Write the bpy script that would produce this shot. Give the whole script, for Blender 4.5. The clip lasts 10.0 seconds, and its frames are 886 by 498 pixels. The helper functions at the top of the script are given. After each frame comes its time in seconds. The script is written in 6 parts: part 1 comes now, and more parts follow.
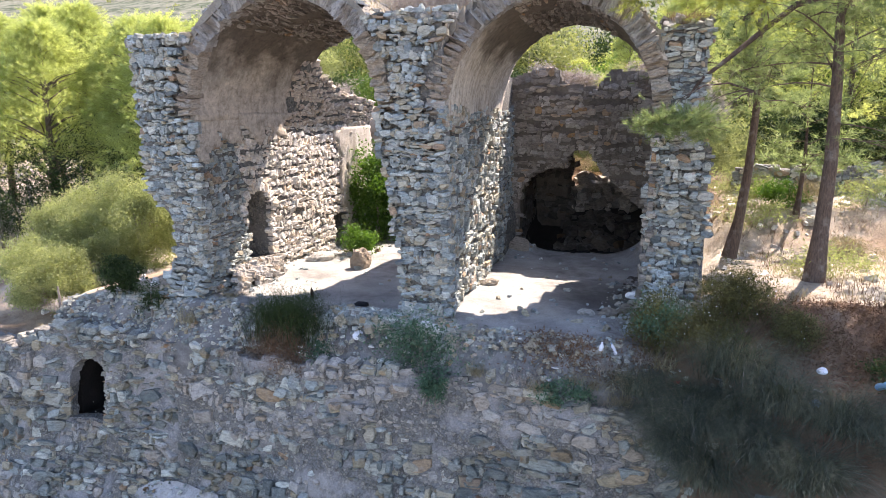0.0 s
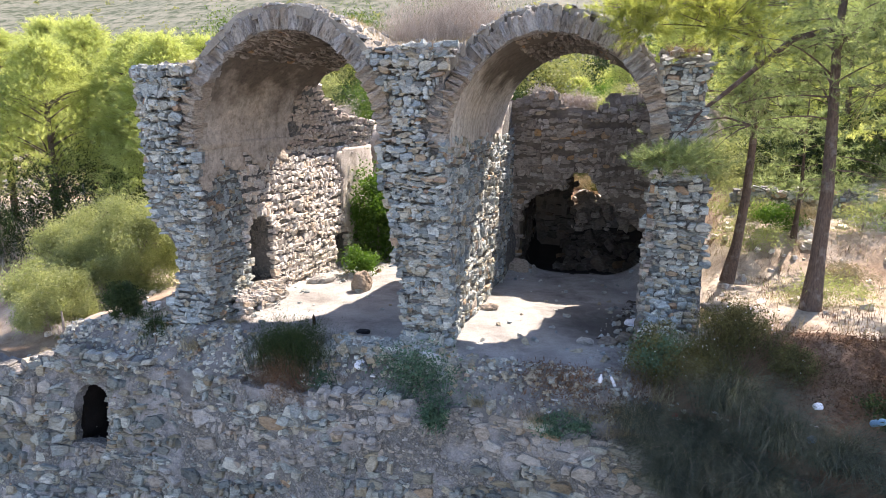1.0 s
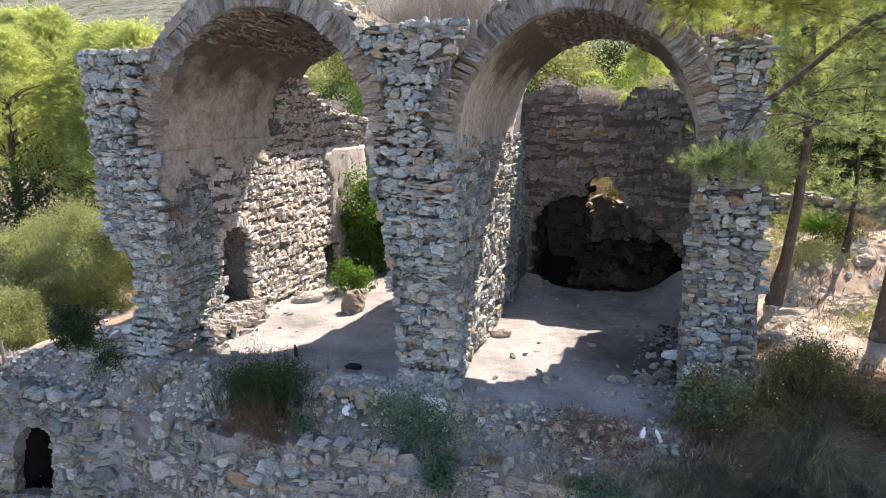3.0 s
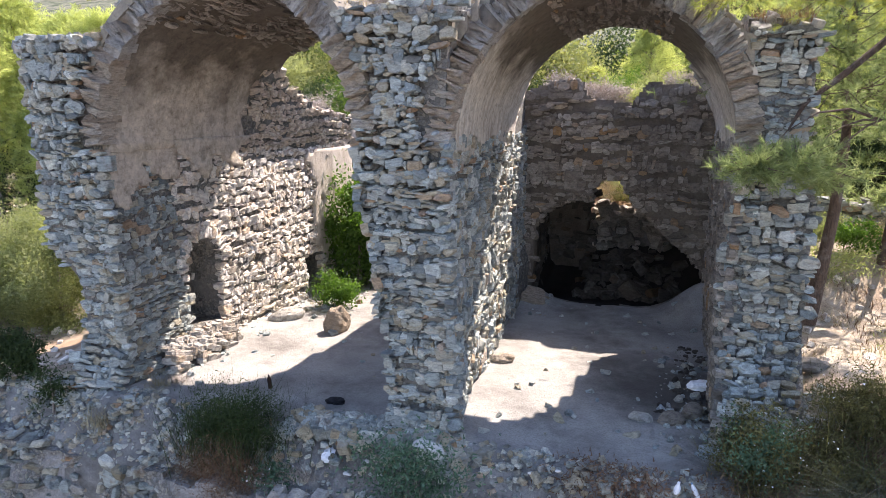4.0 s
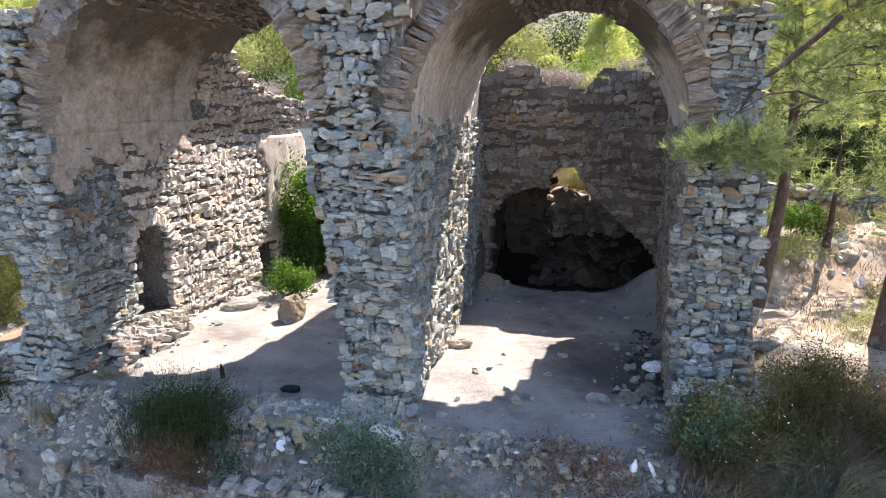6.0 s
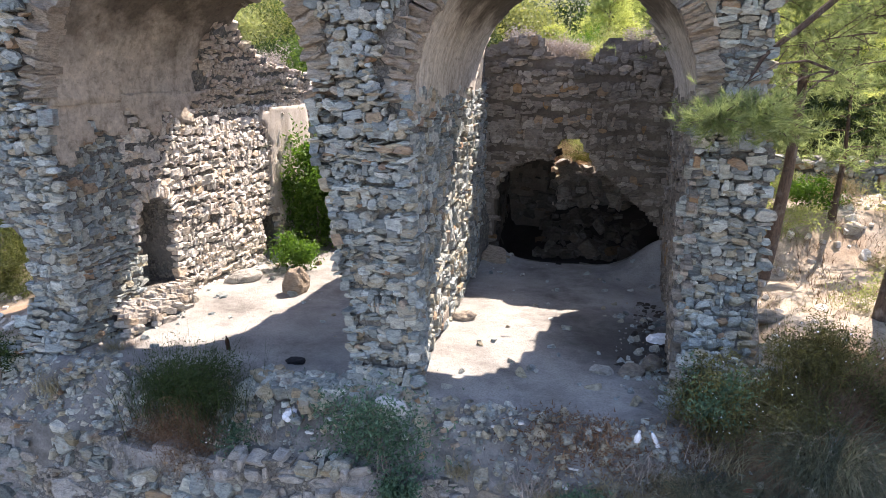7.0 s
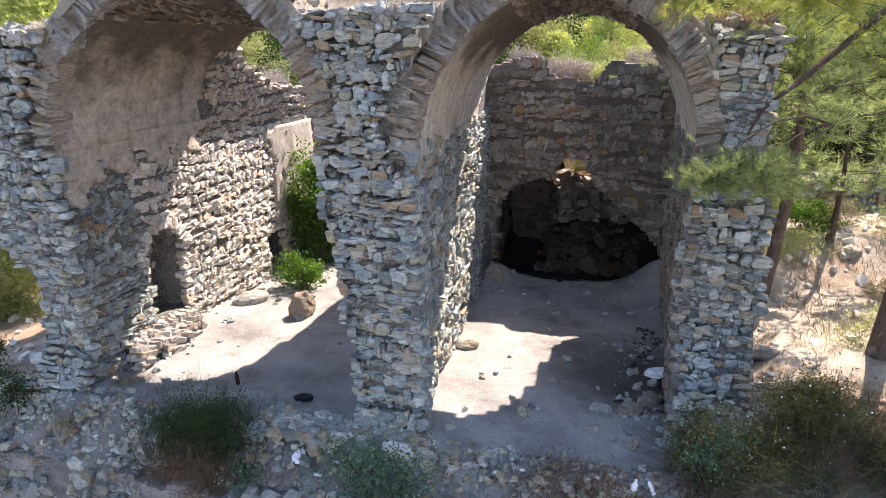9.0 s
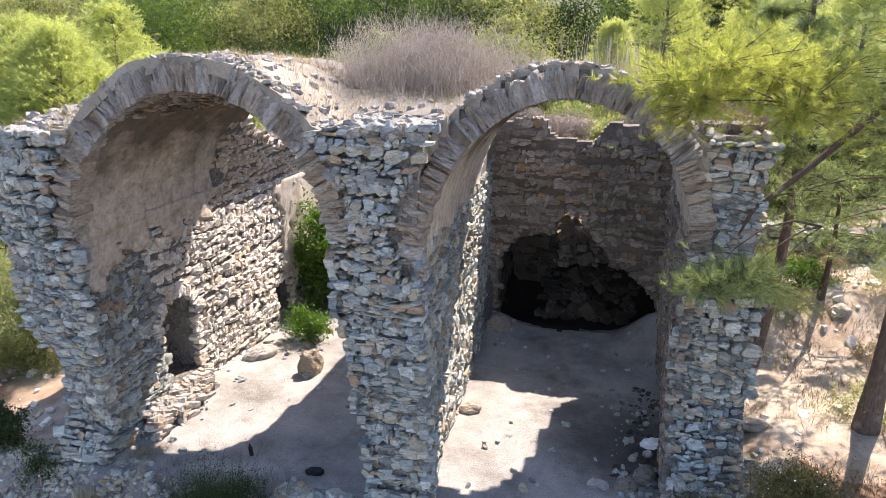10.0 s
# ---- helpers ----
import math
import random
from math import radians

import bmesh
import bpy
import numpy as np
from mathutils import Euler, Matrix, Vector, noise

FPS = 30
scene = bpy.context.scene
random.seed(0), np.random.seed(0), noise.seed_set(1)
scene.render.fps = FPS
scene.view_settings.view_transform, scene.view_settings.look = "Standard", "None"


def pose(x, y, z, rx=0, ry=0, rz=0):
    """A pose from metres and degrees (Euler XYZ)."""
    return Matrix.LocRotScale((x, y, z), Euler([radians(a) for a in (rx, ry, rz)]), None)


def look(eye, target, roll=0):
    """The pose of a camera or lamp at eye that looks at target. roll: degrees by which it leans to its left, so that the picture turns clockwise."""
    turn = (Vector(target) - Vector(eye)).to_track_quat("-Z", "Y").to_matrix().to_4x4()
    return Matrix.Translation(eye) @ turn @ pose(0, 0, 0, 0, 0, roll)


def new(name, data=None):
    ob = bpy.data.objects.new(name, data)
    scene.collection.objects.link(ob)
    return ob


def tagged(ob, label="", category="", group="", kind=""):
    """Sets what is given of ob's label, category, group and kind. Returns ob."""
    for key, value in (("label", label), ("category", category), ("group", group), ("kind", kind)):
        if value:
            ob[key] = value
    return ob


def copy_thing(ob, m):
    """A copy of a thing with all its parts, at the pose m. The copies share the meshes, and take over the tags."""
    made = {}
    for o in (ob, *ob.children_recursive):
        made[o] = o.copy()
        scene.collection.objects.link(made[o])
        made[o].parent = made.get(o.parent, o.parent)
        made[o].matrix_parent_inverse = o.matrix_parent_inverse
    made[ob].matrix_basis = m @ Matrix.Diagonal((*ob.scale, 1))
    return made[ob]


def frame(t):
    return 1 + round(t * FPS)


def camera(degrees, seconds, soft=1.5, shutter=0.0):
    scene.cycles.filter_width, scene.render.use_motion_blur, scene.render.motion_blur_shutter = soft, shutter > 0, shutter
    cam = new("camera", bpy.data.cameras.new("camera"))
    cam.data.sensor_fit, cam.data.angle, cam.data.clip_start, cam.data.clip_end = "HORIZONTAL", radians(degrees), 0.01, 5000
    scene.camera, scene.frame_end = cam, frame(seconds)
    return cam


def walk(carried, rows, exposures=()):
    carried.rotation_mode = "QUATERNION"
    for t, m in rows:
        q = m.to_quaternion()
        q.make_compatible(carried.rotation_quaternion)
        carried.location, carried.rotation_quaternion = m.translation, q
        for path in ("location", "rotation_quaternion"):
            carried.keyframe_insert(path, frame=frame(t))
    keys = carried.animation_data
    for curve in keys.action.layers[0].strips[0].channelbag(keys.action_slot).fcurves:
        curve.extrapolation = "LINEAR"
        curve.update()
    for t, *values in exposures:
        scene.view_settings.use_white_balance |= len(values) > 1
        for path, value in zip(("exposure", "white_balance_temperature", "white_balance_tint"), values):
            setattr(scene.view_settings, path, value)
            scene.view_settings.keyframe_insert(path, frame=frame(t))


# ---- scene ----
cam = camera(64.6, 10.0, soft=0.7)
METRES, EYE, TILT, LEAN, TURN = 8.0, 4.1, -11.0, 0.0, 19.0
ROWS = [
    (0.0, 0.0, 0.0, 0.0, 0.0, 0.0, -0.0),
    (0.5, -0.0019, -0.0046, 0.0382, -0.03, 0.08, -0.02),
    (1.0, -0.0055, -0.0201, 0.0716, -0.1, 0.15, -0.05),
    (1.5, -0.0114, -0.0324, 0.0781, -0.17, 0.15, -0.04),
    (2.0, -0.0152, 0.0108, 0.0801, -0.25, 0.16, -0.04),
    (2.5, -0.0184, 0.1302, 0.094, -0.33, 0.17, -0.04),
    (4.0, -0.0332, 0.4871, 0.153, -1.18, 0.1, -0.01),
    (4.5, -0.0329, 0.5004, 0.1509, -4.79, 0.06, 0.41),
    (5.0, -0.0317, 0.5026, 0.1434, -4.91, 0.07, 0.47),
    (5.5, -0.0319, 0.501, 0.135, -4.81, 0.01, 0.48),
    (7.0, -0.0361, 0.5063, 0.133, -4.52, -2.66, 0.47),
    (7.5, -0.0377, 0.5047, 0.1371, -4.45, -4.15, 0.46),
    (8.0, -0.0394, 0.5031, 0.1402, -4.42, -4.61, 0.46),
    (8.5, -0.0402, 0.4986, 0.1713, -4.39, -4.68, 0.49),
    (9.0, -0.0411, 0.4839, 0.2679, -4.39, -4.76, 0.48),
    (9.5, -0.045, 0.4621, 0.3756, -4.38, -5.32, 0.48),
    (10.0, -0.0523, 0.4385, 0.4675, -4.37, -5.62, 0.46),
]
walk(cam, [(t, pose(5.05, -12.7, EYE, TILT, LEAN, TURN) @ pose(METRES * x, METRES * y, METRES * z, 90 + pitch, roll, yaw)) for t, x, y, z, yaw, pitch, roll in ROWS],
     [(0.0, 1.74, 6650, 22), (1.0, 1.59, 6650, 22), (2.5, 1.32, 6650, 22), (4.0, 1.58, 6600, 22), (4.5, 1.55, 6550, 22), (5.0, 1.62, 6500, 22), (7.0, 1.62, 6700, 22), (8.0, 1.60, 6750, 22), (9.0, 1.58, 6750, 22), (10.0, 1.49, 6700, 22)])

# ---- light ----
SUN_DIR = Vector((1.40, 3.25, 4.85)).normalized()
world = bpy.data.worlds.new("sky")
scene.world = world
world.use_nodes = True
_wn = world.node_tree.nodes
_sky = _wn.new("ShaderNodeTexSky")
_sky.sky_type = "NISHITA"
_sky.sun_disc = False
_sky.sun_elevation = math.asin(SUN_DIR.z)
_sky.sun_rotation = math.atan2(SUN_DIR.x, SUN_DIR.y)
_sky.dust_density = 0.6
world.node_tree.links.new(_sky.outputs[0], _wn["Background"].inputs[0])
_wn["Background"].inputs[1].default_value = 0.15
_sun = bpy.data.lights.new("sun", "SUN")
_sun.energy, _sun.angle, _sun.color = 4.8, radians(0.55), (1.0, 0.92, 0.79)
sun_lamp = new("sun", _sun)
sun_lamp.matrix_world = look(SUN_DIR * 60, (0, 0, 0))

# ---- materials ----


def node(mat, kind, **inputs):
    n = mat.node_tree.nodes.new(kind)
    for key, value in inputs.items():
        n.inputs[key.replace("_", " ")].default_value = value
    return n


def link(mat, a, b):
    mat.node_tree.links.new(a, b)


def ramp(mat, fac, stops, kind="LINEAR"):
    r = mat.node_tree.nodes.new("ShaderNodeValToRGB")
    r.color_ramp.interpolation = kind
    el = r.color_ramp.elements
    while len(el) < len(stops):
        el.new(0.5)
    for e, (p, c) in zip(el, stops):
        e.position, e.color = p, (*c, 1)
    link(mat, fac, r.inputs[0])
    return r.outputs[0]


def mixc(mat, fac, a, b, mode="MIX"):
    m = mat.node_tree.nodes.new("ShaderNodeMix")
    m.data_type, m.blend_type = "RGBA", mode
    for sock, v in ((m.inputs[0], fac), (m.inputs[6], a), (m.inputs[7], b)):
        if isinstance(v, bpy.types.NodeSocket):
            link(mat, v, sock)
        elif isinstance(v, (int, float)):
            sock.default_value = v
        else:
            sock.default_value = (*v, 1)
    return m.outputs[2]


def fresh(name, rough=0.9):
    mat = bpy.data.materials.new(name)
    mat.use_nodes = True
    b = mat.node_tree.nodes["Principled BSDF"]
    b.inputs["Roughness"].default_value = rough
    b.inputs["Specular IOR Level"].default_value = 0.25
    return mat, b


def place_noise(mat, scale, detail=5.0, stretch=(1, 1, 1), rough=0.6):
    g = mat.node_tree.nodes.new("ShaderNodeNewGeometry")
    m = mat.node_tree.nodes.new("ShaderNodeMapping")
    m.inputs["Scale"].default_value = stretch
    link(mat, g.outputs["Position"], m.inputs[0])
    n = node(mat, "ShaderNodeTexNoise", Scale=scale, Detail=detail, Roughness=rough)
    link(mat, m.outputs[0], n.inputs["Vector"])
    return n.outputs["Fac"]


def piece_random(mat):
    g = mat.node_tree.nodes.new("ShaderNodeNewGeometry")
    o = mat.node_tree.nodes.new("ShaderNodeObjectInfo")
    a = mat.node_tree.nodes.new("ShaderNodeMath")
    a.operation = "ADD"
    link(mat, g.outputs["Random Per Island"], a.inputs[0])
    link(mat, o.outputs["Random"], a.inputs[1])
    f = mat.node_tree.nodes.new("ShaderNodeMath")
    f.operation = "FRACT"
    link(mat, a.outputs[0], f.inputs[0])
    return f.outputs[0]


def bump(mat, b, height, strength, distance):
    n = node(mat, "ShaderNodeBump", Strength=strength, Distance=distance)
    link(mat, height, n.inputs["Height"])
    link(mat, n.outputs[0], b.inputs["Normal"])


def stone_material(name, stops, soot=0.0, lichen=0.35, layer=(1, 1, 2.4), pits=0.5, relief=0.06):
    """Rubble stone: a colour for each piece, bedding layers, stains and grain."""
    mat, b = fresh(name, 0.88)
    base = ramp(mat, piece_random(mat), stops)
    grain = place_noise(mat, 9.0, 7.0, layer)
    col = mixc(mat, 0.8, base, ramp(mat, grain, [(0.28, (0.42, 0.41, 0.40)), (0.48, (1.0, 0.99, 0.98)), (0.70, (1.45, 1.43, 1.38))]), "MULTIPLY")
    fleck = place_noise(mat, 42.0, 5.0, layer, 0.75)
    col = mixc(mat, 0.75, col, ramp(mat, fleck, [(0.30, (0.45, 0.44, 0.42)), (0.46, (0.95, 0.95, 0.94)), (0.70, (1.45, 1.44, 1.40))]), "MULTIPLY")
    blot = place_noise(mat, 1.1, 4.0)
    col = mixc(mat, ramp(mat, blot, [(0.52, (0, 0, 0)), (0.68, (lichen,) * 3)]), col, (0.30, 0.24, 0.15))
    col = mixc(mat, ramp(mat, place_noise(mat, 4.3, 6.0), [(0.54, (0, 0, 0)), (0.70, (0.55, 0.55, 0.55))]), col, mixc(mat, 0.5, base, (0.62, 0.60, 0.56)))
    col = mixc(mat, ramp(mat, place_noise(mat, 3.1, 5.0, (1.3, 0.9, 1.1)), [(0.60, (0, 0, 0)), (0.70, (lichen * 1.3,) * 3)]), col, (0.27, 0.15, 0.08))
    col = mixc(mat, ramp(mat, place_noise(mat, 6.0, 6.0, (0.9, 1.3, 1.2)), [(0.30, (pits,) * 3), (0.40, (0, 0, 0))]), col, (0.06, 0.055, 0.05))
    if soot:
        s = place_noise(mat, 0.7, 4.0, (1, 1, 0.6))
        col = mixc(mat, ramp(mat, s, [(0.35, (0, 0, 0)), (0.65, (soot,) * 3)]), col, (0.035, 0.03, 0.027))
    link(mat, col, b.inputs["Base Color"])
    bump(mat, b, place_noise(mat, 18.0, 10.0, layer, 0.82), 1.0, relief)
    return mat


def earth_material(name, stops, scale=0.8, rough=0.95, strength=0.8, distance=0.03, stretch=(1, 1, 1)):
    """Soil, mortar and plaster: two noises mixed, fine relief."""
    mat, b = fresh(name, rough)
    col = ramp(mat, place_noise(mat, scale, 9.0, stretch, 0.65), stops)
    fine = place_noise(mat, 25.0, 6.0, stretch, 0.7)
    col = mixc(mat, 0.6, col, ramp(mat, fine, [(0.3, (0.55, 0.54, 0.52)), (0.5, (1, 1, 1)), (0.75, (1.35, 1.33, 1.28))]), "MULTIPLY")
    link(mat, col, b.inputs["Base Color"])
    bump(mat, b, fine, strength, distance)
    return mat


def leaf_material(name, stops, through_col, rough=0.55, share=0.35):
    """Thin leaves that let part of the light through; each leaf takes its own tone."""
    mat, b = fresh(name, rough)
    b.inputs["Specular IOR Level"].default_value = 0.12
    tone = piece_random(mat)
    col = ramp(mat, tone, stops)
    patch = place_noise(mat, 0.9, 3.0)
    col = mixc(mat, 0.8, col, ramp(mat, patch, [(0.3, (0.62, 0.66, 0.6)), (0.7, (1.25, 1.2, 1.1))]), "MULTIPLY")
    link(mat, col, b.inputs["Base Color"])
    tr = mat.node_tree.nodes.new("ShaderNodeBsdfTranslucent")
    link(mat, mixc(mat, 1.0, col, through_col, "MULTIPLY"), tr.inputs[0])
    mx = mat.node_tree.nodes.new("ShaderNodeMixShader")
    mx.inputs[0].default_value = share
    link(mat, b.outputs[0], mx.inputs[1])
    link(mat, tr.outputs[0], mx.inputs[2])
    link(mat, mx.outputs[0], mat.node_tree.nodes["Material Output"].inputs[0])
    return mat


GREYS = [(0.0, (0.15, 0.16, 0.165)), (0.09, (0.27, 0.29, 0.295)), (0.18, (0.43, 0.44, 0.435)), (0.27, (0.20, 0.215, 0.22)), (0.36, (0.33, 0.345, 0.35)), (0.44, (0.52, 0.515, 0.495)), (0.51, (0.24, 0.24, 0.23)),
         (0.59, (0.37, 0.36, 0.335)), (0.67, (0.43, 0.385, 0.32)), (0.73, (0.31, 0.25, 0.18)), (0.79, (0.57, 0.55, 0.52)), (0.85, (0.35, 0.31, 0.26)), (0.91, (0.41, 0.34, 0.255)), (0.945, (0.33, 0.20, 0.13)), (0.965, (0.62, 0.61, 0.58)), (1.0, (0.12, 0.11, 0.10))]
TANS = [(0.0, (0.38, 0.34, 0.29)), (0.25, (0.52, 0.49, 0.45)), (0.5, (0.44, 0.42, 0.39)), (0.7, (0.60, 0.56, 0.50)), (0.85, (0.46, 0.37, 0.28)), (1.0, (0.64, 0.61, 0.57))]
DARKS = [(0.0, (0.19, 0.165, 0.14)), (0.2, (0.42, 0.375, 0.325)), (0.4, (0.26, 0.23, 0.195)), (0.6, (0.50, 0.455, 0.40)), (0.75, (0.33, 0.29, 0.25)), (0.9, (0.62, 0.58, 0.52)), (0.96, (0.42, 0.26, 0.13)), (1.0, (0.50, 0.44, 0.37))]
GREYS = [(p, (1.09 * r, 1.19 * g, 1.19 * b)) for p, (r, g, b) in GREYS]
M_STONE = stone_material("rubble_stone", GREYS, 0.0, 0.2)
M_STONE_DIRTY = stone_material("earth_stained_stone", [(p, tuple(k * a for a, k in zip(c, (1.0, 0.95, 0.89)))) for p, c in GREYS], 0.0, 0.4)
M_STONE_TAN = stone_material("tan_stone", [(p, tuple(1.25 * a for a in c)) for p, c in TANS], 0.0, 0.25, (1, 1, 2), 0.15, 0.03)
M_STONE_DULL = stone_material("mossy_stone", [(p, tuple(k * a for a, k in zip(c, (0.66, 0.64, 0.60)))) for p, c in GREYS], 0.0, 0.45)
M_STONE_BUFF = stone_material("buff_stone", [(p, tuple(0.82 * a for a in c)) for p, c in TANS], 0.0, 0.3, (1, 1, 2), 0.4)
M_STONE_BROWN = stone_material("brown_stone", [(0.0, (0.42, 0.34, 0.27)), (0.3, (0.62, 0.53, 0.44)), (0.55, (0.50, 0.43, 0.35)), (0.8, (0.70, 0.62, 0.53)), (1.0, (0.58, 0.47, 0.35))], 0.0, 0.2, (1, 1, 2.4), 0.25)
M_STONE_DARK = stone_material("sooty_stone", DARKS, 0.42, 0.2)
# Chamber stones: shade put into the colour; also serves the real sooty debris.
M_SOOT_SHADE = stone_material("soot_and_shade_stone", [(p, tuple(0.3 * a for a in c)) for p, c in DARKS], 0.6, 0.1)
M_VOUSSOIR = stone_material("brown_block", [(0, (0.36, 0.29, 0.225)), (0.5, (0.47, 0.395, 0.315)), (1, (0.54, 0.48, 0.40))], 0, 0.2, (1, 1, 4), 0.35, 0.08)
M_SLATE = stone_material("grey_slab", [(0, (0.25, 0.25, 0.24)), (0.5, (0.37, 0.36, 0.33)), (1, (0.46, 0.44, 0.40))], 0, 0.2, (1, 1, 1))


def ring_material():
    """Weathered slabs on edge: fissures running along each slab, grey with brown stains."""
    mat, b = fresh("fissured_slab", 0.9)
    o = mat.node_tree.nodes.new("ShaderNodeObjectInfo")
    tc = mat.node_tree.nodes.new("ShaderNodeTexCoord")
    off = mat.node_tree.nodes.new("ShaderNodeVectorMath")
    off.operation = "ADD"
    mul = mat.node_tree.nodes.new("ShaderNodeMath")
    mul.operation = "MULTIPLY"
    link(mat, o.outputs["Random"], mul.inputs[0])
    mul.inputs[1].default_value = 40.0
    link(mat, tc.outputs["Object"], off.inputs[0])
    link(mat, mul.outputs[0], off.inputs[1])
    m = mat.node_tree.nodes.new("ShaderNodeMapping")
    m.inputs["Scale"].default_value = (1.5, 1.5, 1.7)
    link(mat, off.outputs[0], m.inputs[0])
    n = node(mat, "ShaderNodeTexNoise", Scale=2.0, Detail=10.0, Roughness=0.8)
    link(mat, m.outputs[0], n.inputs["Vector"])
    base = ramp(mat, o.outputs["Random"], [(0, (0.36, 0.345, 0.325)), (0.35, (0.48, 0.46, 0.43)), (0.6, (0.42, 0.375, 0.32)), (0.8, (0.55, 0.53, 0.49)), (1, (0.44, 0.43, 0.415))])
    col = mixc(mat, 0.95, base, ramp(mat, n.outputs["Fac"], [(0.3, (0.35, 0.33, 0.31)), (0.5, (1, 0.99, 0.97)), (0.72, (1.55, 1.52, 1.45))]), "MULTIPLY")
    col = mixc(mat, ramp(mat, place_noise(mat, 2.6, 5.0), [(0.50, (0, 0, 0)), (0.66, (0.65, 0.65, 0.65))]), col, (0.26, 0.20, 0.14))
    col = mixc(mat, ramp(mat, place_noise(mat, 7.0, 7.0, (1, 1, 1), 0.7), [(0.32, (0.7, 0.7, 0.7)), (0.42, (0, 0, 0))]), col, (0.07, 0.063, 0.055))
    link(mat, col, b.inputs["Base Color"])
    bump(mat, b, mixc(mat, 0.45, n.outputs["Fac"], place_noise(mat, 22.0, 8.0, (1, 1, 1), 0.8)), 1.0, 0.15)
    return mat


M_RING = ring_material()


def rubble_mortar(name, stops, scale, tint):
    """Mortar packed with small rubble: chips of their own tone with dark joints, dusted over by patches."""
    mat, b = fresh(name, 0.94)
    g = mat.node_tree.nodes.new("ShaderNodeNewGeometry")
    warp = node(mat, "ShaderNodeTexNoise", Scale=7.0, Detail=3.0)
    link(mat, g.outputs["Position"], warp.inputs["Vector"])
    mv = mat.node_tree.nodes.new("ShaderNodeVectorMath")
    mv.operation = "MULTIPLY_ADD"
    link(mat, warp.outputs["Color"], mv.inputs[0])
    mv.inputs[1].default_value = (0.12, 0.12, 0.12)
    link(mat, g.outputs["Position"], mv.inputs[2])
    cells, joints = [], []
    for feature, out in (("F1", "Color"), ("DISTANCE_TO_EDGE", "Distance")):
        v = node(mat, "ShaderNodeTexVoronoi", Scale=scale)
        v.feature = feature
        link(mat, mv.outputs[0], v.inputs["Vector"])
        cells.append(v.outputs[out])
    tone = mat.node_tree.nodes.new("ShaderNodeSeparateColor")
    link(mat, cells[0], tone.inputs[0])
    chip = ramp(mat, tone.outputs[0], stops)
    edge = ramp(mat, cells[1], [(0.0, (0.5, 0.48, 0.45)), (0.12, (1, 1, 1))])
    col = mixc(mat, 1.0, chip, edge, "MULTIPLY")
    fine = place_noise(mat, 30.0, 6.0, (1, 1, 1), 0.75)
    col = mixc(mat, 0.8, col, ramp(mat, fine, [(0.3, (0.5, 0.48, 0.46)), (0.5, (1, 1, 1)), (0.72, (1.4, 1.37, 1.3))]), "MULTIPLY")
    col = mixc(mat, ramp(mat, place_noise(mat, 1.4, 6.0), [(0.48, (0, 0, 0)), (0.64, (0.8, 0.8, 0.8))]), col, mixc(mat, 0.6, tint, ramp(mat, fine, [(0.3, (0.5, 0.5, 0.5)), (0.7, (1.3, 1.3, 1.3))]), "MULTIPLY"))
    link(mat, col, b.inputs["Base Color"])
    high = mixc(mat, 0.6, tone.outputs[0], fine)
    bump(mat, b, high, 1.0, 0.06)
    return mat


M_MORTAR = rubble_mortar("mortar", [(0, (0.10, 0.097, 0.09)), (0.3, (0.22, 0.215, 0.20)), (0.55, (0.16, 0.163, 0.16)), (0.8, (0.28, 0.26, 0.22)), (1, (0.34, 0.32, 0.285))], 18.0, (0.22, 0.21, 0.19))
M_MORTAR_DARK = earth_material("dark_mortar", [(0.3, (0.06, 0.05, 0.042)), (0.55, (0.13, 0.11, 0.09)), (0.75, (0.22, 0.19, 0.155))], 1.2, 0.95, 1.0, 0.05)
M_DUSTY_MORTAR = rubble_mortar("dusty_mortar", [(0, (0.12, 0.115, 0.107)), (0.3, (0.22, 0.215, 0.20)), (0.55, (0.17, 0.17, 0.166)), (0.8, (0.28, 0.258, 0.215)), (1, (0.33, 0.31, 0.275))], 19.0, (0.42, 0.40, 0.385))
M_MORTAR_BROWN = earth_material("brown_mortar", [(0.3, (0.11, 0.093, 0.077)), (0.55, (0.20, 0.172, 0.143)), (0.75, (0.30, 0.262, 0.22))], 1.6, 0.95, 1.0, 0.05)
# Nearly black: shade of chamber floor and tunnel put into the colour.
M_SHADE_EARTH = earth_material("shade_black_earth", [(0.3, (0.012, 0.011, 0.010)), (0.7, (0.035, 0.03, 0.027))], 1.5)
M_PALE_PLASTER = earth_material("pale_plaster", [(0.3, (0.33, 0.285, 0.23)), (0.5, (0.46, 0.41, 0.345)), (0.7, (0.56, 0.51, 0.44))], 1.6, 0.95, 0.8, 0.04, (2.0, 1.6, 0.5))
M_SCREE = earth_material("pale_scree", [(0.3, (0.30, 0.285, 0.265)), (0.5, (0.43, 0.415, 0.395)), (0.7, (0.55, 0.535, 0.515))], 1.8, 0.97, 0.9, 0.05)
M_DUST = earth_material("pale_dust", [(0.3, (0.15, 0.135, 0.11)), (0.5, (0.24, 0.218, 0.18)), (0.7, (0.33, 0.305, 0.26))], 0.9, 0.97, 0.5, 0.02)


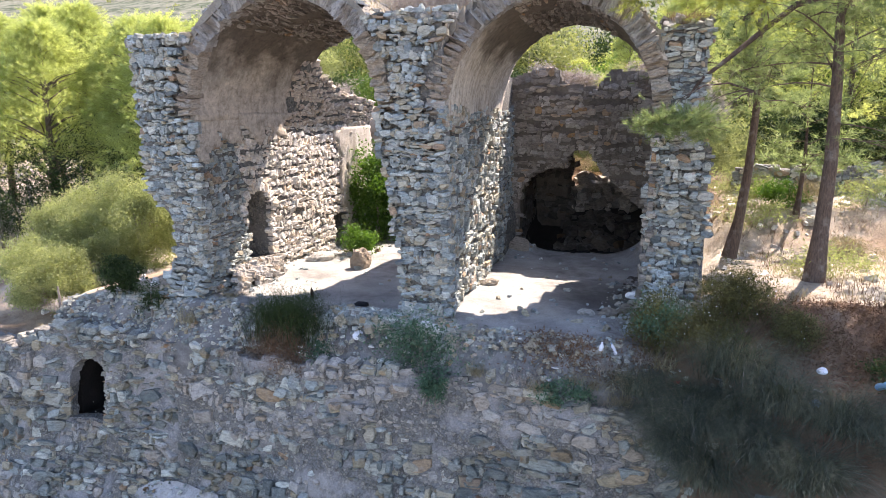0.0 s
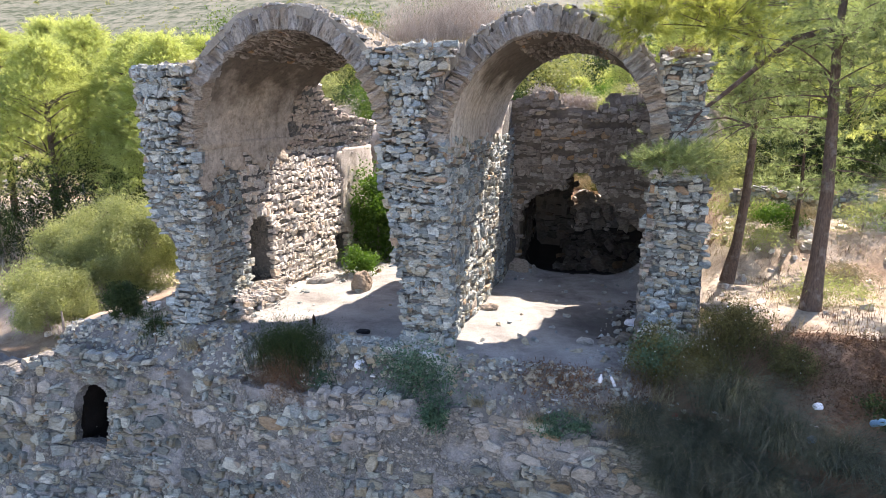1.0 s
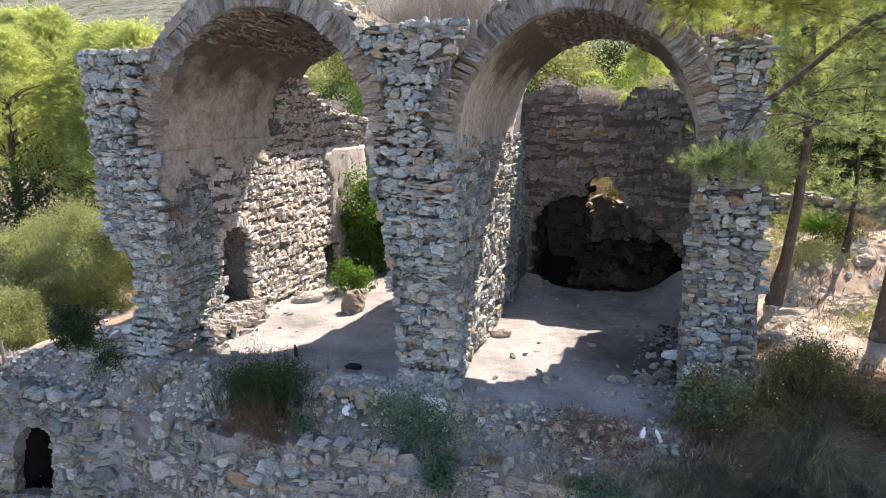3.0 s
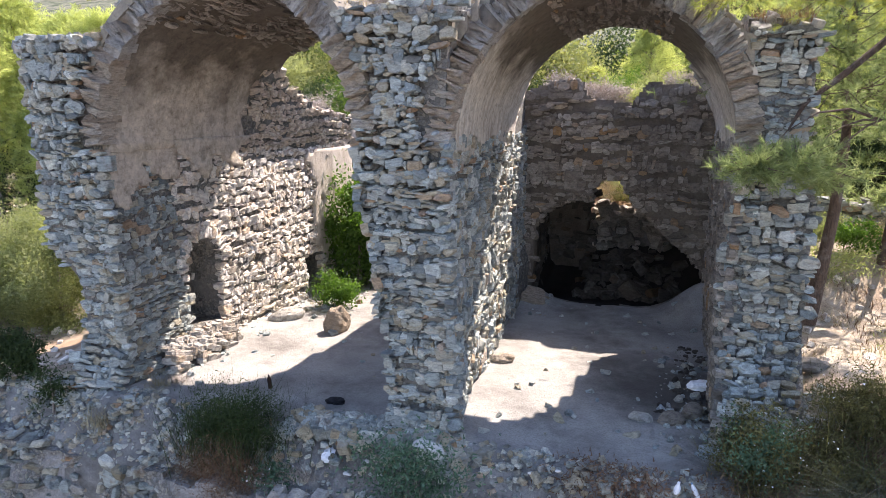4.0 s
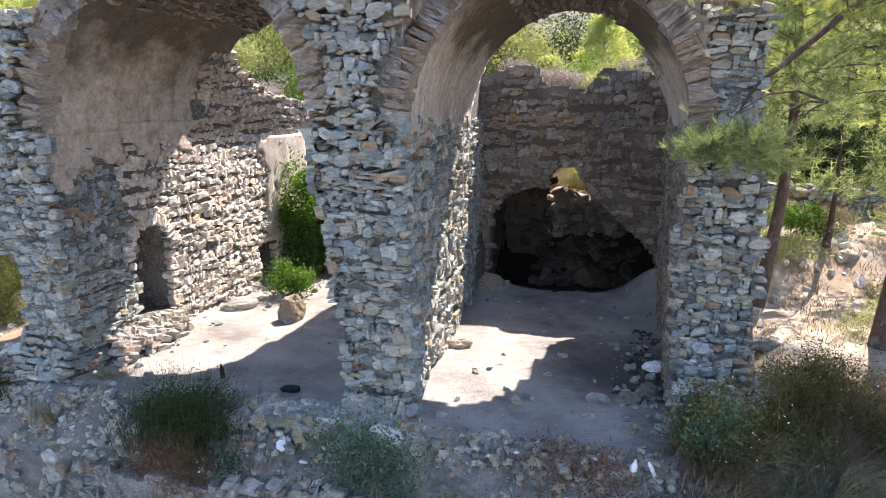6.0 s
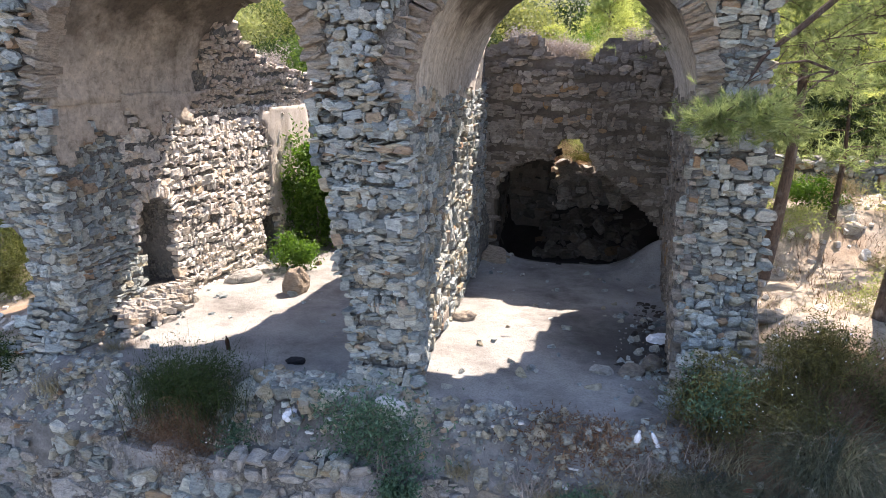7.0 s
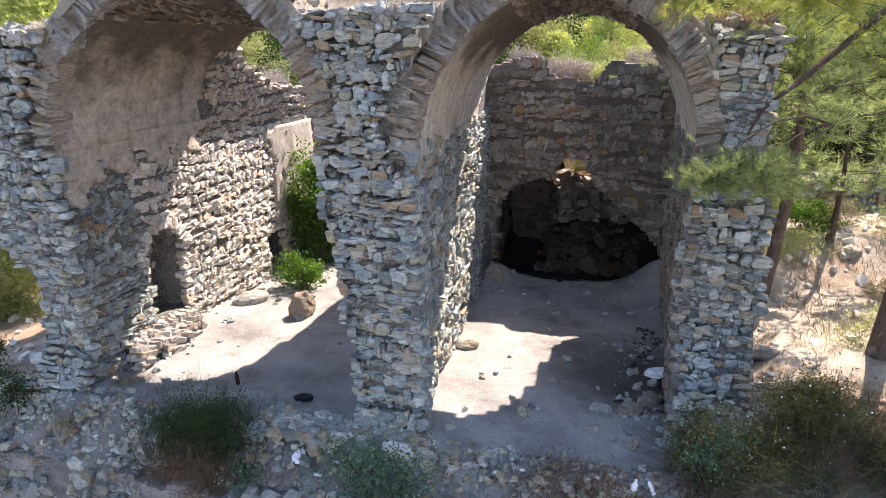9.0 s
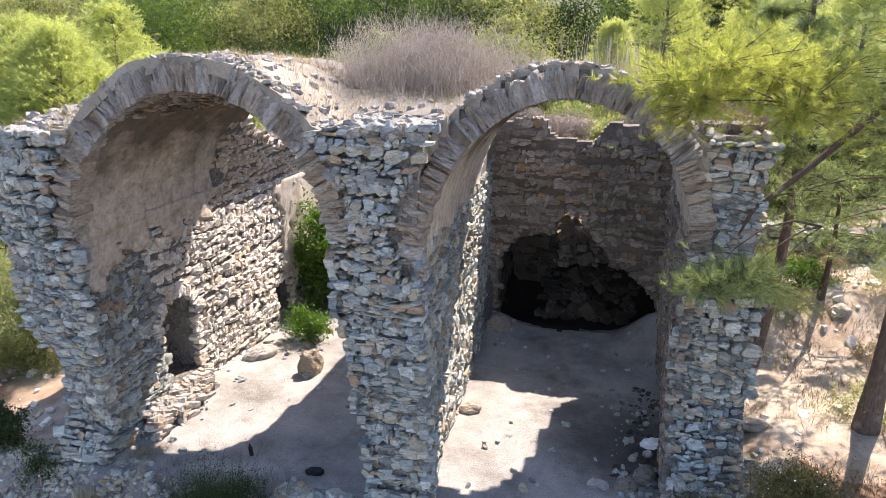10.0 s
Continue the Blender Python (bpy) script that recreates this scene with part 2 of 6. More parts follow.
def plaster_material(name, low, high, tint, run, rough_coat):
    """Old vault plaster: grey-tan coat with streaks running down the curve, soot towards the crown and torn brown patches."""
    mat, b = fresh(name, 0.92)
    streak = place_noise(mat, 3.2, 8.0, run, 0.68)
    col = ramp(mat, streak, [(0.3, (0.33, 0.285, 0.235)), (0.5, (0.53, 0.485, 0.42)), (0.72, (0.66, 0.615, 0.545))])
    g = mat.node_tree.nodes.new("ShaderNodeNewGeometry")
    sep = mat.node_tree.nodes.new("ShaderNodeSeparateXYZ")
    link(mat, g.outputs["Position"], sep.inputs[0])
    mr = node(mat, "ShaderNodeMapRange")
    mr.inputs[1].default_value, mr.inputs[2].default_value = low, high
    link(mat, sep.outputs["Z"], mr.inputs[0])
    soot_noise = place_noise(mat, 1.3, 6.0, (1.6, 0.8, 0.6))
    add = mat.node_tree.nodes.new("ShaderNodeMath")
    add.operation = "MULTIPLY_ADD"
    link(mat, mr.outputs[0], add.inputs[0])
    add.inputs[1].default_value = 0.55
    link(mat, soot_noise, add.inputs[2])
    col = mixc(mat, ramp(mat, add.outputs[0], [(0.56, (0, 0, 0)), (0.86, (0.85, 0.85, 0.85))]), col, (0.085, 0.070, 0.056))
    pit = place_noise(mat, 7.0, 8.0, (1.2, 1.0, 1.6), 0.75)
    col = mixc(mat, 0.9, col, ramp(mat, pit, [(0.30, (0.5, 0.48, 0.46)), (0.46, (0.97, 0.97, 0.96)), (0.7, (1.2, 1.19, 1.17))]), "MULTIPLY")
    v = node(mat, "ShaderNodeTexVoronoi", Scale=15.0)
    warp = mat.node_tree.nodes.new("ShaderNodeVectorMath")
    warp.operation = "MULTIPLY_ADD"
    wn = node(mat, "ShaderNodeTexNoise", Scale=6.0, Detail=3.0)
    link(mat, g.outputs["Position"], wn.inputs["Vector"])
    link(mat, wn.outputs["Color"], warp.inputs[0])
    warp.inputs[1].default_value = (0.2, 0.2, 0.2)
    link(mat, g.outputs["Position"], warp.inputs[2])
    link(mat, warp.outputs[0], v.inputs["Vector"])
    tone = mat.node_tree.nodes.new("ShaderNodeSeparateColor")
    link(mat, v.outputs["Color"], tone.inputs[0])
    col = mixc(mat, 0.3, col, ramp(mat, tone.outputs[0], [(0.0, (0.6, 0.58, 0.55)), (0.5, (1.0, 0.99, 0.97)), (1.0, (1.35, 1.33, 1.27))]), "MULTIPLY")
    col = mixc(mat, 1.0, col, tint, "MULTIPLY")
    link(mat, col, b.inputs["Base Color"])
    bump(mat, b, mixc(mat, 0.5, place_noise(mat, 8.0, 10.0, (1.4, 1.2, 1.5), 0.78), tone.outputs[0]), 0.9, rough_coat)
    return mat


M_PLASTER = plaster_material("vault_plaster", 4.9, 6.0, (0.95, 0.93, 0.90), (2.4, 2.0, 0.35), 0.06)
M_PLASTER_SOOTY = plaster_material("sooty_vault_plaster", 4.5, 6.1, (1.0, 0.955, 0.915), (1.3, 1.3, 1.1), 0.12)


def ground_material():
    """Dry hillside: pale trodden dust, brown litter, stones and withered grass by patches."""
    mat, b = fresh("hillside_soil", 0.96)
    big = place_noise(mat, 0.22, 6.0)
    mid = place_noise(mat, 1.7, 8.0, (1, 1, 1), 0.65)
    col = ramp(mat, mid, [(0.28, (0.20, 0.155, 0.115)), (0.48, (0.40, 0.345, 0.275)), (0.7, (0.52, 0.47, 0.39))])
    col = mixc(mat, ramp(mat, big, [(0.43, (0, 0, 0)), (0.61, (0.75, 0.75, 0.75))]), col, ramp(mat, mid, [(0.3, (0.15, 0.09, 0.055)), (0.7, (0.34, 0.22, 0.13))]))
    speck = place_noise(mat, 30.0, 5.0, (1, 1, 1), 0.75)
    col = mixc(mat, 0.7, col, ramp(mat, speck, [(0.3, (0.5, 0.48, 0.45)), (0.5, (1, 1, 1)), (0.72, (1.4, 1.38, 1.32))]), "MULTIPLY")
    link(mat, col, b.inputs["Base Color"])
    bump(mat, b, speck, 0.9, 0.03)
    return mat


M_GROUND = ground_material()
M_LITTER = earth_material("needle_litter", [(0.3, (0.10, 0.06, 0.04)), (0.5, (0.20, 0.125, 0.08)), (0.68, (0.30, 0.21, 0.145)), (0.8, (0.42, 0.35, 0.27))], 1.5, 0.97, 1.0, 0.05)


def sum_of(mat, a, b, how="ADD"):
    n = mat.node_tree.nodes.new("ShaderNodeMath")
    n.operation = how
    for sock, v in ((n.inputs[0], a), (n.inputs[1], b)):
        if isinstance(v, bpy.types.NodeSocket):
            link(mat, v, sock)
        else:
            sock.default_value = v
    return n.outputs[0]


def step_of(mat, v, lo, hi):
    n = node(mat, "ShaderNodeMapRange")
    n.inputs[1].default_value, n.inputs[2].default_value = lo, hi
    link(mat, v, n.inputs[0])
    return n.outputs[0]


def terrace_material():
    """Trodden grey dust in the bays, with a darker patch by the right wall, passing raggedly into dark rubble soil on
    the slope.
    """
    mat, b = fresh("terrace_earth", 0.97)
    fine = place_noise(mat, 34.0, 6.0, (1, 1, 1), 0.78)
    dust = ramp(mat, place_noise(mat, 0.9, 8.0, (1, 1, 1), 0.65), [(0.26, (0.235, 0.228, 0.212)), (0.45, (0.345, 0.336, 0.314)), (0.7, (0.47, 0.46, 0.43))])
    stain = place_noise(mat, 0.6, 7.0, (1, 1, 1), 0.7)
    dust = mixc(mat, ramp(mat, stain, [(0.48, (0, 0, 0)), (0.66, (0.7, 0.7, 0.7))]), dust, (0.13, 0.122, 0.112))
    g = mat.node_tree.nodes.new("ShaderNodeNewGeometry")
    sep = mat.node_tree.nodes.new("ShaderNodeSeparateXYZ")
    link(mat, g.outputs["Position"], sep.inputs[0])
    jag = sum_of(mat, sum_of(mat, place_noise(mat, 1.6, 7.0, (1, 1, 1), 0.7), -0.5), 2.2, "MULTIPLY")
    x, y = sum_of(mat, sep.outputs["X"], jag), sum_of(mat, sep.outputs["Y"], jag)
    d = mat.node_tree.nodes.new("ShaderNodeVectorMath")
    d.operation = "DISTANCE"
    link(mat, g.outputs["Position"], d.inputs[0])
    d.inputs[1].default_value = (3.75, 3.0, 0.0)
    dark_patch = step_of(mat, sum_of(mat, d.outputs["Value"], jag), 2.0, 0.6)
    dust = mixc(mat, sum_of(mat, dark_patch, 0.8, "MULTIPLY"), dust, (0.075, 0.07, 0.065))
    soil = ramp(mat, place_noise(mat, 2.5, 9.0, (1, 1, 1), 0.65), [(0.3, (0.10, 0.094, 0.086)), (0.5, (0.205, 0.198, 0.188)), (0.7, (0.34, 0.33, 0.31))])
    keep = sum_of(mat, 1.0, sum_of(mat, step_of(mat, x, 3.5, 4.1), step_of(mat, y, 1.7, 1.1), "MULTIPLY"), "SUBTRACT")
    col = mixc(mat, sum_of(mat, step_of(mat, y, -0.35, 0.15), keep, "MULTIPLY"), soil, dust)
    col = mixc(mat, 0.75, col, ramp(mat, fine, [(0.3, (0.5, 0.49, 0.47)), (0.5, (1, 1, 1)), (0.72, (1.35, 1.32, 1.27))]), "MULTIPLY")
    link(mat, col, b.inputs["Base Color"])
    bump(mat, b, fine, 0.9, 0.04)
    return mat


M_FLOOR = terrace_material()
M_SLOPE = earth_material("rubble_soil", [(0.3, (0.10, 0.09, 0.08)), (0.5, (0.22, 0.205, 0.185)), (0.7, (0.35, 0.33, 0.30))], 2.5, 0.96, 1.0, 0.06)


def far_material():
    """Distant slope: dry ground thick with scrub, in spots of several sizes, with faint terraces."""
    mat, b = fresh("far_hillside", 0.98)
    col = ramp(mat, place_noise(mat, 0.012, 5.0), [(0.35, (0.10, 0.11, 0.075)), (0.65, (0.17, 0.165, 0.12))])
    spots = ramp(mat, place_noise(mat, 0.16, 6.0, (1, 1, 1), 0.7), [(0.42, (1, 1, 1)), (0.56, (0, 0, 0))])
    col = mixc(mat, spots, col, (0.045, 0.06, 0.03))
    terr = ramp(mat, place_noise(mat, 0.05, 3.0, (0.4, 0.4, 7.0)), [(0.5, (0, 0, 0)), (0.6, (0.3, 0.3, 0.3))])
    col = mixc(mat, terr, col, (0.24, 0.23, 0.18))
    link(mat, col, b.inputs["Base Color"])
    return mat


M_FAR = far_material()
M_BARK = stone_material("pine_bark", [(0, (0.10, 0.07, 0.056)), (1, (0.16, 0.118, 0.096))], 0, 0.0, (4, 4, 0.7))
M_TWIG = earth_material("dry_twig", [(0.3, (0.19, 0.155, 0.125)), (0.7, (0.33, 0.29, 0.25))], 3.0)
M_DRY = leaf_material("dry_grass", [(0, (0.28, 0.235, 0.155)), (0.5, (0.37, 0.32, 0.22)), (1, (0.46, 0.41, 0.30))], (1.0, 0.9, 0.7), 0.8, 0.25)
M_BRUSH = leaf_material("withered_brush", [(0, (0.26, 0.225, 0.21)), (0.5, (0.39, 0.35, 0.33)), (1, (0.52, 0.48, 0.455))], (1.0, 0.9, 0.8), 0.8, 0.2)
M_RUST = leaf_material("rusty_brush", [(0, (0.10, 0.058, 0.038)), (0.5, (0.17, 0.105, 0.068)), (1, (0.26, 0.18, 0.125))], (1.0, 0.8, 0.6), 0.8, 0.2)
M_PINE = leaf_material("pine_needles", [(0, (0.25, 0.285, 0.12)), (0.5, (0.39, 0.43, 0.195)), (1, (0.53, 0.56, 0.29))], (1.35, 1.4, 0.80), 0.5, 0.6)
# Brighter needle copy for clumps lit from above: sunlight put into the colour.
M_PINE_LIT = leaf_material("sunlit_pine_needles", [(0, (0.22, 0.25, 0.08)), (0.5, (0.32, 0.345, 0.115)), (1, (0.43, 0.45, 0.18))], (1.3, 1.35, 0.75), 0.5, 0.65)
M_PINE_NEAR = leaf_material("green_pine_needles", [(0, (0.14, 0.18, 0.085)), (0.5, (0.23, 0.275, 0.14)), (1, (0.345, 0.385, 0.22))], (1.25, 1.35, 0.95), 0.5, 0.55)
M_OLIVE = leaf_material("grey_green_leaves", [(0, (0.20, 0.215, 0.095)), (0.5, (0.265, 0.28, 0.125)), (1, (0.32, 0.33, 0.17))], (1.25, 1.3, 0.7), 0.6, 0.35)
M_SAGE = leaf_material("sage_leaves", [(0, (0.20, 0.225, 0.115)), (0.5, (0.28, 0.305, 0.165)), (1, (0.36, 0.385, 0.225))], (1.25, 1.3, 0.75), 0.6, 0.5)
M_GREEN = leaf_material("bright_leaves", [(0, (0.065, 0.125, 0.03)), (0.5, (0.09, 0.17, 0.04)), (1, (0.13, 0.22, 0.06))], (1.3, 1.5, 0.4), 0.45, 0.4)
M_HILL_GREEN = leaf_material("hill_leaves", [(0, (0.06, 0.10, 0.032)), (0.5, (0.09, 0.145, 0.045)), (1, (0.14, 0.20, 0.07))], (1.3, 1.4, 0.5), 0.5, 0.35)
M_OLIVE_DARK = leaf_material("dark_olive_leaves", [(0, (0.058, 0.058, 0.03)), (0.5, (0.112, 0.108, 0.052)), (1, (0.20, 0.19, 0.095))], (1.2, 1.3, 0.6), 0.55, 0.3)
M_DEEP = leaf_material("deep_green_leaves", [(0, (0.024, 0.04, 0.018)), (0.5, (0.042, 0.065, 0.028)), (1, (0.07, 0.098, 0.042))], (1.2, 1.4, 0.6), 0.5, 0.3)
M_BLUEGREEN = leaf_material("blue_green_leaves", [(0, (0.05, 0.10, 0.07)), (0.5, (0.09, 0.16, 0.11)), (1, (0.15, 0.24, 0.17))], (1.1, 1.3, 0.9), 0.55, 0.3)
M_RUSH = leaf_material("rush_blades", [(0, (0.042, 0.052, 0.042)), (0.6, (0.10, 0.118, 0.093)), (0.92, (0.21, 0.235, 0.185)), (1, (0.25, 0.225, 0.165))], (1.1, 1.2, 0.7), 0.6, 0.25)


def plain(name, col, rough=0.5):
    mat, b = fresh(name, rough)
    tint = place_noise(mat, 12.0, 4.0)
    link(mat, mixc(mat, 0.6, col, ramp(mat, tint, [(0.3, (0.7, 0.7, 0.7)), (0.7, (1.1, 1.1, 1.1))]), "MULTIPLY"), b.inputs["Base Color"])
    return mat


M_WHITE = plain("white_plastic", (0.78, 0.79, 0.82), 0.4)
M_BLUE = plain("blue_plastic", (0.18, 0.34, 0.5), 0.4)
M_RED = plain("red_plastic", (0.6, 0.06, 0.05), 0.4)
M_BLACK = plain("burnt_cloth", (0.02, 0.02, 0.022), 0.8)

# ---- mesh helpers ----


def mesh_arrays(name, verts, faces, mat, smooth=False):
    """A mesh from an (n, 3) array and an (m, k) array of corner numbers."""
    verts, faces = np.asarray(verts, dtype=np.float32), np.asarray(faces, dtype=np.int32)
    me = bpy.data.meshes.new(name)
    m, k = faces.shape
    me.vertices.add(len(verts))
    me.vertices.foreach_set("co", verts.ravel())
    me.loops.add(m * k)
    me.loops.foreach_set("vertex_index", faces.ravel())
    me.polygons.add(m)
    me.polygons.foreach_set("loop_start", np.arange(m, dtype=np.int32) * k)
    me.polygons.foreach_set("loop_total", np.full(m, k, dtype=np.int32))
    me.polygons.foreach_set("use_smooth", np.full(m, smooth))
    me.update(calc_edges=True)
    me.materials.append(mat)
    return me


def under(name, me, parent, label="", kind=""):
    ob = new(name, me)
    ob.parent = parent
    return tagged(ob, label, "", "", kind)


def part(name, bm, material, parent, label="", smooth=False):
    me = bpy.data.meshes.new(name)
    bm.to_mesh(me)
    bm.free()
    me.materials.append(material)
    if smooth:
        for p in me.polygons:
            p.use_smooth = True
    return under(name, me, parent, label)


def empty(name, at=(0, 0, 0)):
    ob = new(name)
    ob.empty_display_size = 0.2
    ob.location = at
    return ob


def wobble(p, scale, amp):
    v = noise.noise_vector(Vector(p) * scale)
    return v * amp


def slab(us, vs, keep, front, back, amp=0.03, freq=1.6):
    """Vertices and quads of a solid sheet over a grid, kept where keep(u, v) holds, with its rim closed."""
    nu, nv = len(us), len(vs)
    verts = []
    for side in (front, back):
        for u in us:
            for v in vs:
                p = Vector(side(u, v))
                verts.append(p + wobble(p, freq, amp) + wobble(p, freq * 4, amp * 0.5))
    n = nu * nv
    kept = {(i, j) for i in range(nu - 1) for j in range(nv - 1) if keep((us[i] + us[i + 1]) / 2, (vs[j] + vs[j + 1]) / 2)}
    faces = []

    def at(i, j):
        return i * nv + j

    for i, j in kept:
        a, b, c, d = at(i, j), at(i + 1, j), at(i + 1, j + 1), at(i, j + 1)
        faces += [(a, b, c, d), (n + d, n + c, n + b, n + a)]
        for (di, dj), (p, q) in (((0, -1), (a, b)), ((1, 0), (b, c)), ((0, 1), (c, d)), ((-1, 0), (d, a))):
            if (i + di, j + dj) not in kept:
                faces.append((q, p, n + p, n + q))
    used = sorted({k for f in faces for k in f})
    where = {k: i for i, k in enumerate(used)}
    return [verts[k] for k in used], [[where[k] for k in f] for f in faces]


def span(a, b, step):
    return list(np.linspace(a, b, max(2, int(round((b - a) / step)) + 1)))


# ---- stones ----


def stone_shape(r, corners=7, flat=0.8):
    """A split stone within a unit box: back ring, sharp brow, a tilted nearly flat face and an off-centre point."""
    pts = []
    turn = r.uniform(0, 1)
    power = r.uniform(2.6, 5.5)
    skew = r.uniform(-0.22, 0.22)
    for k in range(corners):
        a = 2 * math.pi * (k + turn + r.uniform(-0.3, 0.3)) / corners
        c, s = math.cos(a), math.sin(a)
        q = (abs(c) ** power + abs(s) ** power) ** (-1 / power) * r.uniform(0.80, 1.06) * 0.5
        pts.append((c * q + skew * s * q, s * q))
    gx, gy = r.uniform(-0.32, 0.32), r.uniform(-0.32, 0.32)

    def face(x, y):
        return gx * x + gy * y

    v = [(x, y, -0.5) for x, y in pts]
    v += [(x * 1.02, y * 1.02, 0.37 + face(x, y) + r.uniform(-0.10, 0.08)) for x, y in pts]
    v += [(x * flat * r.uniform(0.9, 1.08), y * flat * r.uniform(0.9, 1.08), 0.45 + face(x, y) + r.uniform(-0.08, 0.06)) for x, y in pts]
    v.append((r.uniform(-0.2, 0.2), r.uniform(-0.2, 0.2), 0.46 + r.uniform(-0.08, 0.06)))
    f = []
    for ring_no in (0, 1):
        for k in range(corners):
            a, b = ring_no * corners + k, ring_no * corners + (k + 1) % corners
            f += [(a, b, b + corners), (a, b + corners, a + corners)]
    f += [(2 * corners + k, 2 * corners + (k + 1) % corners, 3 * corners) for k in range(corners)]
    return np.array(v), np.array(f)


def block_shape(r):
    """A roughly squared block with knocked-off arrises."""
    v, f = [], []
    for z, k in ((-0.5, 1.0), (0.38, 1.0), (0.5, 0.86)):
        for sx, sy in ((-1, -1), (0, -1), (1, -1), (1, 1), (0, 1), (-1, 1)):
            v.append((sx * 0.5 * k * r.uniform(0.84, 1.08), sy * 0.5 * k * r.uniform(0.84, 1.08), z + r.uniform(-0.09, 0.09)))
    for ring_no in (0, 1):
        for k in range(6):
            a, b = ring_no * 6 + k, ring_no * 6 + (k + 1) % 6
            f += [(a, b, b + 6), (a, b + 6, a + 6)]
    f += [(12, 13, 16), (12, 16, 17), (13, 14, 15), (13, 15, 16)]
    return np.array(v), np.array(f)


BLOCKS = [block_shape(random.Random(300 + k)) for k in range(14)]
SHAPES = [stone_shape(random.Random(100 + k), 5 + k % 4, 0.84 + 0.04 * (k % 4)) for k in range(36)] + BLOCKS[:5]
PIECES = []


def courses(u0, u1, v0, v1, high, long_, r, fill=1.05):
    """Uneven rubble over a stretch of wall: middle, length and height of each stone. Courses wander, split and merge."""
    v, row = v0, 0
    while v < v1:
        h = r.uniform(*high)
        u = u0 - r.uniform(0, long_[0])
        ph, am = r.uniform(0, 6), r.uniform(0.6, 1.5) * high[0]
        while u < u1:
            w = r.uniform(long_[0], long_[1]) if r.random() > 0.3 else r.uniform(long_[0] * 0.6, long_[0] * 1.2)
            mid = v + h / 2 + am * math.sin(u * 1.7 + ph)
            q = r.random()
            if q < 0.15:
                k = r.uniform(0.35, 0.65)
                yield u + w / 2, mid - h / 2 * (1 - k), w * fill, h * k * fill
                yield u + w / 2, mid + h / 2 * k, w * fill, h * (1 - k) * fill
            elif q < 0.30:
                yield u + w / 2, mid + r.uniform(-0.2, 0.2) * h, w * 1.12, h * r.uniform(1.25, 1.7)
            else:
                yield u + w / 2, mid + r.uniform(-0.25, 0.25) * h, w * fill, h * fill * r.uniform(0.8, 1.25)
            u += w
        v += h * 0.96


def stone_pose(surface, u, v, w, h, depth, out, r, tilt=0.09):
    e = 0.05
    p = Vector(surface(u, v))
    du = (Vector(surface(u + e, v)) - Vector(surface(u - e, v))).normalized()
    dv = (Vector(surface(u, v + e)) - Vector(surface(u, v - e))).normalized()
    n = du.cross(dv).normalized()
    dv = n.cross(du)
    m = Matrix((du, dv, n)).transposed().to_4x4()
    m.translation = p + n * out
    return m @ Euler((r.gauss(0, tilt), r.gauss(0, tilt), r.gauss(0, 0.17))).to_matrix().to_4x4() @ Matrix.Diagonal((w, h, depth, 1))


def lay(surface, box, keep, r, high=(0.10, 0.2), long_=(0.16, 0.42), depth=(0.14, 0.26), proud=(0.0, 0.05), skip=0.03, tilt=0.08):
    made = []
    for u, v, w, h in courses(*box, high, long_, r):
        if r.random() < skip or not keep(u, v):
            continue
        d = r.uniform(*depth)
        made.append(stone_pose(surface, u, v, w, h, d, r.uniform(*proud) - 0.45 * d, r, tilt))
    return made


def chink(surface, box, keep, r, n):
    """Small slivers wedged between the larger stones."""
    made = []
    for k in range(n):
        u, v = r.uniform(box[0], box[1]), r.uniform(box[2], box[3])
        if keep(u, v):
            w = r.uniform(0.05, 0.17)
            made.append(stone_pose(surface, u, v, w, w * r.uniform(0.25, 0.7), 0.14, r.uniform(-0.015, 0.035) - 0.063, r, 0.2))
    return made


def set_stones(parent, poses, mat, near, name="stone", most=300, rest="rubble_stones"):
    """The stones nearest to a stretch of the plan become pieces of their own at the end of the file, the others one joined part."""
    near = Vector(near)
    poses = sorted(poses, key=lambda m: (m.translation - near).length)
    PIECES.append((parent, poses[:most], mat, name, SHAPES))
    tail = poses[most:]
    if tail:
        vs, fs, at = [], [], 0
        for k, m in enumerate(tail):
            v, f = SHAPES[(k * 11) % len(SHAPES)]
            a = np.array(m)
            vs.append(v @ a[:3, :3].T + a[:3, 3])
            fs.append(f + at)
            at += len(v)
        under(rest, mesh_arrays(rest, np.concatenate(vs), np.concatenate(fs), mat), parent, "", "stuff")


def place_pieces():
    cache = {}
    for parent, poses, mat, name, shapes in PIECES:
        for k, m in enumerate(poses):
            key = (id(shapes), (k * 11) % len(shapes), mat.name)
            if key not in cache:
                v, f = shapes[key[1]]
                cache[key] = mesh_arrays("stone", v, f, mat)
            ob = under(name, cache[key], parent)
            ob.matrix_basis = m


def structure(name, label, category):
    return tagged(empty(name), label, category, "", "structure")


def body(name, data, mat, parent, smooth=False, label=""):
    me = bpy.data.meshes.new(name)
    me.from_pydata(*[data[0], [], data[1]])
    me.update()
    me.materials.append(mat)
    if smooth:
        me.polygons.foreach_set("use_smooth", [True] * len(me.polygons))
    return under(name, me, parent, label)


def smooth01(a, b, x):
    t = np.clip((x - a) / (b - a), 0, 1)
    return t * t * (3 - 2 * t)

# ---- ground ----
TUNNEL = (-7.5, 0.52, -2.8, -1.38)


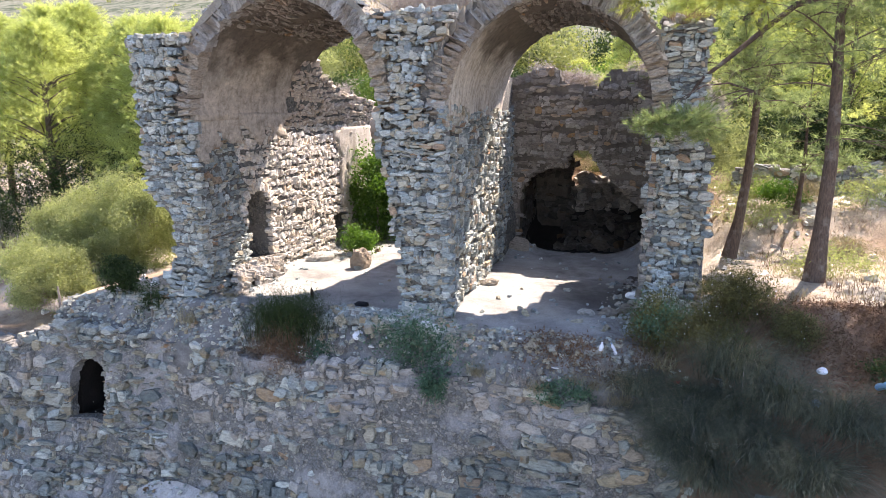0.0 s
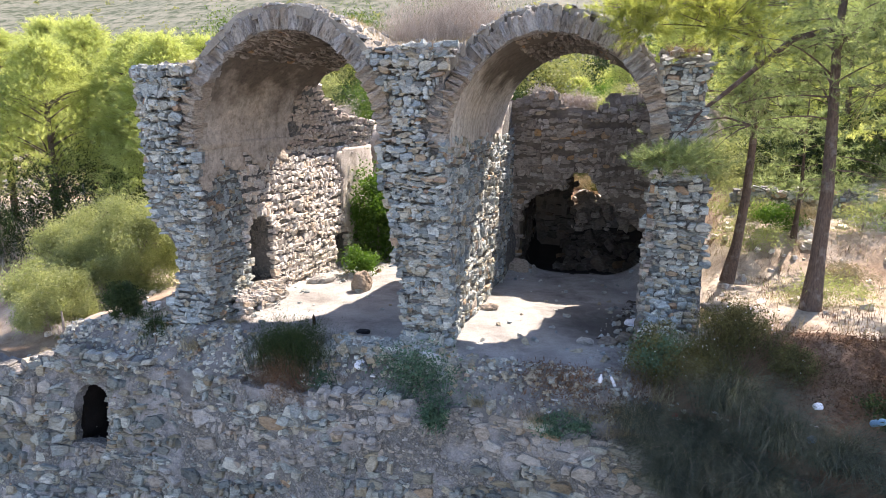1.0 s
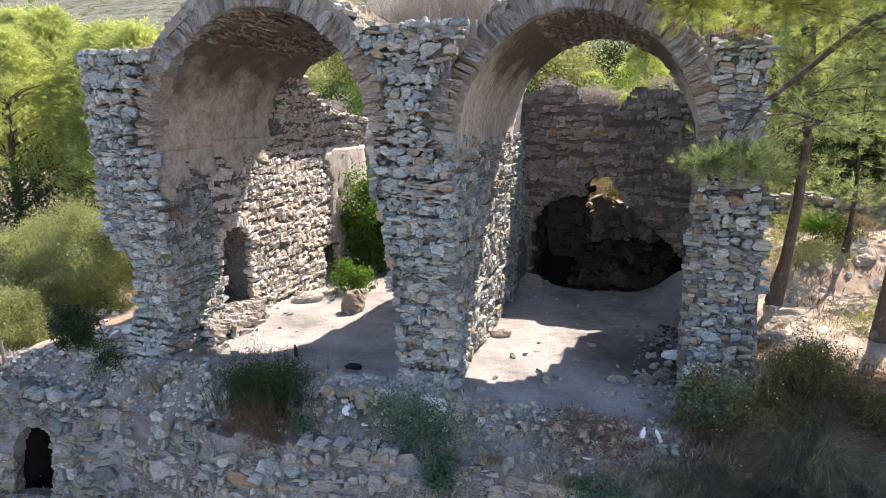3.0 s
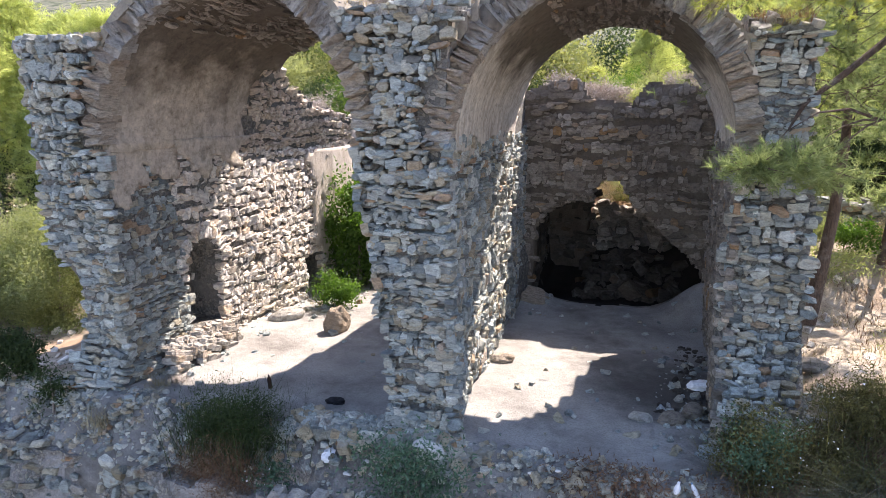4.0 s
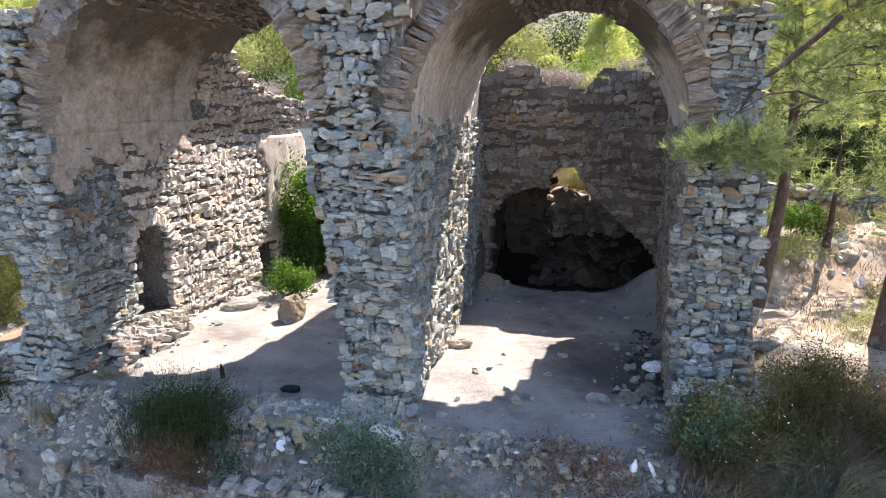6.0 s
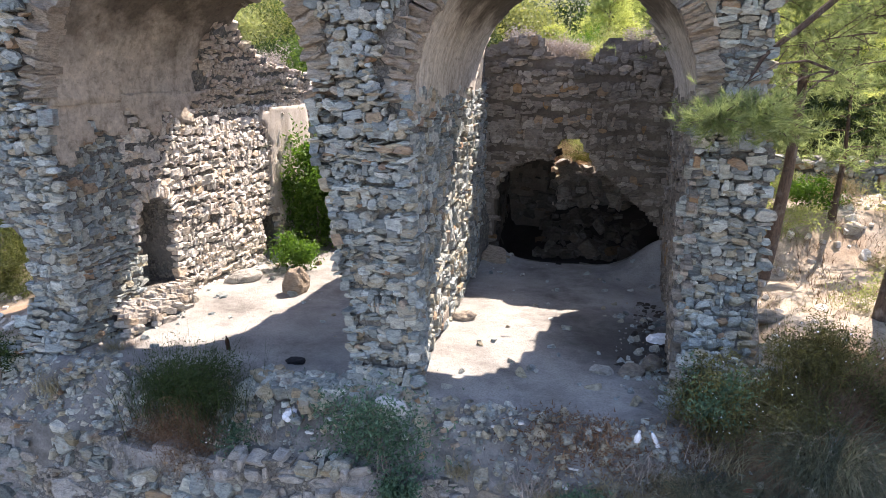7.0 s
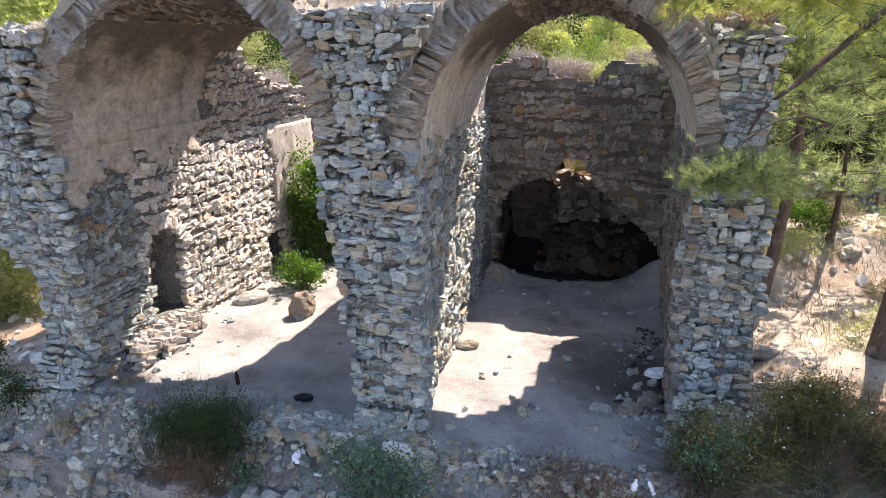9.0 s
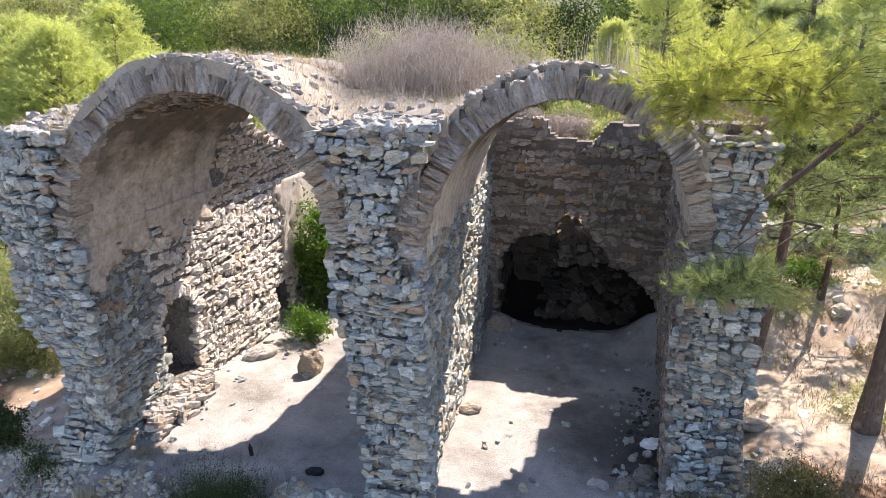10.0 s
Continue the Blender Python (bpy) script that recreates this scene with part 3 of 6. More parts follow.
def ground_z(x, y):
    """Height of the ground without its fine relief: terrace, mound behind, hillside to the right, drop in front, far slopes."""
    x, y = np.asarray(x, dtype=float), np.asarray(y, dtype=float)
    right = smooth01(4.7, 6.3, x) * (0.52 + 0.035 * np.clip(x - 5, 0, 25) + 0.95 * smooth01(6.0, 8.6, y) + 0.04 * np.clip(y - 8.0, 0, 30))
    left = -0.45 * smooth01(-6.6, -10.5, x) * (1 - smooth01(2, 12, y)) - 0.8 * smooth01(-8.6, -9.6, x) * (1 - smooth01(0.2, 2.6, y))
    wide = np.clip(y - 19, 0, 60)
    mound = 4.3 * smooth01(8.3, 10.6, y) * smooth01(-7.4 - 1.5 * wide, -6.0 - 0.4 * wide, x) * (1 - smooth01(3.9 + 0.1 * wide, 5.7 + wide, x)) * (1 - 0.6 * smooth01(16, 50, y))
    cut = smooth01(0.0, 0.5, x) * (1 - smooth01(4.4, 4.9, x)) * (1 - smooth01(17.5, 22.0, y))
    trench = -0.12 * smooth01(8.0, 8.6, y) + 1.95 * smooth01(9.0, 12.0, y) * (1 - 0.6 * smooth01(1.9, 1.2, x) * (1 - smooth01(10.6, 11.6, y))) + 0.13 * np.clip(y - 12, 0, 10)
    heaps = 0.38 * np.exp(-((x - 0.45) / 0.45) ** 2 - ((y - 7.7) / 0.6) ** 2) + 0.75 * np.exp(-((x - 4.45) / 0.7) ** 2 - ((y - 7.9) / 0.8) ** 2)
    z = heaps + right * (1 - cut) + left + mound * (1 - cut) + trench * cut
    z = z + 0.05 * np.clip(y - 18, 0, 120) + 0.02 * np.clip(-x - 8, 0, 40) * smooth01(4, 14, y)
    d = y + 0.25 * np.abs(x)
    z = z + 165 * smooth01(160, 720, d) + 25 * smooth01(150, 500, d) * np.sin(x * 0.006 + 1.0)
    wr = smooth01(3.6, 6.2, x)
    edge = -0.15 * (1 - wr) + 0.9 * wr + 0.12 * np.sin(x * 1.7)
    s = np.clip(edge - y, 0, None)
    brink = np.clip(-0.15 + 0.12 * np.sin(x * 1.7) - y, 0, None)
    wallish = -0.8 * smooth01(0, 0.85, brink) - 4.1 * smooth01(0.70, 0.93, brink)
    slope = -0.62 * np.minimum(s, 7.5)
    return z + wallish * (1 - wr) + slope * wr


def ground_at(x, y):
    return float(ground_z(x, y))


def grown(a, b, step, far_a, far_b, k=1.22):
    mid = span(a, b, step)
    lo, hi, d = [], [], step
    while not lo or lo[-1] > far_a:
        d *= k
        lo.append((lo[-1] if lo else a) - d)
    d = step
    while not hi or hi[-1] < far_b:
        d *= k
        hi.append((hi[-1] if hi else b) + d)
    return np.array(lo[::-1] + mid + hi)


def build_ground():
    xs = grown(-13, 14, 0.14, -1800, 1800)
    ys = np.concatenate([grown(-4, -1.35, 0.2, -400, -1.4)[:-3], np.arange(-1.4, 0.3, 0.05), grown(0.3, 14, 0.15, 0.2, 2200)[1:]])
    ys = np.unique(np.round(ys, 4))
    X, Y = np.meshgrid(xs, ys, indexing="ij")
    Z = ground_z(X, Y)
    flat = np.stack([X.ravel(), Y.ravel(), Z.ravel()], 1)
    for k, p in enumerate(flat):
        if -20 < p[0] < 24 and -6 < p[1] < 40:
            inside = -5 < p[0] < 4.5 and -0.2 < p[1] < 8
            amp = 0.035 if inside else 0.09
            v = Vector((p[0], p[1], 0))
            p[2] += amp * (noise.noise(v * 0.7) + 0.5 * noise.noise(v * 2.3) + 0.3 * noise.noise(v * 6.0))
            if p[1] < -0.2:
                p[1] += 0.10 * noise.noise(Vector(p) * 2.1)
        else:
            v = Vector((p[0], p[1], 0))
            far = min(1.0, max(0.0, (p[1] - 60) / 300))
            p[2] += 0.5 * noise.noise(v * 0.06) + far * (9 * noise.noise(v * 0.006) + 3 * noise.noise(v * 0.02))
    nx, ny = X.shape
    idx = np.arange(nx * ny).reshape(nx, ny)
    quads = np.stack([idx[:-1, :-1], idx[1:, :-1], idx[1:, 1:], idx[:-1, 1:]], -1).reshape(-1, 4)
    mid = flat[quads].mean(1)
    cx, half, lo, hi = TUNNEL
    zq = flat[quads][:, :, 2]
    holed = (np.abs(mid[:, 0] - cx) < half + 0.2) & (zq.max(1) > lo) & (zq.min(1) < hi + 0.1) & (mid[:, 1] < -0.5) & (mid[:, 1] > -1.5)
    quads, mid = quads[~holed], mid[~holed]
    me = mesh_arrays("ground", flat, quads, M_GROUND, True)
    for m in (M_FLOOR, M_SLOPE, M_FAR, M_LITTER, M_SHADE_EARTH):
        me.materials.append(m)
    which = np.zeros(len(quads), dtype=np.int32)
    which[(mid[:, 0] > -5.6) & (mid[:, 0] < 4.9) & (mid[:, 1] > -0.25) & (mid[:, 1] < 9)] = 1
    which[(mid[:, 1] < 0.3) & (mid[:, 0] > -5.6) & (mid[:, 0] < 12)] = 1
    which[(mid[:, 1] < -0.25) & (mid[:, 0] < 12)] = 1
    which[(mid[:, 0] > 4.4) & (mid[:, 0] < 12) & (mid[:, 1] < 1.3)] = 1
    # Chamber floor: darker soil, then near-black earth standing in for shade.
    which[(mid[:, 0] > 0.2) & (mid[:, 0] < 4.8) & (mid[:, 1] > 8.0) & (mid[:, 1] < 11.6)] = 2
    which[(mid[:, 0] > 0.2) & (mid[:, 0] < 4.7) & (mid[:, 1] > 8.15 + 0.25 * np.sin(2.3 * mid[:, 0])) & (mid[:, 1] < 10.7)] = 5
    which[(mid[:, 0] > 0.2) & (mid[:, 0] < 4.7) & (mid[:, 1] > 11.6) & (mid[:, 1] < 19)] = 4
    which[(mid[:, 1] > 32)] = 3
    wavy = 0.4 * np.sin(2.1 * mid[:, 0]) + 0.3 * np.sin(4.7 * mid[:, 0] + 1.3 * mid[:, 1])
    which[(mid[:, 0] > 5.2 + 0.5 * wavy) & (mid[:, 0] < 14) & (mid[:, 1] < 0.9 + 0.5 * np.clip(mid[:, 0] - 5.2, 0, 2) + wavy) & (mid[:, 1] > -3.0 + wavy)] = 4
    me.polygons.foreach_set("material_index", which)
    return tagged(new("ground", me), "dry trodden earth terrace and hillside falling off in front", "ground", "", "structure")


ground = build_ground()

# ---- ruin ----
SPRING = 4.05


def right_face(y):
    return 0.66 - 0.065 * y


def vault_right(y):
    a, b = right_face(y), 4.4
    return (a + b) / 2, (b - a) / 2


def vault_left(y):
    return -2.87, 2.19


def rise(vault, y):
    """Height of the crown over the springing: a little stilted at the front."""
    return 2.36 - 0.036 * y if vault is vault_left else 2.27 - 0.05 * (y - 1.5)


def arc(vault, extra=0.0):
    def place(y, th):
        c, r = vault(y)
        return (c - (r + extra) * math.cos(th), y, SPRING + (rise(vault, y) + extra) * math.sin(th))
    return place


def rag(a, b, amp, f=1.7):
    return amp * noise.noise(Vector((a * f, b * f, 3.1)))


def ring_edge(vault, z, side, band=0.35):
    """Outer edge of an arch ring at height z, on its left (-1) or right (+1) haunch."""
    c, r = vault(0.2)
    q = (r + band) ** 2 - (max(0.0, z - SPRING) * (r + band) / (rise(vault, 0.2) + band)) ** 2
    return c + side * math.sqrt(max(0.0, q))


# left wall with its pier, niche and low doorway
def left_outer(y, z):
    eroded = np.interp(z, [0, 0.5, 0.9, 1.7, 1.95, 2.3, 6], [-6.05, -5.85, -5.74, -5.74, -5.92, -6.42, -6.55])
    return float(eroded) if y < 2.0 else -6.6


def left_top(y):
    return float(np.interp(y, [0, 0.8, 1.6, 4.6, 5.2, 6.5, 8.0, 9.6], [5.55, 5.75, 5.8, 5.6, 5.15, 4.75, 4.5, 4.4])) + rag(y, 0, 0.14, 2.2)


def in_niche(y, z):
    if not 1.84 < y < 2.94:
        return False
    return 0.42 < z < 1.65 + 0.52 * math.sqrt(max(0, 1 - ((y - 2.39) / 0.56) ** 2))


def in_low_door(y, z):
    return 6.3 < y < 7.35 and z < 1.02


def left_keep(y, z):
    return z < left_top(y) and not in_niche(y, z) and not in_low_door(y, z) and y < 9.45 + rag(z, 1, 0.25)


def left_inner(y, z):
    lean = 0.37 * max(0.0, z - 3.75 - rag(y, 6, 0.12, 1.5)) * float(smooth01(3.5, 4.2, y))
    return (-4.98 - 0.035 * z + 0.05 * math.sin(1.3 * y + z) - 0.10 * smooth01(5, 9, y) + lean, y, z)


wall_left = structure("wall_left", "roofless rubble side wall with an arched niche, sunlit inside", "ruined wall")
body("core", slab(span(0.10, 9.6, 0.13), span(-0.6, 6.0, 0.13), left_keep, lambda y, z: (left_inner(y, z)[0] - 0.015, y, z), lambda y, z: (left_outer(y, z), y, z), 0.04), M_MORTAR, wall_left)


def plastered(y, z):
    return y < 3.9 + rag(z, 2, 0.8, 2.0) and z > 3.45 + 0.15 * math.sin(1.3 * y) + rag(y, z, 0.8, 1.1) + rag(y, z, 0.3, 3.3) + 0.05 * y


def left_front(x, z):
    return (x, -0.02 + 0.10 * math.sin(x * 2.2 + z * 0.9) - 0.32 * float(1 - smooth01(-0.2, 0.9, z)), z)


r1 = random.Random(11)
poses = lay(left_front, (-6.75, -4.98, -0.3, 5.8), lambda x, z: x > left_outer(0, z) - 0.03 + rag(x, z, 0.1) and z < left_top(0.3) + 0.05 and not (z > SPRING - 0.1 and x > ring_edge(vault_left, z, -1) - 0.03), r1, (0.05, 0.165), (0.08, 0.30), (0.10, 0.20), (0.0, 0.06), 0.04, 0.10)
poses += chink(left_front, (-6.7, -5.0, -0.3, 5.5), lambda x, z: x > left_outer(0, z) and not (z > SPRING - 0.1 and x > ring_edge(vault_left, z, -1)), r1, 600)
set_stones(wall_left, poses, M_STONE, (-5.6, 0, 3.0))


# Shade put into the stones' colour: greyer here, paler on the sunlit rest.
def shaded_return(y, z):
    return y < 1.75 + rag(z, 5, 0.5, 1.3) and z < 4.1


poses = lay(left_inner, (0.1, 2.6, -0.1, 4.3), lambda y, z: shaded_return(y, z) and not plastered(y, z), r1, (0.05, 0.16), (0.10, 0.32), (0.13, 0.24), (0.0, 0.06), 0.03, 0.10)
poses += chink(left_inner, (0.1, 1.9, 0.0, 4.0), lambda y, z: shaded_return(y, z) and not plastered(y, z), r1, 260)
set_stones(wall_left, poses, M_STONE, (-5.0, 0.8, 2.0), "stone", 180)
poses = lay(left_inner, (0.9, 9.5, -0.1, 5.8), lambda y, z: left_keep(y, z) and not plastered(y, z) and not shaded_return(y, z), r1, (0.06, 0.17), (0.09, 0.30), (0.12, 0.22), (0.0, 0.045), 0.04, 0.09)
poses += chink(left_inner, (1.2, 9.4, 0.0, 5.0), lambda y, z: left_keep(y, z) and not plastered(y, z) and not shaded_return(y, z), r1, 900)
set_stones(wall_left, [m for m in poses if m.translation.z < 3.8 or m.translation.y < 3.6], M_STONE_TAN, (-5.0, 3.0, 1.8))
set_stones(wall_left, [m for m in poses if m.translation.z >= 3.8 and m.translation.y >= 3.6], M_STONE_BROWN, (-5.0, 5.0, 4.5), "corbelled_stone", 120)
body("plaster_remnant", slab(span(5.2, 9.3, 0.09), span(0.9, 4.3, 0.09), lambda y, z: left_keep(y, z) and z < min(3.7, left_top(y) - 0.5) and y > 7.0 + rag(z, 6, 1.4, 0.8) + rag(y, z, 0.7, 2.6), lambda y, z: (left_inner(y, z)[0] + 0.07, y, z), lambda y, z: (left_inner(y, z)[0] - 0.05, y, z), 0.025, 2.0), M_PALE_PLASTER, wall_left, True, "pale weathered plaster clinging to the rubble")
# stones heaped under the niche
heap = []
for k in range(190):
    y, q = r1.uniform(0.75, 2.95), r1.uniform(0.08, 0.2)
    reach = 0.40 * float(1 - 0.45 * smooth01(2.0, 2.9, y))
    f = r1.random()
    heap.append(Matrix.Translation((-4.95 + reach * math.cos(f * 1.5) * r1.uniform(0.8, 1.0), y, 0.02 + 0.44 * math.sin(f * 1.5))) @ Euler((r1.gauss(0, 0.12), r1.gauss(0.25, 0.12), r1.gauss(1.5, 0.3))).to_matrix().to_4x4() @ Matrix.Diagonal((q * 1.7, q * 1.2, q * 0.6, 1)))
set_stones(wall_left, heap, M_STONE_BUFF, (-4.8, 1.5, 0.2), "heaped_stone", 110)
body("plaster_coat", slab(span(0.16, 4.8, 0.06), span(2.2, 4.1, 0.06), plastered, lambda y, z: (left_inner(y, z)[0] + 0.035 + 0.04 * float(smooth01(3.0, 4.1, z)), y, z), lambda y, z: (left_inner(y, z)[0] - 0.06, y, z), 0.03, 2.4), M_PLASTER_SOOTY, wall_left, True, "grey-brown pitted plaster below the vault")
# niche lining
body("niche_back", slab(span(1.7, 3.1, 0.14), span(0.2, 2.4, 0.14), lambda y, z: True, lambda y, z: (-5.8 + 0.02 * math.sin(9 * y), y, z), lambda y, z: (-6.05, y, z), 0.03), M_MORTAR, wall_left)
set_stones(wall_left, lay(lambda y, z: (-5.8, y, z), (1.75, 3.05, 0.4, 2.3), lambda y, z: in_niche(y, z), r1, (0.08, 0.16), (0.15, 0.34), (0.10, 0.16)), M_STONE_TAN, (-5.6, 2.4, 1.2), "niche_stone")

rn = random.Random(62)
crown = []
for k in range(24):
    a = math.pi * (k + rn.uniform(-0.2, 0.2)) / 23
    rim = 0.11 + rn.uniform(-0.02, 0.03)
    m = stone_pose(left_inner, 2.39 - (0.56 + rim) * math.cos(a), 1.65 + (0.52 + rim) * math.sin(a), 1, 1, 1, rn.uniform(-0.06, -0.02), rn, 0.04)
    crown.append(m @ Matrix.Rotation(math.pi / 2 - a, 4, "Z") @ Matrix.Diagonal((rn.uniform(0.06, 0.11), rn.uniform(0.2, 0.3), 0.24, 1)))
set_stones(wall_left, crown, M_STONE_TAN, (-5, 2.4, 2), "niche_voussoir")

# middle wall between the two bays
def mid_top(y):
    return float(np.interp(y, [0, 0.6, 5.8, 6.4, 8.2, 9.2], [5.9, 6.0, 5.8, 5.3, 5.1, 4.9])) + rag(y, 2, 0.12, 2.0)


def mid_left(z):
    return float(np.interp(z, [0.3, 0.8, 1.3, 1.7, 2.1, 2.6, 3.0, 3.4, 4.0, 5.2], [-0.27, -0.27, -0.32, -0.39, -0.47, -0.54, -0.64, -0.69, -0.76, -0.84]))


def mid_right(z):
    return float(np.interp(z, [0.4, 1.0, 2.0, 3.0, 4.0], [0.88, 0.85, 0.80, 0.72, 0.70]))


wall_middle = structure("wall_middle", "grey rubble pier and wall between two vaulted bays", "ruined wall")
body("core", slab(span(0.10, 9.1, 0.14), span(-0.5, 6.2, 0.14), lambda y, z: z < mid_top(y), lambda y, z: (right_face(y) - 0.035 + 0.6 * (mid_right(z) - 0.70) * float(1 - smooth01(0.2, 1.2, y)), y, z), lambda y, z: (mid_left(z) + 0.10 + 0.06 * y, y, z), 0.035), M_MORTAR, wall_middle)


def mid_front(x, z):
    flare = float(1 - smooth01(-0.2, 0.8, z))
    return (x, -0.02 + 0.09 * math.sin(z * 1.1 + x) - 0.22 * flare, z)


r2 = random.Random(12)
poses = lay(mid_front, (-0.95, 1.1, -0.25, 6.1), lambda x, z: (mid_left(z) + 0.05 + rag(x, z, 0.08) < x < mid_right(z) - 0.04 + rag(x, z, 0.08, 2.3) or z > SPRING + 0.4) and z < mid_top(0.2) + 0.1 and not (z > SPRING and (x > ring_edge(vault_right, z, -1) - 0.03 or x < ring_edge(vault_left, z, 1) + 0.03)), r2, (0.05, 0.155), (0.08, 0.28), (0.11, 0.22), (0.0, 0.06), 0.04, 0.10)
poses += chink(mid_front, (-0.7, 0.85, -0.2, 5.6), lambda x, z: mid_left(z) + 0.05 < x < mid_right(z) and (z < SPRING + 0.3 or abs(x) < 0.35), r2, 600)
set_stones(wall_middle, poses, M_STONE, (0, 0, 2.8))


def mid_inner(y, z):
    return (right_face(y) + 0.7 * (mid_right(z) - 0.70) * float(1 - smooth01(0.2, 1.2, y)), y, z)


poses = lay(mid_inner, (0.05, 8.0, -0.1, SPRING), lambda y, z: True, r2, (0.07, 0.19), (0.12, 0.36), (0.12, 0.22), (-0.01, 0.06), 0.04, 0.10)
poses += lay(lambda y, z: (mid_left(z) + 0.05 - 0.06 * y, -y, z), (-1.6, -0.05, -0.1, SPRING), lambda y, z: True, r2, (0.08, 0.17), (0.12, 0.34), (0.09, 0.18), (-0.01, 0.04), 0.05)
set_stones(wall_middle, poses, M_STONE, (0.5, 1.5, 2.0))

# right wall
def right_top(y):
    return float(np.interp(y, [2.0, 2.6, 5.5, 8.4], [5.75, 5.9, 5.8, 5.2])) + rag(y, 5, 0.15, 2.0)


def right_out(z):
    return float(np.interp(z, [0, 0.8, 3.4, 3.55, 6], [5.5, 5.42, 5.52, 5.30, 5.35]))


wall_right = structure("wall_right", "broken rubble wall carrying the vault, pine twigs before it", "ruined wall")
body("core", slab(span(2.16, 8.6, 0.14), span(-0.4, 6.2, 0.14), lambda y, z: z < right_top(y), lambda y, z: (right_out(z), y, z), lambda y, z: (4.435, y, z), 0.035), M_MORTAR, wall_right)


def right_front(x, z):
    return (x, 2.08 + 0.08 * math.sin(2 * z + x) - 1.0 * float(1 - smooth01(-0.1, 1.7, z)), z)


r3 = random.Random(13)
poses = lay(right_front, (4.3, 5.6, 0.1, 5.95), lambda x, z: 4.36 + rag(z, x, 0.06) < x < right_out(z) + 0.04 + rag(x, z, 0.1) and z < right_top(2.2) and not (z > SPRING and x < ring_edge(vault_right, z, 1) + 0.02), r3, (0.05, 0.165), (0.09, 0.30), (0.13, 0.24), (0.0, 0.06), 0.04, 0.09)
poses += chink(right_front, (4.4, 5.4, 0.1, 5.6), lambda x, z: z < SPRING or x > 4.85, r3, 300)
set_stones(wall_right, poses, M_STONE, (4.9, 2, 3))
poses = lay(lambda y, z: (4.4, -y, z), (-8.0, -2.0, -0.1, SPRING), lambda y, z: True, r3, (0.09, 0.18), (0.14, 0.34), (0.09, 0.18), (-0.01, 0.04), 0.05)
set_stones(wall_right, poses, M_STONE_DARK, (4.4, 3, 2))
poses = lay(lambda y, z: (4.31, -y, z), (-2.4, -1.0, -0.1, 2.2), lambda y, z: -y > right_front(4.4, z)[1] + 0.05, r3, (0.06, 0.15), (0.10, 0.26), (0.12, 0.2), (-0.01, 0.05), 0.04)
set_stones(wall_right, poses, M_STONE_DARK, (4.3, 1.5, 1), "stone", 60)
body("foot", slab(span(4.3, 5.5, 0.15), span(0.0, 2.2, 0.15), lambda x, z: True, lambda x, z: (x, right_front(x, z)[1] + 0.13, z), lambda x, z: (x, 2.4, z), 0.03), M_MORTAR, wall_right)

# back wall with its breach
def back_top(x):
    return float(np.interp(x, [0, 0.4, 1.25, 1.45, 1.55, 1.75, 2.6, 2.72, 2.9, 3.4, 4.6], [5.1, 5.2, 5.35, 5.3, 5.05, 4.88, 4.8, 5.0, 5.28, 5.25, 5.05])) + rag(x, 7, 0.07, 3.0)


def breach_top(x):
    return float(np.interp(x, [0.40, 0.44, 0.50, 0.62, 0.95, 1.42, 1.72, 1.76, 1.82, 2.12, 2.48, 2.56, 2.84, 3.0, 3.48, 3.89, 4.30, 4.40], [0, 1.7, 1.9, 2.26, 2.44, 2.58, 2.56, 2.75, 3.02, 3.13, 3.07, 2.95, 2.38, 2.30, 1.87, 1.54, 1.05, 0])) + rag(x, 8, 0.07, 4.0)


def back_keep(x, z):
    return z < back_top(x) and z > breach_top(x)


wall_back = structure("wall_back", "dark-blotched brown rubble end wall with a large ragged breach", "ruined wall")
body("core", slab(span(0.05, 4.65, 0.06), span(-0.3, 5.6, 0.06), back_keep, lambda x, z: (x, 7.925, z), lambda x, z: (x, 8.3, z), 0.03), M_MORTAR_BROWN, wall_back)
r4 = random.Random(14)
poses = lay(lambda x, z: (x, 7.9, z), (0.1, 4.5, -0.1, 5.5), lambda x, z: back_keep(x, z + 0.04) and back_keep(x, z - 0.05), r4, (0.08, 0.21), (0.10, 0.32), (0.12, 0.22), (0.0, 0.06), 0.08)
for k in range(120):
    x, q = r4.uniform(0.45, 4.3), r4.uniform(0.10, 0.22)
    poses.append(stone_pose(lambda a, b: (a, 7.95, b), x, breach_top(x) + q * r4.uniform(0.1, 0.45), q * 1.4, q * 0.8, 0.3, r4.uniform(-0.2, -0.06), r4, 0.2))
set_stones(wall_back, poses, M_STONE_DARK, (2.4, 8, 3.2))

# dark chamber behind the breach
# Much of its shade is in the colour of mortar, stones and floor.
rear_chamber = structure("rear_chamber", "dark collapsed chamber seen through the breach", "ruined chamber")
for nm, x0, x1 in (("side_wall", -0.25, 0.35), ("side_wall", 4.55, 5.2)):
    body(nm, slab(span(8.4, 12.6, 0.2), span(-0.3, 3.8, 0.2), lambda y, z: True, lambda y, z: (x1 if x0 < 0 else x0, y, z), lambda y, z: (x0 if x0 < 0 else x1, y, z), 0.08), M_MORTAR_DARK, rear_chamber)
# Unseen roof, added and sized to keep the sun off the stone pile.
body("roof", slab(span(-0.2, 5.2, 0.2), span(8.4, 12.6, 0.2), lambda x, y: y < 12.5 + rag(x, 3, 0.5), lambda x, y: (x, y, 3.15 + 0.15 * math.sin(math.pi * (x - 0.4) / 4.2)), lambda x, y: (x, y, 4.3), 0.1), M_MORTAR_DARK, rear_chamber)
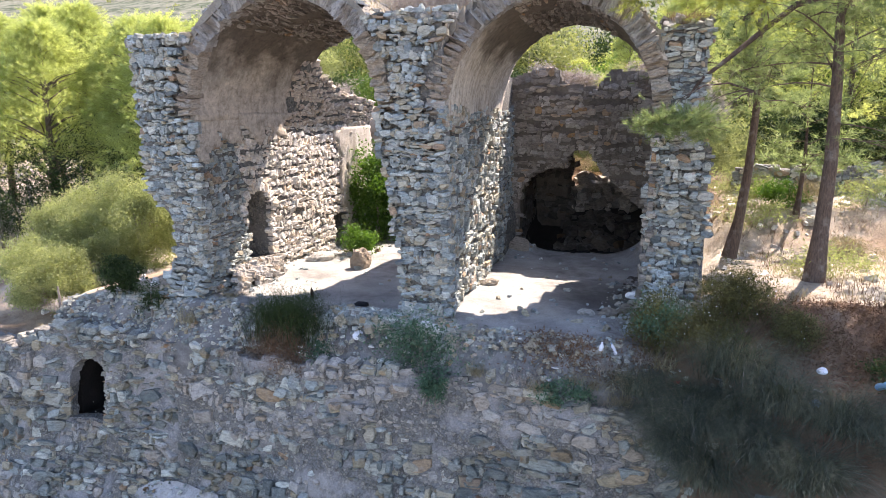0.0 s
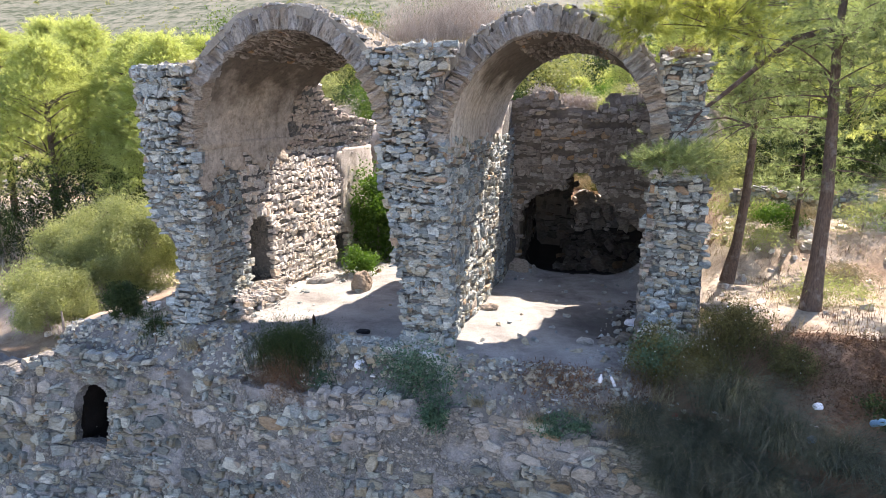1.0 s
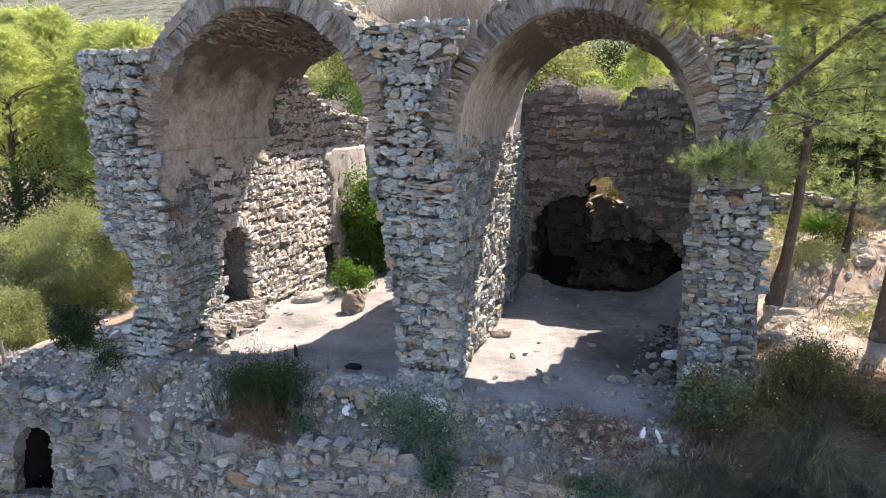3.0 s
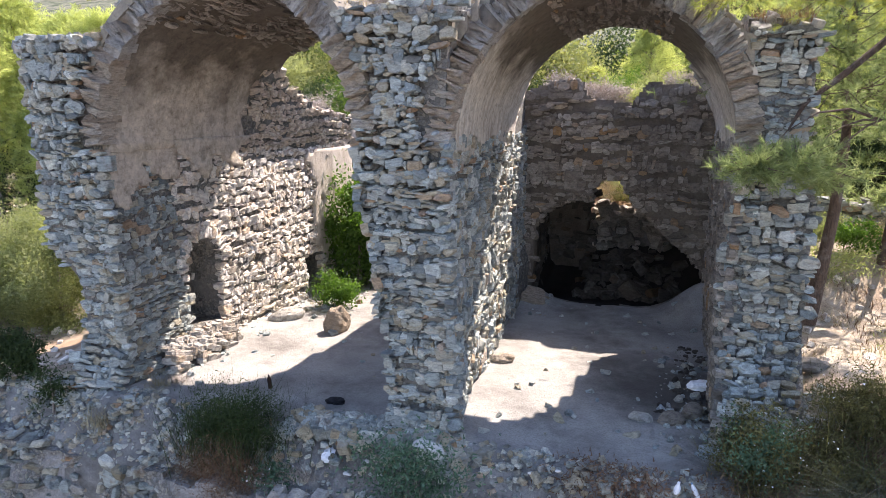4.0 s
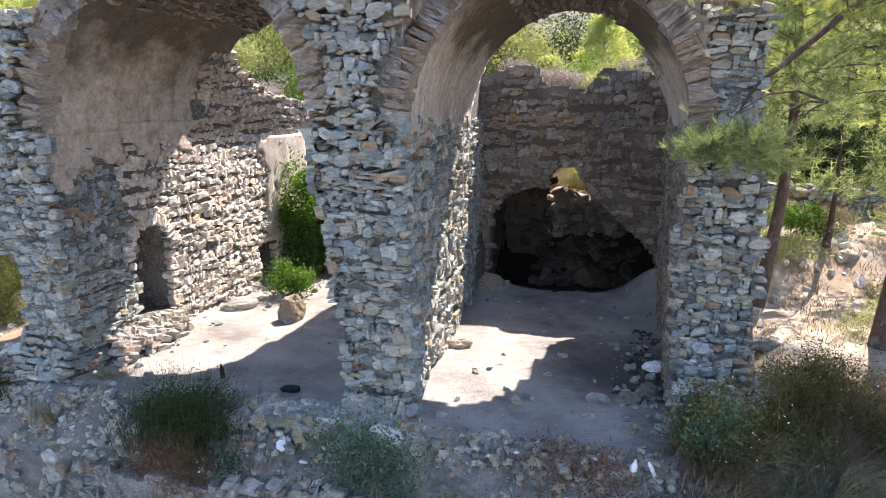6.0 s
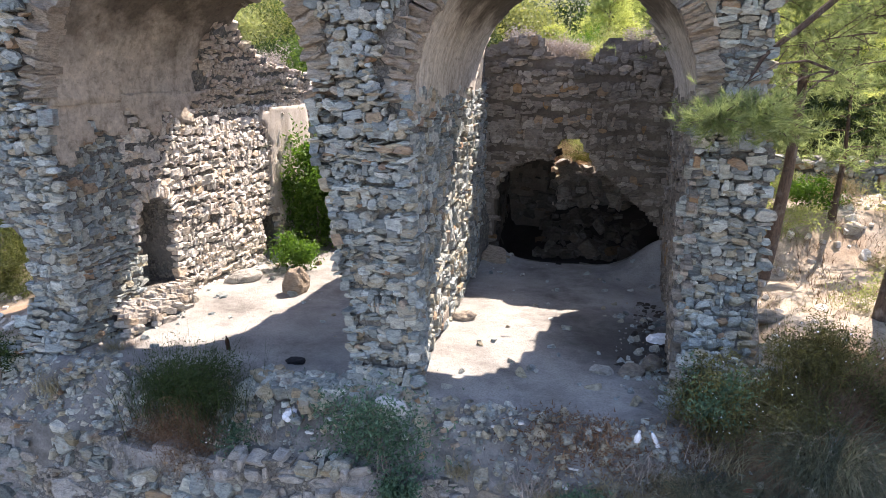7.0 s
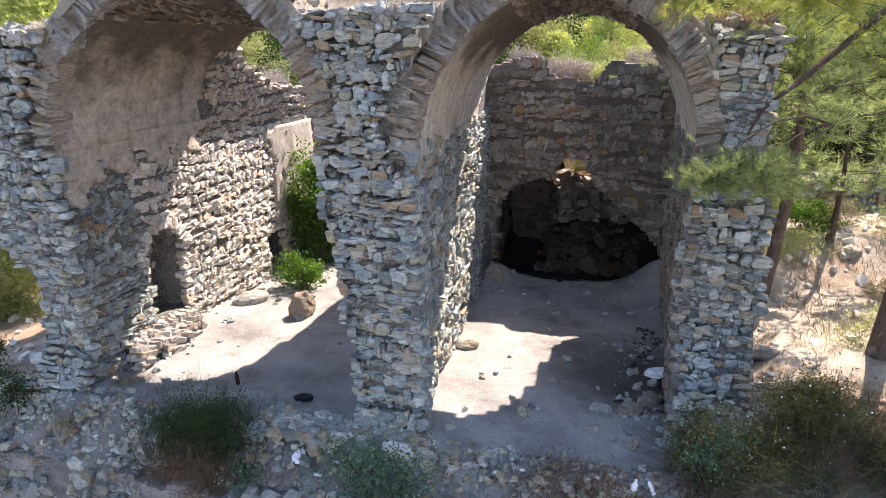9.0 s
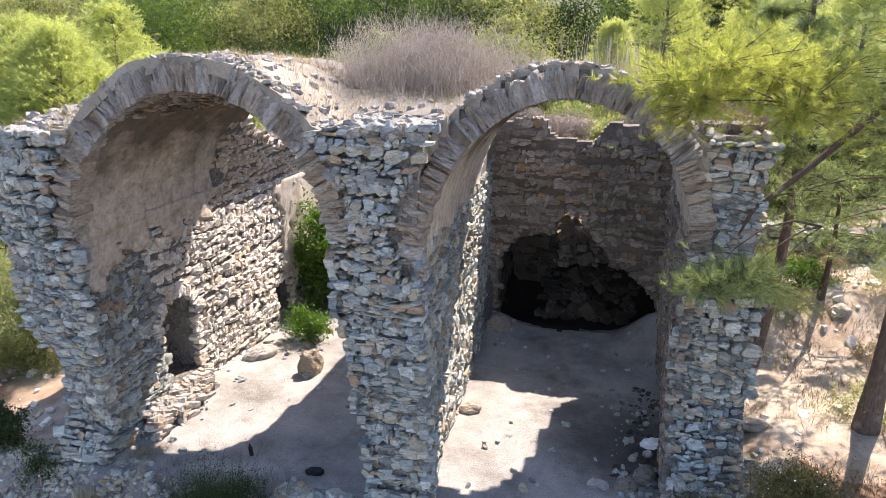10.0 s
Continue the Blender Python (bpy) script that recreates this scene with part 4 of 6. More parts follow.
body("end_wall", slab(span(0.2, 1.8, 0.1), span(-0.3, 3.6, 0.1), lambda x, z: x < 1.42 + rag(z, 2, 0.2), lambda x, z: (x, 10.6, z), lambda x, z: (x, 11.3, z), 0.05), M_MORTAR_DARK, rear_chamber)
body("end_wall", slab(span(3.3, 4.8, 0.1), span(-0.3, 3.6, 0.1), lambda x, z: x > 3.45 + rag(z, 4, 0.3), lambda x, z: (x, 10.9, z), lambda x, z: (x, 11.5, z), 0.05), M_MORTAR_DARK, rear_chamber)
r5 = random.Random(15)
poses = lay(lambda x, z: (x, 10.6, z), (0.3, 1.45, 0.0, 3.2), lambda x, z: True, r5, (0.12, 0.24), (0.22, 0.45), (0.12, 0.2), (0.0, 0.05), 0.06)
set_stones(rear_chamber, poses, M_SOOT_SHADE, (1, 10, 1), "stone", 70)
pile = []
for k in range(210):
    x, y = r5.uniform(1.35, 3.9), r5.uniform(9.1, 12.4)
    q = r5.uniform(0.12, 0.38) * (1.5 if r5.random() < 0.12 else 1)
    pile.append(Matrix.Translation((x, y, ground_at(x, y) + q * 0.15)) @ Euler((r5.gauss(0, 0.4), r5.gauss(0, 0.4), r5.uniform(0, 6))).to_matrix().to_4x4() @ Matrix.Diagonal((q * 1.5, q, q * 0.7, 1)))
# Lower stones take the darker copy, as shade put into colour.
set_stones(rear_chamber, [m for m in pile if m.translation.z < 0.95], M_SOOT_SHADE, (2, 10, 2), "fallen_stone", 80)
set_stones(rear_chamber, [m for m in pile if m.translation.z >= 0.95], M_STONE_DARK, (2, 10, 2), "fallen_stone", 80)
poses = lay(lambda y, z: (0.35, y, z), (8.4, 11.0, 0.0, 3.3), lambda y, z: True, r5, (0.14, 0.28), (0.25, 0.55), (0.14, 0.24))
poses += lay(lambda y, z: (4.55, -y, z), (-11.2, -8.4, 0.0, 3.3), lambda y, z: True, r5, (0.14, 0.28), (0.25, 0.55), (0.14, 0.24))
set_stones(rear_chamber, poses, M_SOOT_SHADE, (1, 10, 1), "stone", 70)

# vaults
def rv_front(th):
    return float(np.interp(th / math.pi, [0, 0.12, 0.3, 0.5, 0.75, 1], [0.15, 0.22, 0.9, 1.55, 2.0, 2.2]))


def rv_back(th):
    k = th / math.pi
    return float(np.interp(k, [0, 0.15, 0.3, 0.5, 0.58, 0.65, 0.72, 0.755, 0.78, 1], [6.15, 5.9, 5.35, 4.88, 4.78, 4.92, 5.45, 6.8, 7.7, 7.8])) + rag(k * 5, 0, 0.15, 2)


def lv_back(th):
    k = th / math.pi
    return float(np.interp(k, [0, 0.06, 0.10, 0.14, 0.2, 0.3, 0.4, 0.55, 0.70, 0.77, 0.79, 1], [4.5, 4.5, 4.55, 4.6, 4.65, 4.75, 4.8, 4.6, 4.7, 5.3, 8.9, 8.9])) + rag(k * 5, 4, 0.25, 2)


def make_vault(name, vault, front, back, mat, label):
    v = structure(name, label, "vault")
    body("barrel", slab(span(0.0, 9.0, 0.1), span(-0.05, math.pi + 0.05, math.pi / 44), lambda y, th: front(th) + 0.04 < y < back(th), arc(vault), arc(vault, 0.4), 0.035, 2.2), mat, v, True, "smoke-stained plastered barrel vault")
    return v


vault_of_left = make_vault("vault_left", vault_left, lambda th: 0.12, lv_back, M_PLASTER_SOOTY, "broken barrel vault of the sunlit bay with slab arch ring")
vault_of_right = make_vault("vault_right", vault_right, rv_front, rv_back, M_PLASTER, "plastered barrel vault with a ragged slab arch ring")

r10 = random.Random(19)
for v, vault, front, back, lo_k, hi_k in ((vault_of_left, vault_left, lambda th: 0.12, lv_back, 0.30, 0.78), (vault_of_right, vault_right, rv_front, rv_back, 0.36, 0.66)):
    inner = arc(vault)
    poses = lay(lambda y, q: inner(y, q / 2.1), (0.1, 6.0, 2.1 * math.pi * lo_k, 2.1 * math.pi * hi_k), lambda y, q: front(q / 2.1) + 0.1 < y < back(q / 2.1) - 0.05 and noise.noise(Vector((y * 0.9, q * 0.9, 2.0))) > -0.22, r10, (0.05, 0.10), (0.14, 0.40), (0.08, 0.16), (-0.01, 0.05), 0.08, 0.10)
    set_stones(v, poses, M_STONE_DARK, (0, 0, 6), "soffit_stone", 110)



def slab_shape(r):
    """A thin weathered slab on edge: ragged sides and outer end, chipped and hollowed face."""
    rim = ((-1, -1), (0, -1), (1, -1), (1, -0.45), (1, 0.2), (1, 1), (0.2, 1), (-0.5, 1), (-1, 0.75), (-1, 0.15), (-1, -0.5))
    n = len(rim)
    gx, gy = r.uniform(-0.2, 0.2), r.uniform(-0.15, 0.15)
    v, f = [], []
    for z, k in ((-0.5, 1.0), (0.30, 1.0), (0.44, 0.78)):
        for sx, sy in rim:
            v.append((sx * 0.5 * k * r.uniform(0.8, 1.14), sy * 0.5 * (r.uniform(0.97, 1.0) if sy < 0.9 else r.uniform(0.78, 1.15)), z + (gx * sx + gy * sy + r.uniform(-0.15, 0.12)) * (z > 0)))
    v.append((r.uniform(-0.2, 0.2), r.uniform(-0.2, 0.2), 0.40 + r.uniform(-0.15, 0.15)))
    for ring_no in (0, 1):
        for k in range(n):
            a, b = ring_no * n + k, ring_no * n + (k + 1) % n
            f += [(a, b, b + n), (a, b + n, a + n)]
    f += [(2 * n + k, 2 * n + (k + 1) % n, 3 * n) for k in range(n)]
    return np.array(v), np.array(f)


SLABS = [slab_shape(random.Random(400 + k)) for k in range(16)]


def ring(parent, vault, front, r, th0, th1, thick, tall, mat, deep=(0.3, 0.45), out=0.0, name="voussoir", wide=1.12, lean=0.05):
    """Wedge stones standing tightly side by side round the front edge of a vault."""
    th, made = th0, []
    drift = 0.0
    while th < th1:
        y = front(th)
        c, rad = vault(y)
        w, h, d = r.uniform(*thick), r.uniform(*tall), r.uniform(*deep)
        drift = 0.7 * drift + r.gauss(0, 0.025)
        th += w / (rad + 0.2) / 2
        up = rise(vault, y)
        radial = Vector((-math.cos(th) * up, 0, math.sin(th) * rad)).normalized()
        tang = Vector((radial.z, 0, -radial.x))
        m = Matrix((tang, radial, tang.cross(radial))).transposed().to_4x4()
        m.translation = Vector((c, y + d * 0.40 - out + drift + r.uniform(-0.04, 0.03), SPRING)) + Vector((-rad * math.cos(th), 0, up * math.sin(th))) + radial * (h / 2 - 0.02)
        made.append(m @ Euler((r.gauss(0, lean), r.gauss(0, lean), r.gauss(0, lean))).to_matrix().to_4x4() @ Matrix.Diagonal((w * wide, h, d, 1)))
        th += w / (rad + 0.2) / 2
    PIECES.append((parent, made, mat, name, SLABS))


r6 = random.Random(16)
for v, vault, front in ((vault_of_left, vault_left, lambda th: 0.12), (vault_of_right, vault_right, rv_front)):
    ring(v, vault, front, r6, 0.0, 0.60, (0.07, 0.17), (0.30, 0.42), M_VOUSSOIR, out=0.11, lean=0.09)
    ring(v, vault, front, r6, math.pi - 0.60, math.pi, (0.07, 0.17), (0.30, 0.42), M_VOUSSOIR, out=0.11, lean=0.09)
    ring(v, vault, front, r6, 0.60, math.pi - 0.60, (0.05, 0.15), (0.32, 0.44), M_RING, (0.24, 0.36), 0.05, wide=1.35, lean=0.10)


# earth and rubble over the haunches between the vaults
def extrados(x, y):
    best = SPRING - 0.4
    for vault in (vault_left, vault_right):
        c, r = vault(y)
        q = (r + 0.45) ** 2 - (x - c) ** 2
        if q > 0:
            best = max(best, SPRING + math.sqrt(q) * (rise(vault, y) + 0.45) / (r + 0.45))
    return best


def fill_top(x, y):
    base = float(np.interp(x, [-5.2, -4.6, -1.2, 1.0, 4.0, 4.5], [5.45, 5.6, 5.95, 5.95, 5.85, 5.7]))
    return max(base - 0.25 * float(1 - smooth01(0.5, 1.3, y)) * float(1 - smooth01(0.4, 0.9, abs(x))) + 0.35 * float(smooth01(0.6, 2.6, y)) * float(1 - smooth01(2.2, 4.2, abs(x))), extrados(x, y) + 0.03) + rag(x, y, 0.08, 1.5)


def fill_keep(x, y):
    if x < -5.2 or x > 4.5:
        return False
    if abs(x) < 0.6:
        return 0.2 < y < 5.9
    c, r = vault_left(y) if x < 0 else vault_right(y)
    th = math.acos(max(-1, min(1, (c - x) / (r + 0.3))))
    return (0.14 < y < lv_back(th) - 0.3) if x < 0 else (rv_front(th) + 0.03 < y < rv_back(th) - 0.4)


vault_fill = structure("vault_fill", "dusty earth and rubble filling over the vaults, dry grass on it", "rubble fill")
body("earth", slab(span(-6.5, 5.3, 0.13), span(0.1, 6.0, 0.13), fill_keep, lambda x, y: (x, y, fill_top(x, y)), lambda x, y: (x, y, max(4.5, extrados(x, y) - 0.2)), 0.03), M_DUST, vault_fill)
r7 = random.Random(17)
poses = []
for k in range(420):
    side = k % 5 < 3
    x, y = (r7.uniform(-6.55, -5.0), r7.uniform(0.0, 9.3) * r7.random()) if side else (r7.uniform(4.45, 5.35), r7.uniform(2.1, 8.0))
    s = r7.uniform(0.06, 0.22)
    poses.append(Matrix.Translation((x, y, (left_top(y) if side else right_top(y)) + s * r7.uniform(-0.1, 0.35))) @ Euler((r7.gauss(0, 0.35), r7.gauss(0, 0.35), r7.uniform(0, 6))).to_matrix().to_4x4() @ Matrix.Diagonal((s * 1.3, s, s * 0.7, 1)))
for k in range(700):
    x, y = r7.uniform(-6.5, 5.3), r7.uniform(0.15, 5.5)
    if y > 1.5 and r7.random() < 0.5:
        y = r7.uniform(0.15, 1.5)
    if fill_keep(x, y):
        s = r7.uniform(0.03, 0.13)
        poses.append(Matrix.Translation((x, y, fill_top(x, y) + s * 0.12)) @ Euler((r7.gauss(0, 0.3), r7.gauss(0, 0.3), r7.uniform(0, 6))).to_matrix().to_4x4() @ Matrix.Diagonal((s * 1.3, s, s * 0.6, 1)))
for k in range(420):
    x, y, q = r7.uniform(-5.1, 4.3), 0, r7.uniform(0.04, 0.14)
    c, r = vault_left(1) if x < -0.5 else vault_right(1)
    y = (0.1 if x < 0.5 else rv_front(math.acos(max(-1, min(1, (c - x) / (r + 0.3)))))) + 0.45 * r7.random()
    poses.append(Matrix.Translation((x, y, fill_top(x, y) + q * r7.uniform(-0.1, 0.15))) @ Euler((r7.gauss(0, 0.3), r7.gauss(0, 0.3), r7.uniform(0, 6))).to_matrix().to_4x4() @ Matrix.Diagonal((q * 1.4, q, q * 0.5, 1)))
for k in range(190):
    x, y, q = r7.uniform(-0.6, 0.65), r7.uniform(0.05, 1.1), r7.uniform(0.07, 0.22)
    poses.append(Matrix.Translation((x, y, max(mid_top(y), fill_top(x, y)) + q * r7.uniform(-0.15, 0.1))) @ Euler((r7.gauss(0, 0.2), r7.gauss(0, 0.2), r7.uniform(0, 6))).to_matrix().to_4x4() @ Matrix.Diagonal((q * 1.3, q, q * 0.55, 1)))
set_stones(vault_fill, poses, M_SLATE, (-3, 0, 6))

# retaining wall below the terrace
cx, half, lo, hi = TUNNEL


def in_tunnel(x, z):
    return abs(x - cx) < half * (1 if z < -1.95 else math.sqrt(max(0, 1 - ((z + 1.95) / 0.57) ** 2))) and lo < z < hi


def near_tunnel(x, z):
    return any(in_tunnel(x + a, z + b) for a in (-0.07, 0, 0.07) for b in (-0.03, 0.03))


def ret_front(x, z):
    splay = 0.22 * float(smooth01(cx - 1.15, cx - 0.35, x) * (1 - smooth01(cx + 0.3, cx + 0.7, x)) * smooth01(-3.6, -2.7, z) * (1 - smooth01(-1.35, -1.0, z)))
    swell = 0.16 * noise.noise(Vector((x * 0.5, 0, z * 0.7))) + 0.10 * noise.noise(Vector((x * 1.4, 4, z * 1.6)))
    return (x, -1.02 + 0.16 * min(0, z + 0.8) + 0.10 * math.sin(0.9 * x) - 0.25 * float(smooth01(-3.4, -4.8, z)) + splay + swell, z)


def ret_top(x):
    return float(np.interp(x, [-13, -9.4, -8.8, -7.5, -5, 0, 3.5, 5.8], [-1.25, -1.2, -0.75, -0.6, -0.8, -0.75, -0.85, -1.2])) + rag(x, 3, 0.15)


retaining_wall = structure("retaining_wall", "weathered rubble retaining wall with a small dark tunnel mouth", "retaining wall")
body("core", slab(span(-13, cx - 0.8, 0.09)[:-1] + span(cx - 0.8, cx + 0.8, 0.035)[:-1] + span(cx + 0.8, 5.6, 0.09), span(-5.2, -3.0, 0.09)[:-1] + span(-3.0, -1.2, 0.035)[:-1] + span(-1.2, -0.4, 0.09), lambda x, z: z < ret_top(x) and not in_tunnel(x, z), ret_front, lambda x, z: (x, ret_front(x, z)[1] + 0.30, z), 0.06, 2.2), M_DUSTY_MORTAR, retaining_wall)
jambs = []
rj = random.Random(61)
for k in range(60):
    f = (k // 2) / 29
    if f < 0.33:
        x, z = cx - half, lo + (-1.95 - lo) * f / 0.33
    elif f > 0.67:
        x, z = cx + half, lo + (-1.95 - lo) * (1 - f) / 0.33
    else:
        a = math.pi * (f - 0.33) / 0.34
        x, z = cx - half * math.cos(a), -1.95 + 0.57 * math.sin(a)
    q = rj.uniform(0.12, 0.24)
    grow = 0.07 + 0.13 * (k % 2)
    jambs.append(stone_pose(ret_front, x + grow * (x - cx) / half, z + (grow if 0.33 < f < 0.67 else 0), q * 1.2, q * rj.uniform(0.5, 0.9), 0.3, rj.uniform(-0.16, -0.10), rj, 0.08))


def ret_hollow(x, z):
    return noise.noise(Vector((x * 0.55, z * 0.9, 9.0))) + 0.35 * noise.noise(Vector((x * 1.9, z * 2.2, 5.0)))


def ret_tone(x, z):
    return noise.noise(Vector((x * 0.6, z * 1.1, 21.0))) + 0.5 * float(smooth01(-2.6, -1.6, z) * (1 - smooth01(1.5, 3.0, x)) * smooth01(-6.0, -4.5, x)) - 0.25


r8 = random.Random(18)
for box, high, long_, skip in (((-12.8, -8.2, -5.0, -0.5), (0.10, 0.26), (0.16, 0.46), 0.04), ((-8.2, -3.0, -5.0, -0.5), (0.06, 0.20), (0.08, 0.34), 0.12), ((-3.0, 1.6, -5.0, -0.5), (0.07, 0.22), (0.10, 0.34), 0.10), ((1.6, 5.5, -5.0, -0.5), (0.06, 0.19), (0.14, 0.52), 0.08)):
    poses = lay(ret_front, box, lambda x, z: z < ret_top(x) + 0.05 and not near_tunnel(x, z) and ret_hollow(x, z) > (-0.16 if x > -8.2 else -0.5), r8, high, long_, (0.16, 0.30), (-0.03, 0.13), skip, 0.16)
    poses += chink(ret_front, box, lambda x, z: z < ret_top(x) and not near_tunnel(x, z), r8, 520)
    for k in range(26):
        x, z = r8.uniform(box[0], box[1]), r8.uniform(-4.9, -1.0)
        if not near_tunnel(x, z) and abs(x - cx) > 0.9:
            q = r8.uniform(0.26, 0.48)
            poses.append(stone_pose(ret_front, x, z, q * 1.3, q * 0.7, 0.3, -0.06, r8, 0.12))
    pale = [m for m in poses if ret_tone(m.translation.x, m.translation.z) > 0.12]
    grey = [m for m in poses if -0.2 < ret_tone(m.translation.x, m.translation.z) <= 0.12]
    dull = [m for m in poses if ret_tone(m.translation.x, m.translation.z) <= -0.2]
    for some, mat in ((pale, M_STONE_BUFF), (grey, M_STONE_DIRTY), (dull, M_STONE_DULL)):
        if some:
            set_stones(retaining_wall, some, mat, (-0.5, -1, -1.6), "stone", 60)
scree = structure("scree", "pale dusty scree heaped against the retaining wall's foot", "scree")
body("heap", slab(span(-7.2, -1.8, 0.12), span(0.0, 1.0, 0.08), lambda x, f: True, lambda x, f: (x, ret_front(x, -4.4)[1] - 0.9 + 1.05 * f, -5.2 + (0.25 + 1.25 * float(smooth01(-7.2, -5.2, x) * (1 - smooth01(-3.8, -1.8, x)))) * f), lambda x, f: (x, ret_front(x, -4.4)[1] + 0.15, -5.4 + 0.2 * f), 0.06, 2.0), M_SCREE, scree)
bits = []
for k in range(420):
    x, f, q = r8.uniform(-7.0, -2.0), r8.random(), r8.uniform(0.03, 0.12)
    bits.append(Matrix.Translation((x, ret_front(x, -4.4)[1] - 0.9 + 1.05 * f, -5.18 + (0.25 + 1.25 * float(smooth01(-7.2, -5.2, x) * (1 - smooth01(-3.8, -1.8, x)))) * f)) @ Euler((r8.gauss(0.8, 0.4), r8.gauss(0, 0.3), r8.uniform(0, 6))).to_matrix().to_4x4() @ Matrix.Diagonal((q * 1.4, q, q * 0.6, 1)))
set_stones(scree, bits, M_STONE_DIRTY, (-4.5, -1.5, -4.5), "stone", 60)
set_stones(retaining_wall, jambs, M_STONE_DIRTY, (-7, -1, -2), "jamb_stone")
# Lining is near-black: the tunnel's shade is put into its colour.
tun = slab(span(-0.7, 3.0, 0.25), span(0.0, math.pi, math.pi / 14), lambda y, th: True,
           lambda y, th: (cx - 0.62 * math.cos(th), y, -1.95 + 0.72 * math.sin(th)), lambda y, th: (cx - 0.8 * math.cos(th), y, -1.95 + 0.9 * math.sin(th)), 0.03)
body("tunnel_vault", tun, M_SHADE_EARTH, retaining_wall)
for sx in (-1, 1):
    body("tunnel_side", slab(span(-0.7, 3.0, 0.25), span(-3.2, -1.9, 0.2), lambda y, z: True, lambda y, z: (cx + sx * 0.62, y, z), lambda y, z: (cx + sx * 0.8, y, z), 0.03), M_SHADE_EARTH, retaining_wall)
body("tunnel_end", slab(span(-8.3, -6.6, 0.3), span(-3.3, -1.2, 0.3), lambda x, z: True, lambda x, z: (x, 3.0, z), lambda x, z: (x, 3.2, z), 0.03), M_SHADE_EARTH, retaining_wall)
body("tunnel_floor", slab(span(-8.1, -6.8, 0.3), span(-1.1, 3.0, 0.3), lambda x, y: True, lambda x, y: (x, y, -2.96), lambda x, y: (x, y, -3.3), 0.03), M_SHADE_EARTH, retaining_wall)


# low dry-stone wall on the hillside behind the young pine
def hill_wall_face(x, z):
    return (x, 10.3 + 0.15 * math.sin(1.3 * x), z)


def hill_wall_top(x):
    return ground_at(x, 10.3) + 0.85 + rag(x, 9, 0.35, 1.1)


hill_wall = structure("hill_wall", "low broken dry-stone terrace wall in the pines' shade", "dry-stone wall")
body("core", slab(span(6.5, 10.2, 0.12), span(1.0, 3.4, 0.12), lambda x, z: z < hill_wall_top(x), lambda x, z: (x, hill_wall_face(x, z)[1] + 0.06, z), lambda x, z: (x, 10.9, z), 0.03), M_MORTAR, hill_wall)
rw = random.Random(63)
set_stones(hill_wall, lay(hill_wall_face, (6.5, 10.2, 1.2, 3.4), lambda x, z: z < hill_wall_top(x) + 0.05, rw, (0.10, 0.22), (0.16, 0.42), (0.14, 0.24), (0.0, 0.06), 0.05), M_STONE_DIRTY, (8, 10, 2), "stone", 100)


# loose rubble on the slope in front of the terrace and along the walls' feet
def scatter(name, boxes, sizes, mat, label, seed, lift=0.15, most=260):
    r = random.Random(seed)
    made = []
    for x0, x1, y0, y1, n in boxes:
        for k in range(n):
            x, y = r.uniform(x0, x1), r.uniform(y0, y1)
            q = sizes[0] + (sizes[1] - sizes[0]) * r.random() ** 2.2
            made.append(Matrix.Translation((x, y, ground_at(x, y) + q * lift)) @ Euler((r.gauss(0, 0.35), r.gauss(0, 0.35), r.uniform(0, 6.3))).to_matrix().to_4x4() @ Matrix.Diagonal((q * r.uniform(1.0, 1.7), q, q * r.uniform(0.5, 0.9), 1)))
    ob = tagged(empty(name), label, "rubble", "", "structure")
    set_stones(ob, made, mat, (0, -0.5, -0.3), "stone", most)


scatter("slope_rubble", [(-10.5, 4.6, -0.98, -0.15, 1300), (-7.0, -4.2, -0.85, 0.1, 620), (-9.4, -7.0, -0.8, -0.1, 220), (-4.2, -1.2, -0.9, -0.3, 260), (-1.3, 1.6, -0.45, -0.05, 260), (4.4, 5.9, 0.3, 1.6, 90), (0.9, 4.3, -0.55, 0.0, 200), (3.3, 6.0, -1.7, -0.3, 420), (-10.5, 4.6, -0.98, -0.15, 900)], (0.02, 0.125), M_STONE_DIRTY, "loose grey rubble spilling down the slope before the walls", 41, 0.02, 200)
scatter("threshold_rubble", [(-1.75, -0.6, -0.42, 0.02, 190), (-0.9, 0.95, -0.5, -0.02, 380), (-0.6, 0.9, -0.35, 0.1, 120)], (0.05, 0.24), M_STONE_DIRTY, "broken footing stones along the bay's threshold", 44, 0.32, 150)
scatter("pier_talus", [(4.3, 5.6, 0.9, 2.0, 120), (3.6, 4.5, 1.2, 2.3, 26), (4.9, 5.9, 1.6, 2.6, 60)], (0.06, 0.22), M_STONE, "fallen stones heaped at the broken pier's foot", 45, 0.2, 120)
scatter("ash_debris", [(3.8, 4.4, 1.6, 5.2, 190), (3.5, 4.3, 1.4, 2.2, 50)], (0.02, 0.10), M_SOOT_SHADE, "sooty debris along the foot of the side wall", 46, 0.15, 80)
scatter("floor_rubble", [(-5.0, -4.3, 0.2, 6.0, 60), (-4.6, -0.8, 0.0, 7.5, 50), (1.0, 4.3, 0.2, 7.8, 70), (3.5, 4.4, 0.4, 4.5, 110), (-4.9, -3.6, 4.6, 6.4, 40), (0.2, 1.0, 6.5, 8.0, 20)], (0.015, 0.15), M_STONE, "scattered stones on the dusty floor", 42, 0.1, 150)
scatter("hill_rubble", [(5.6, 12.0, 3.0, 14.0, 260), (-11, -6.8, 0.4, 4.5, 60), (5.6, 10, 8.0, 11.0, 110)], (0.03, 0.22), M_STONE_TAN, "scattered pale stones on the dusty hillside", 43, 0.1, 110)
# ---- plants ----


def rnd(seed):
    return np.random.RandomState(seed)


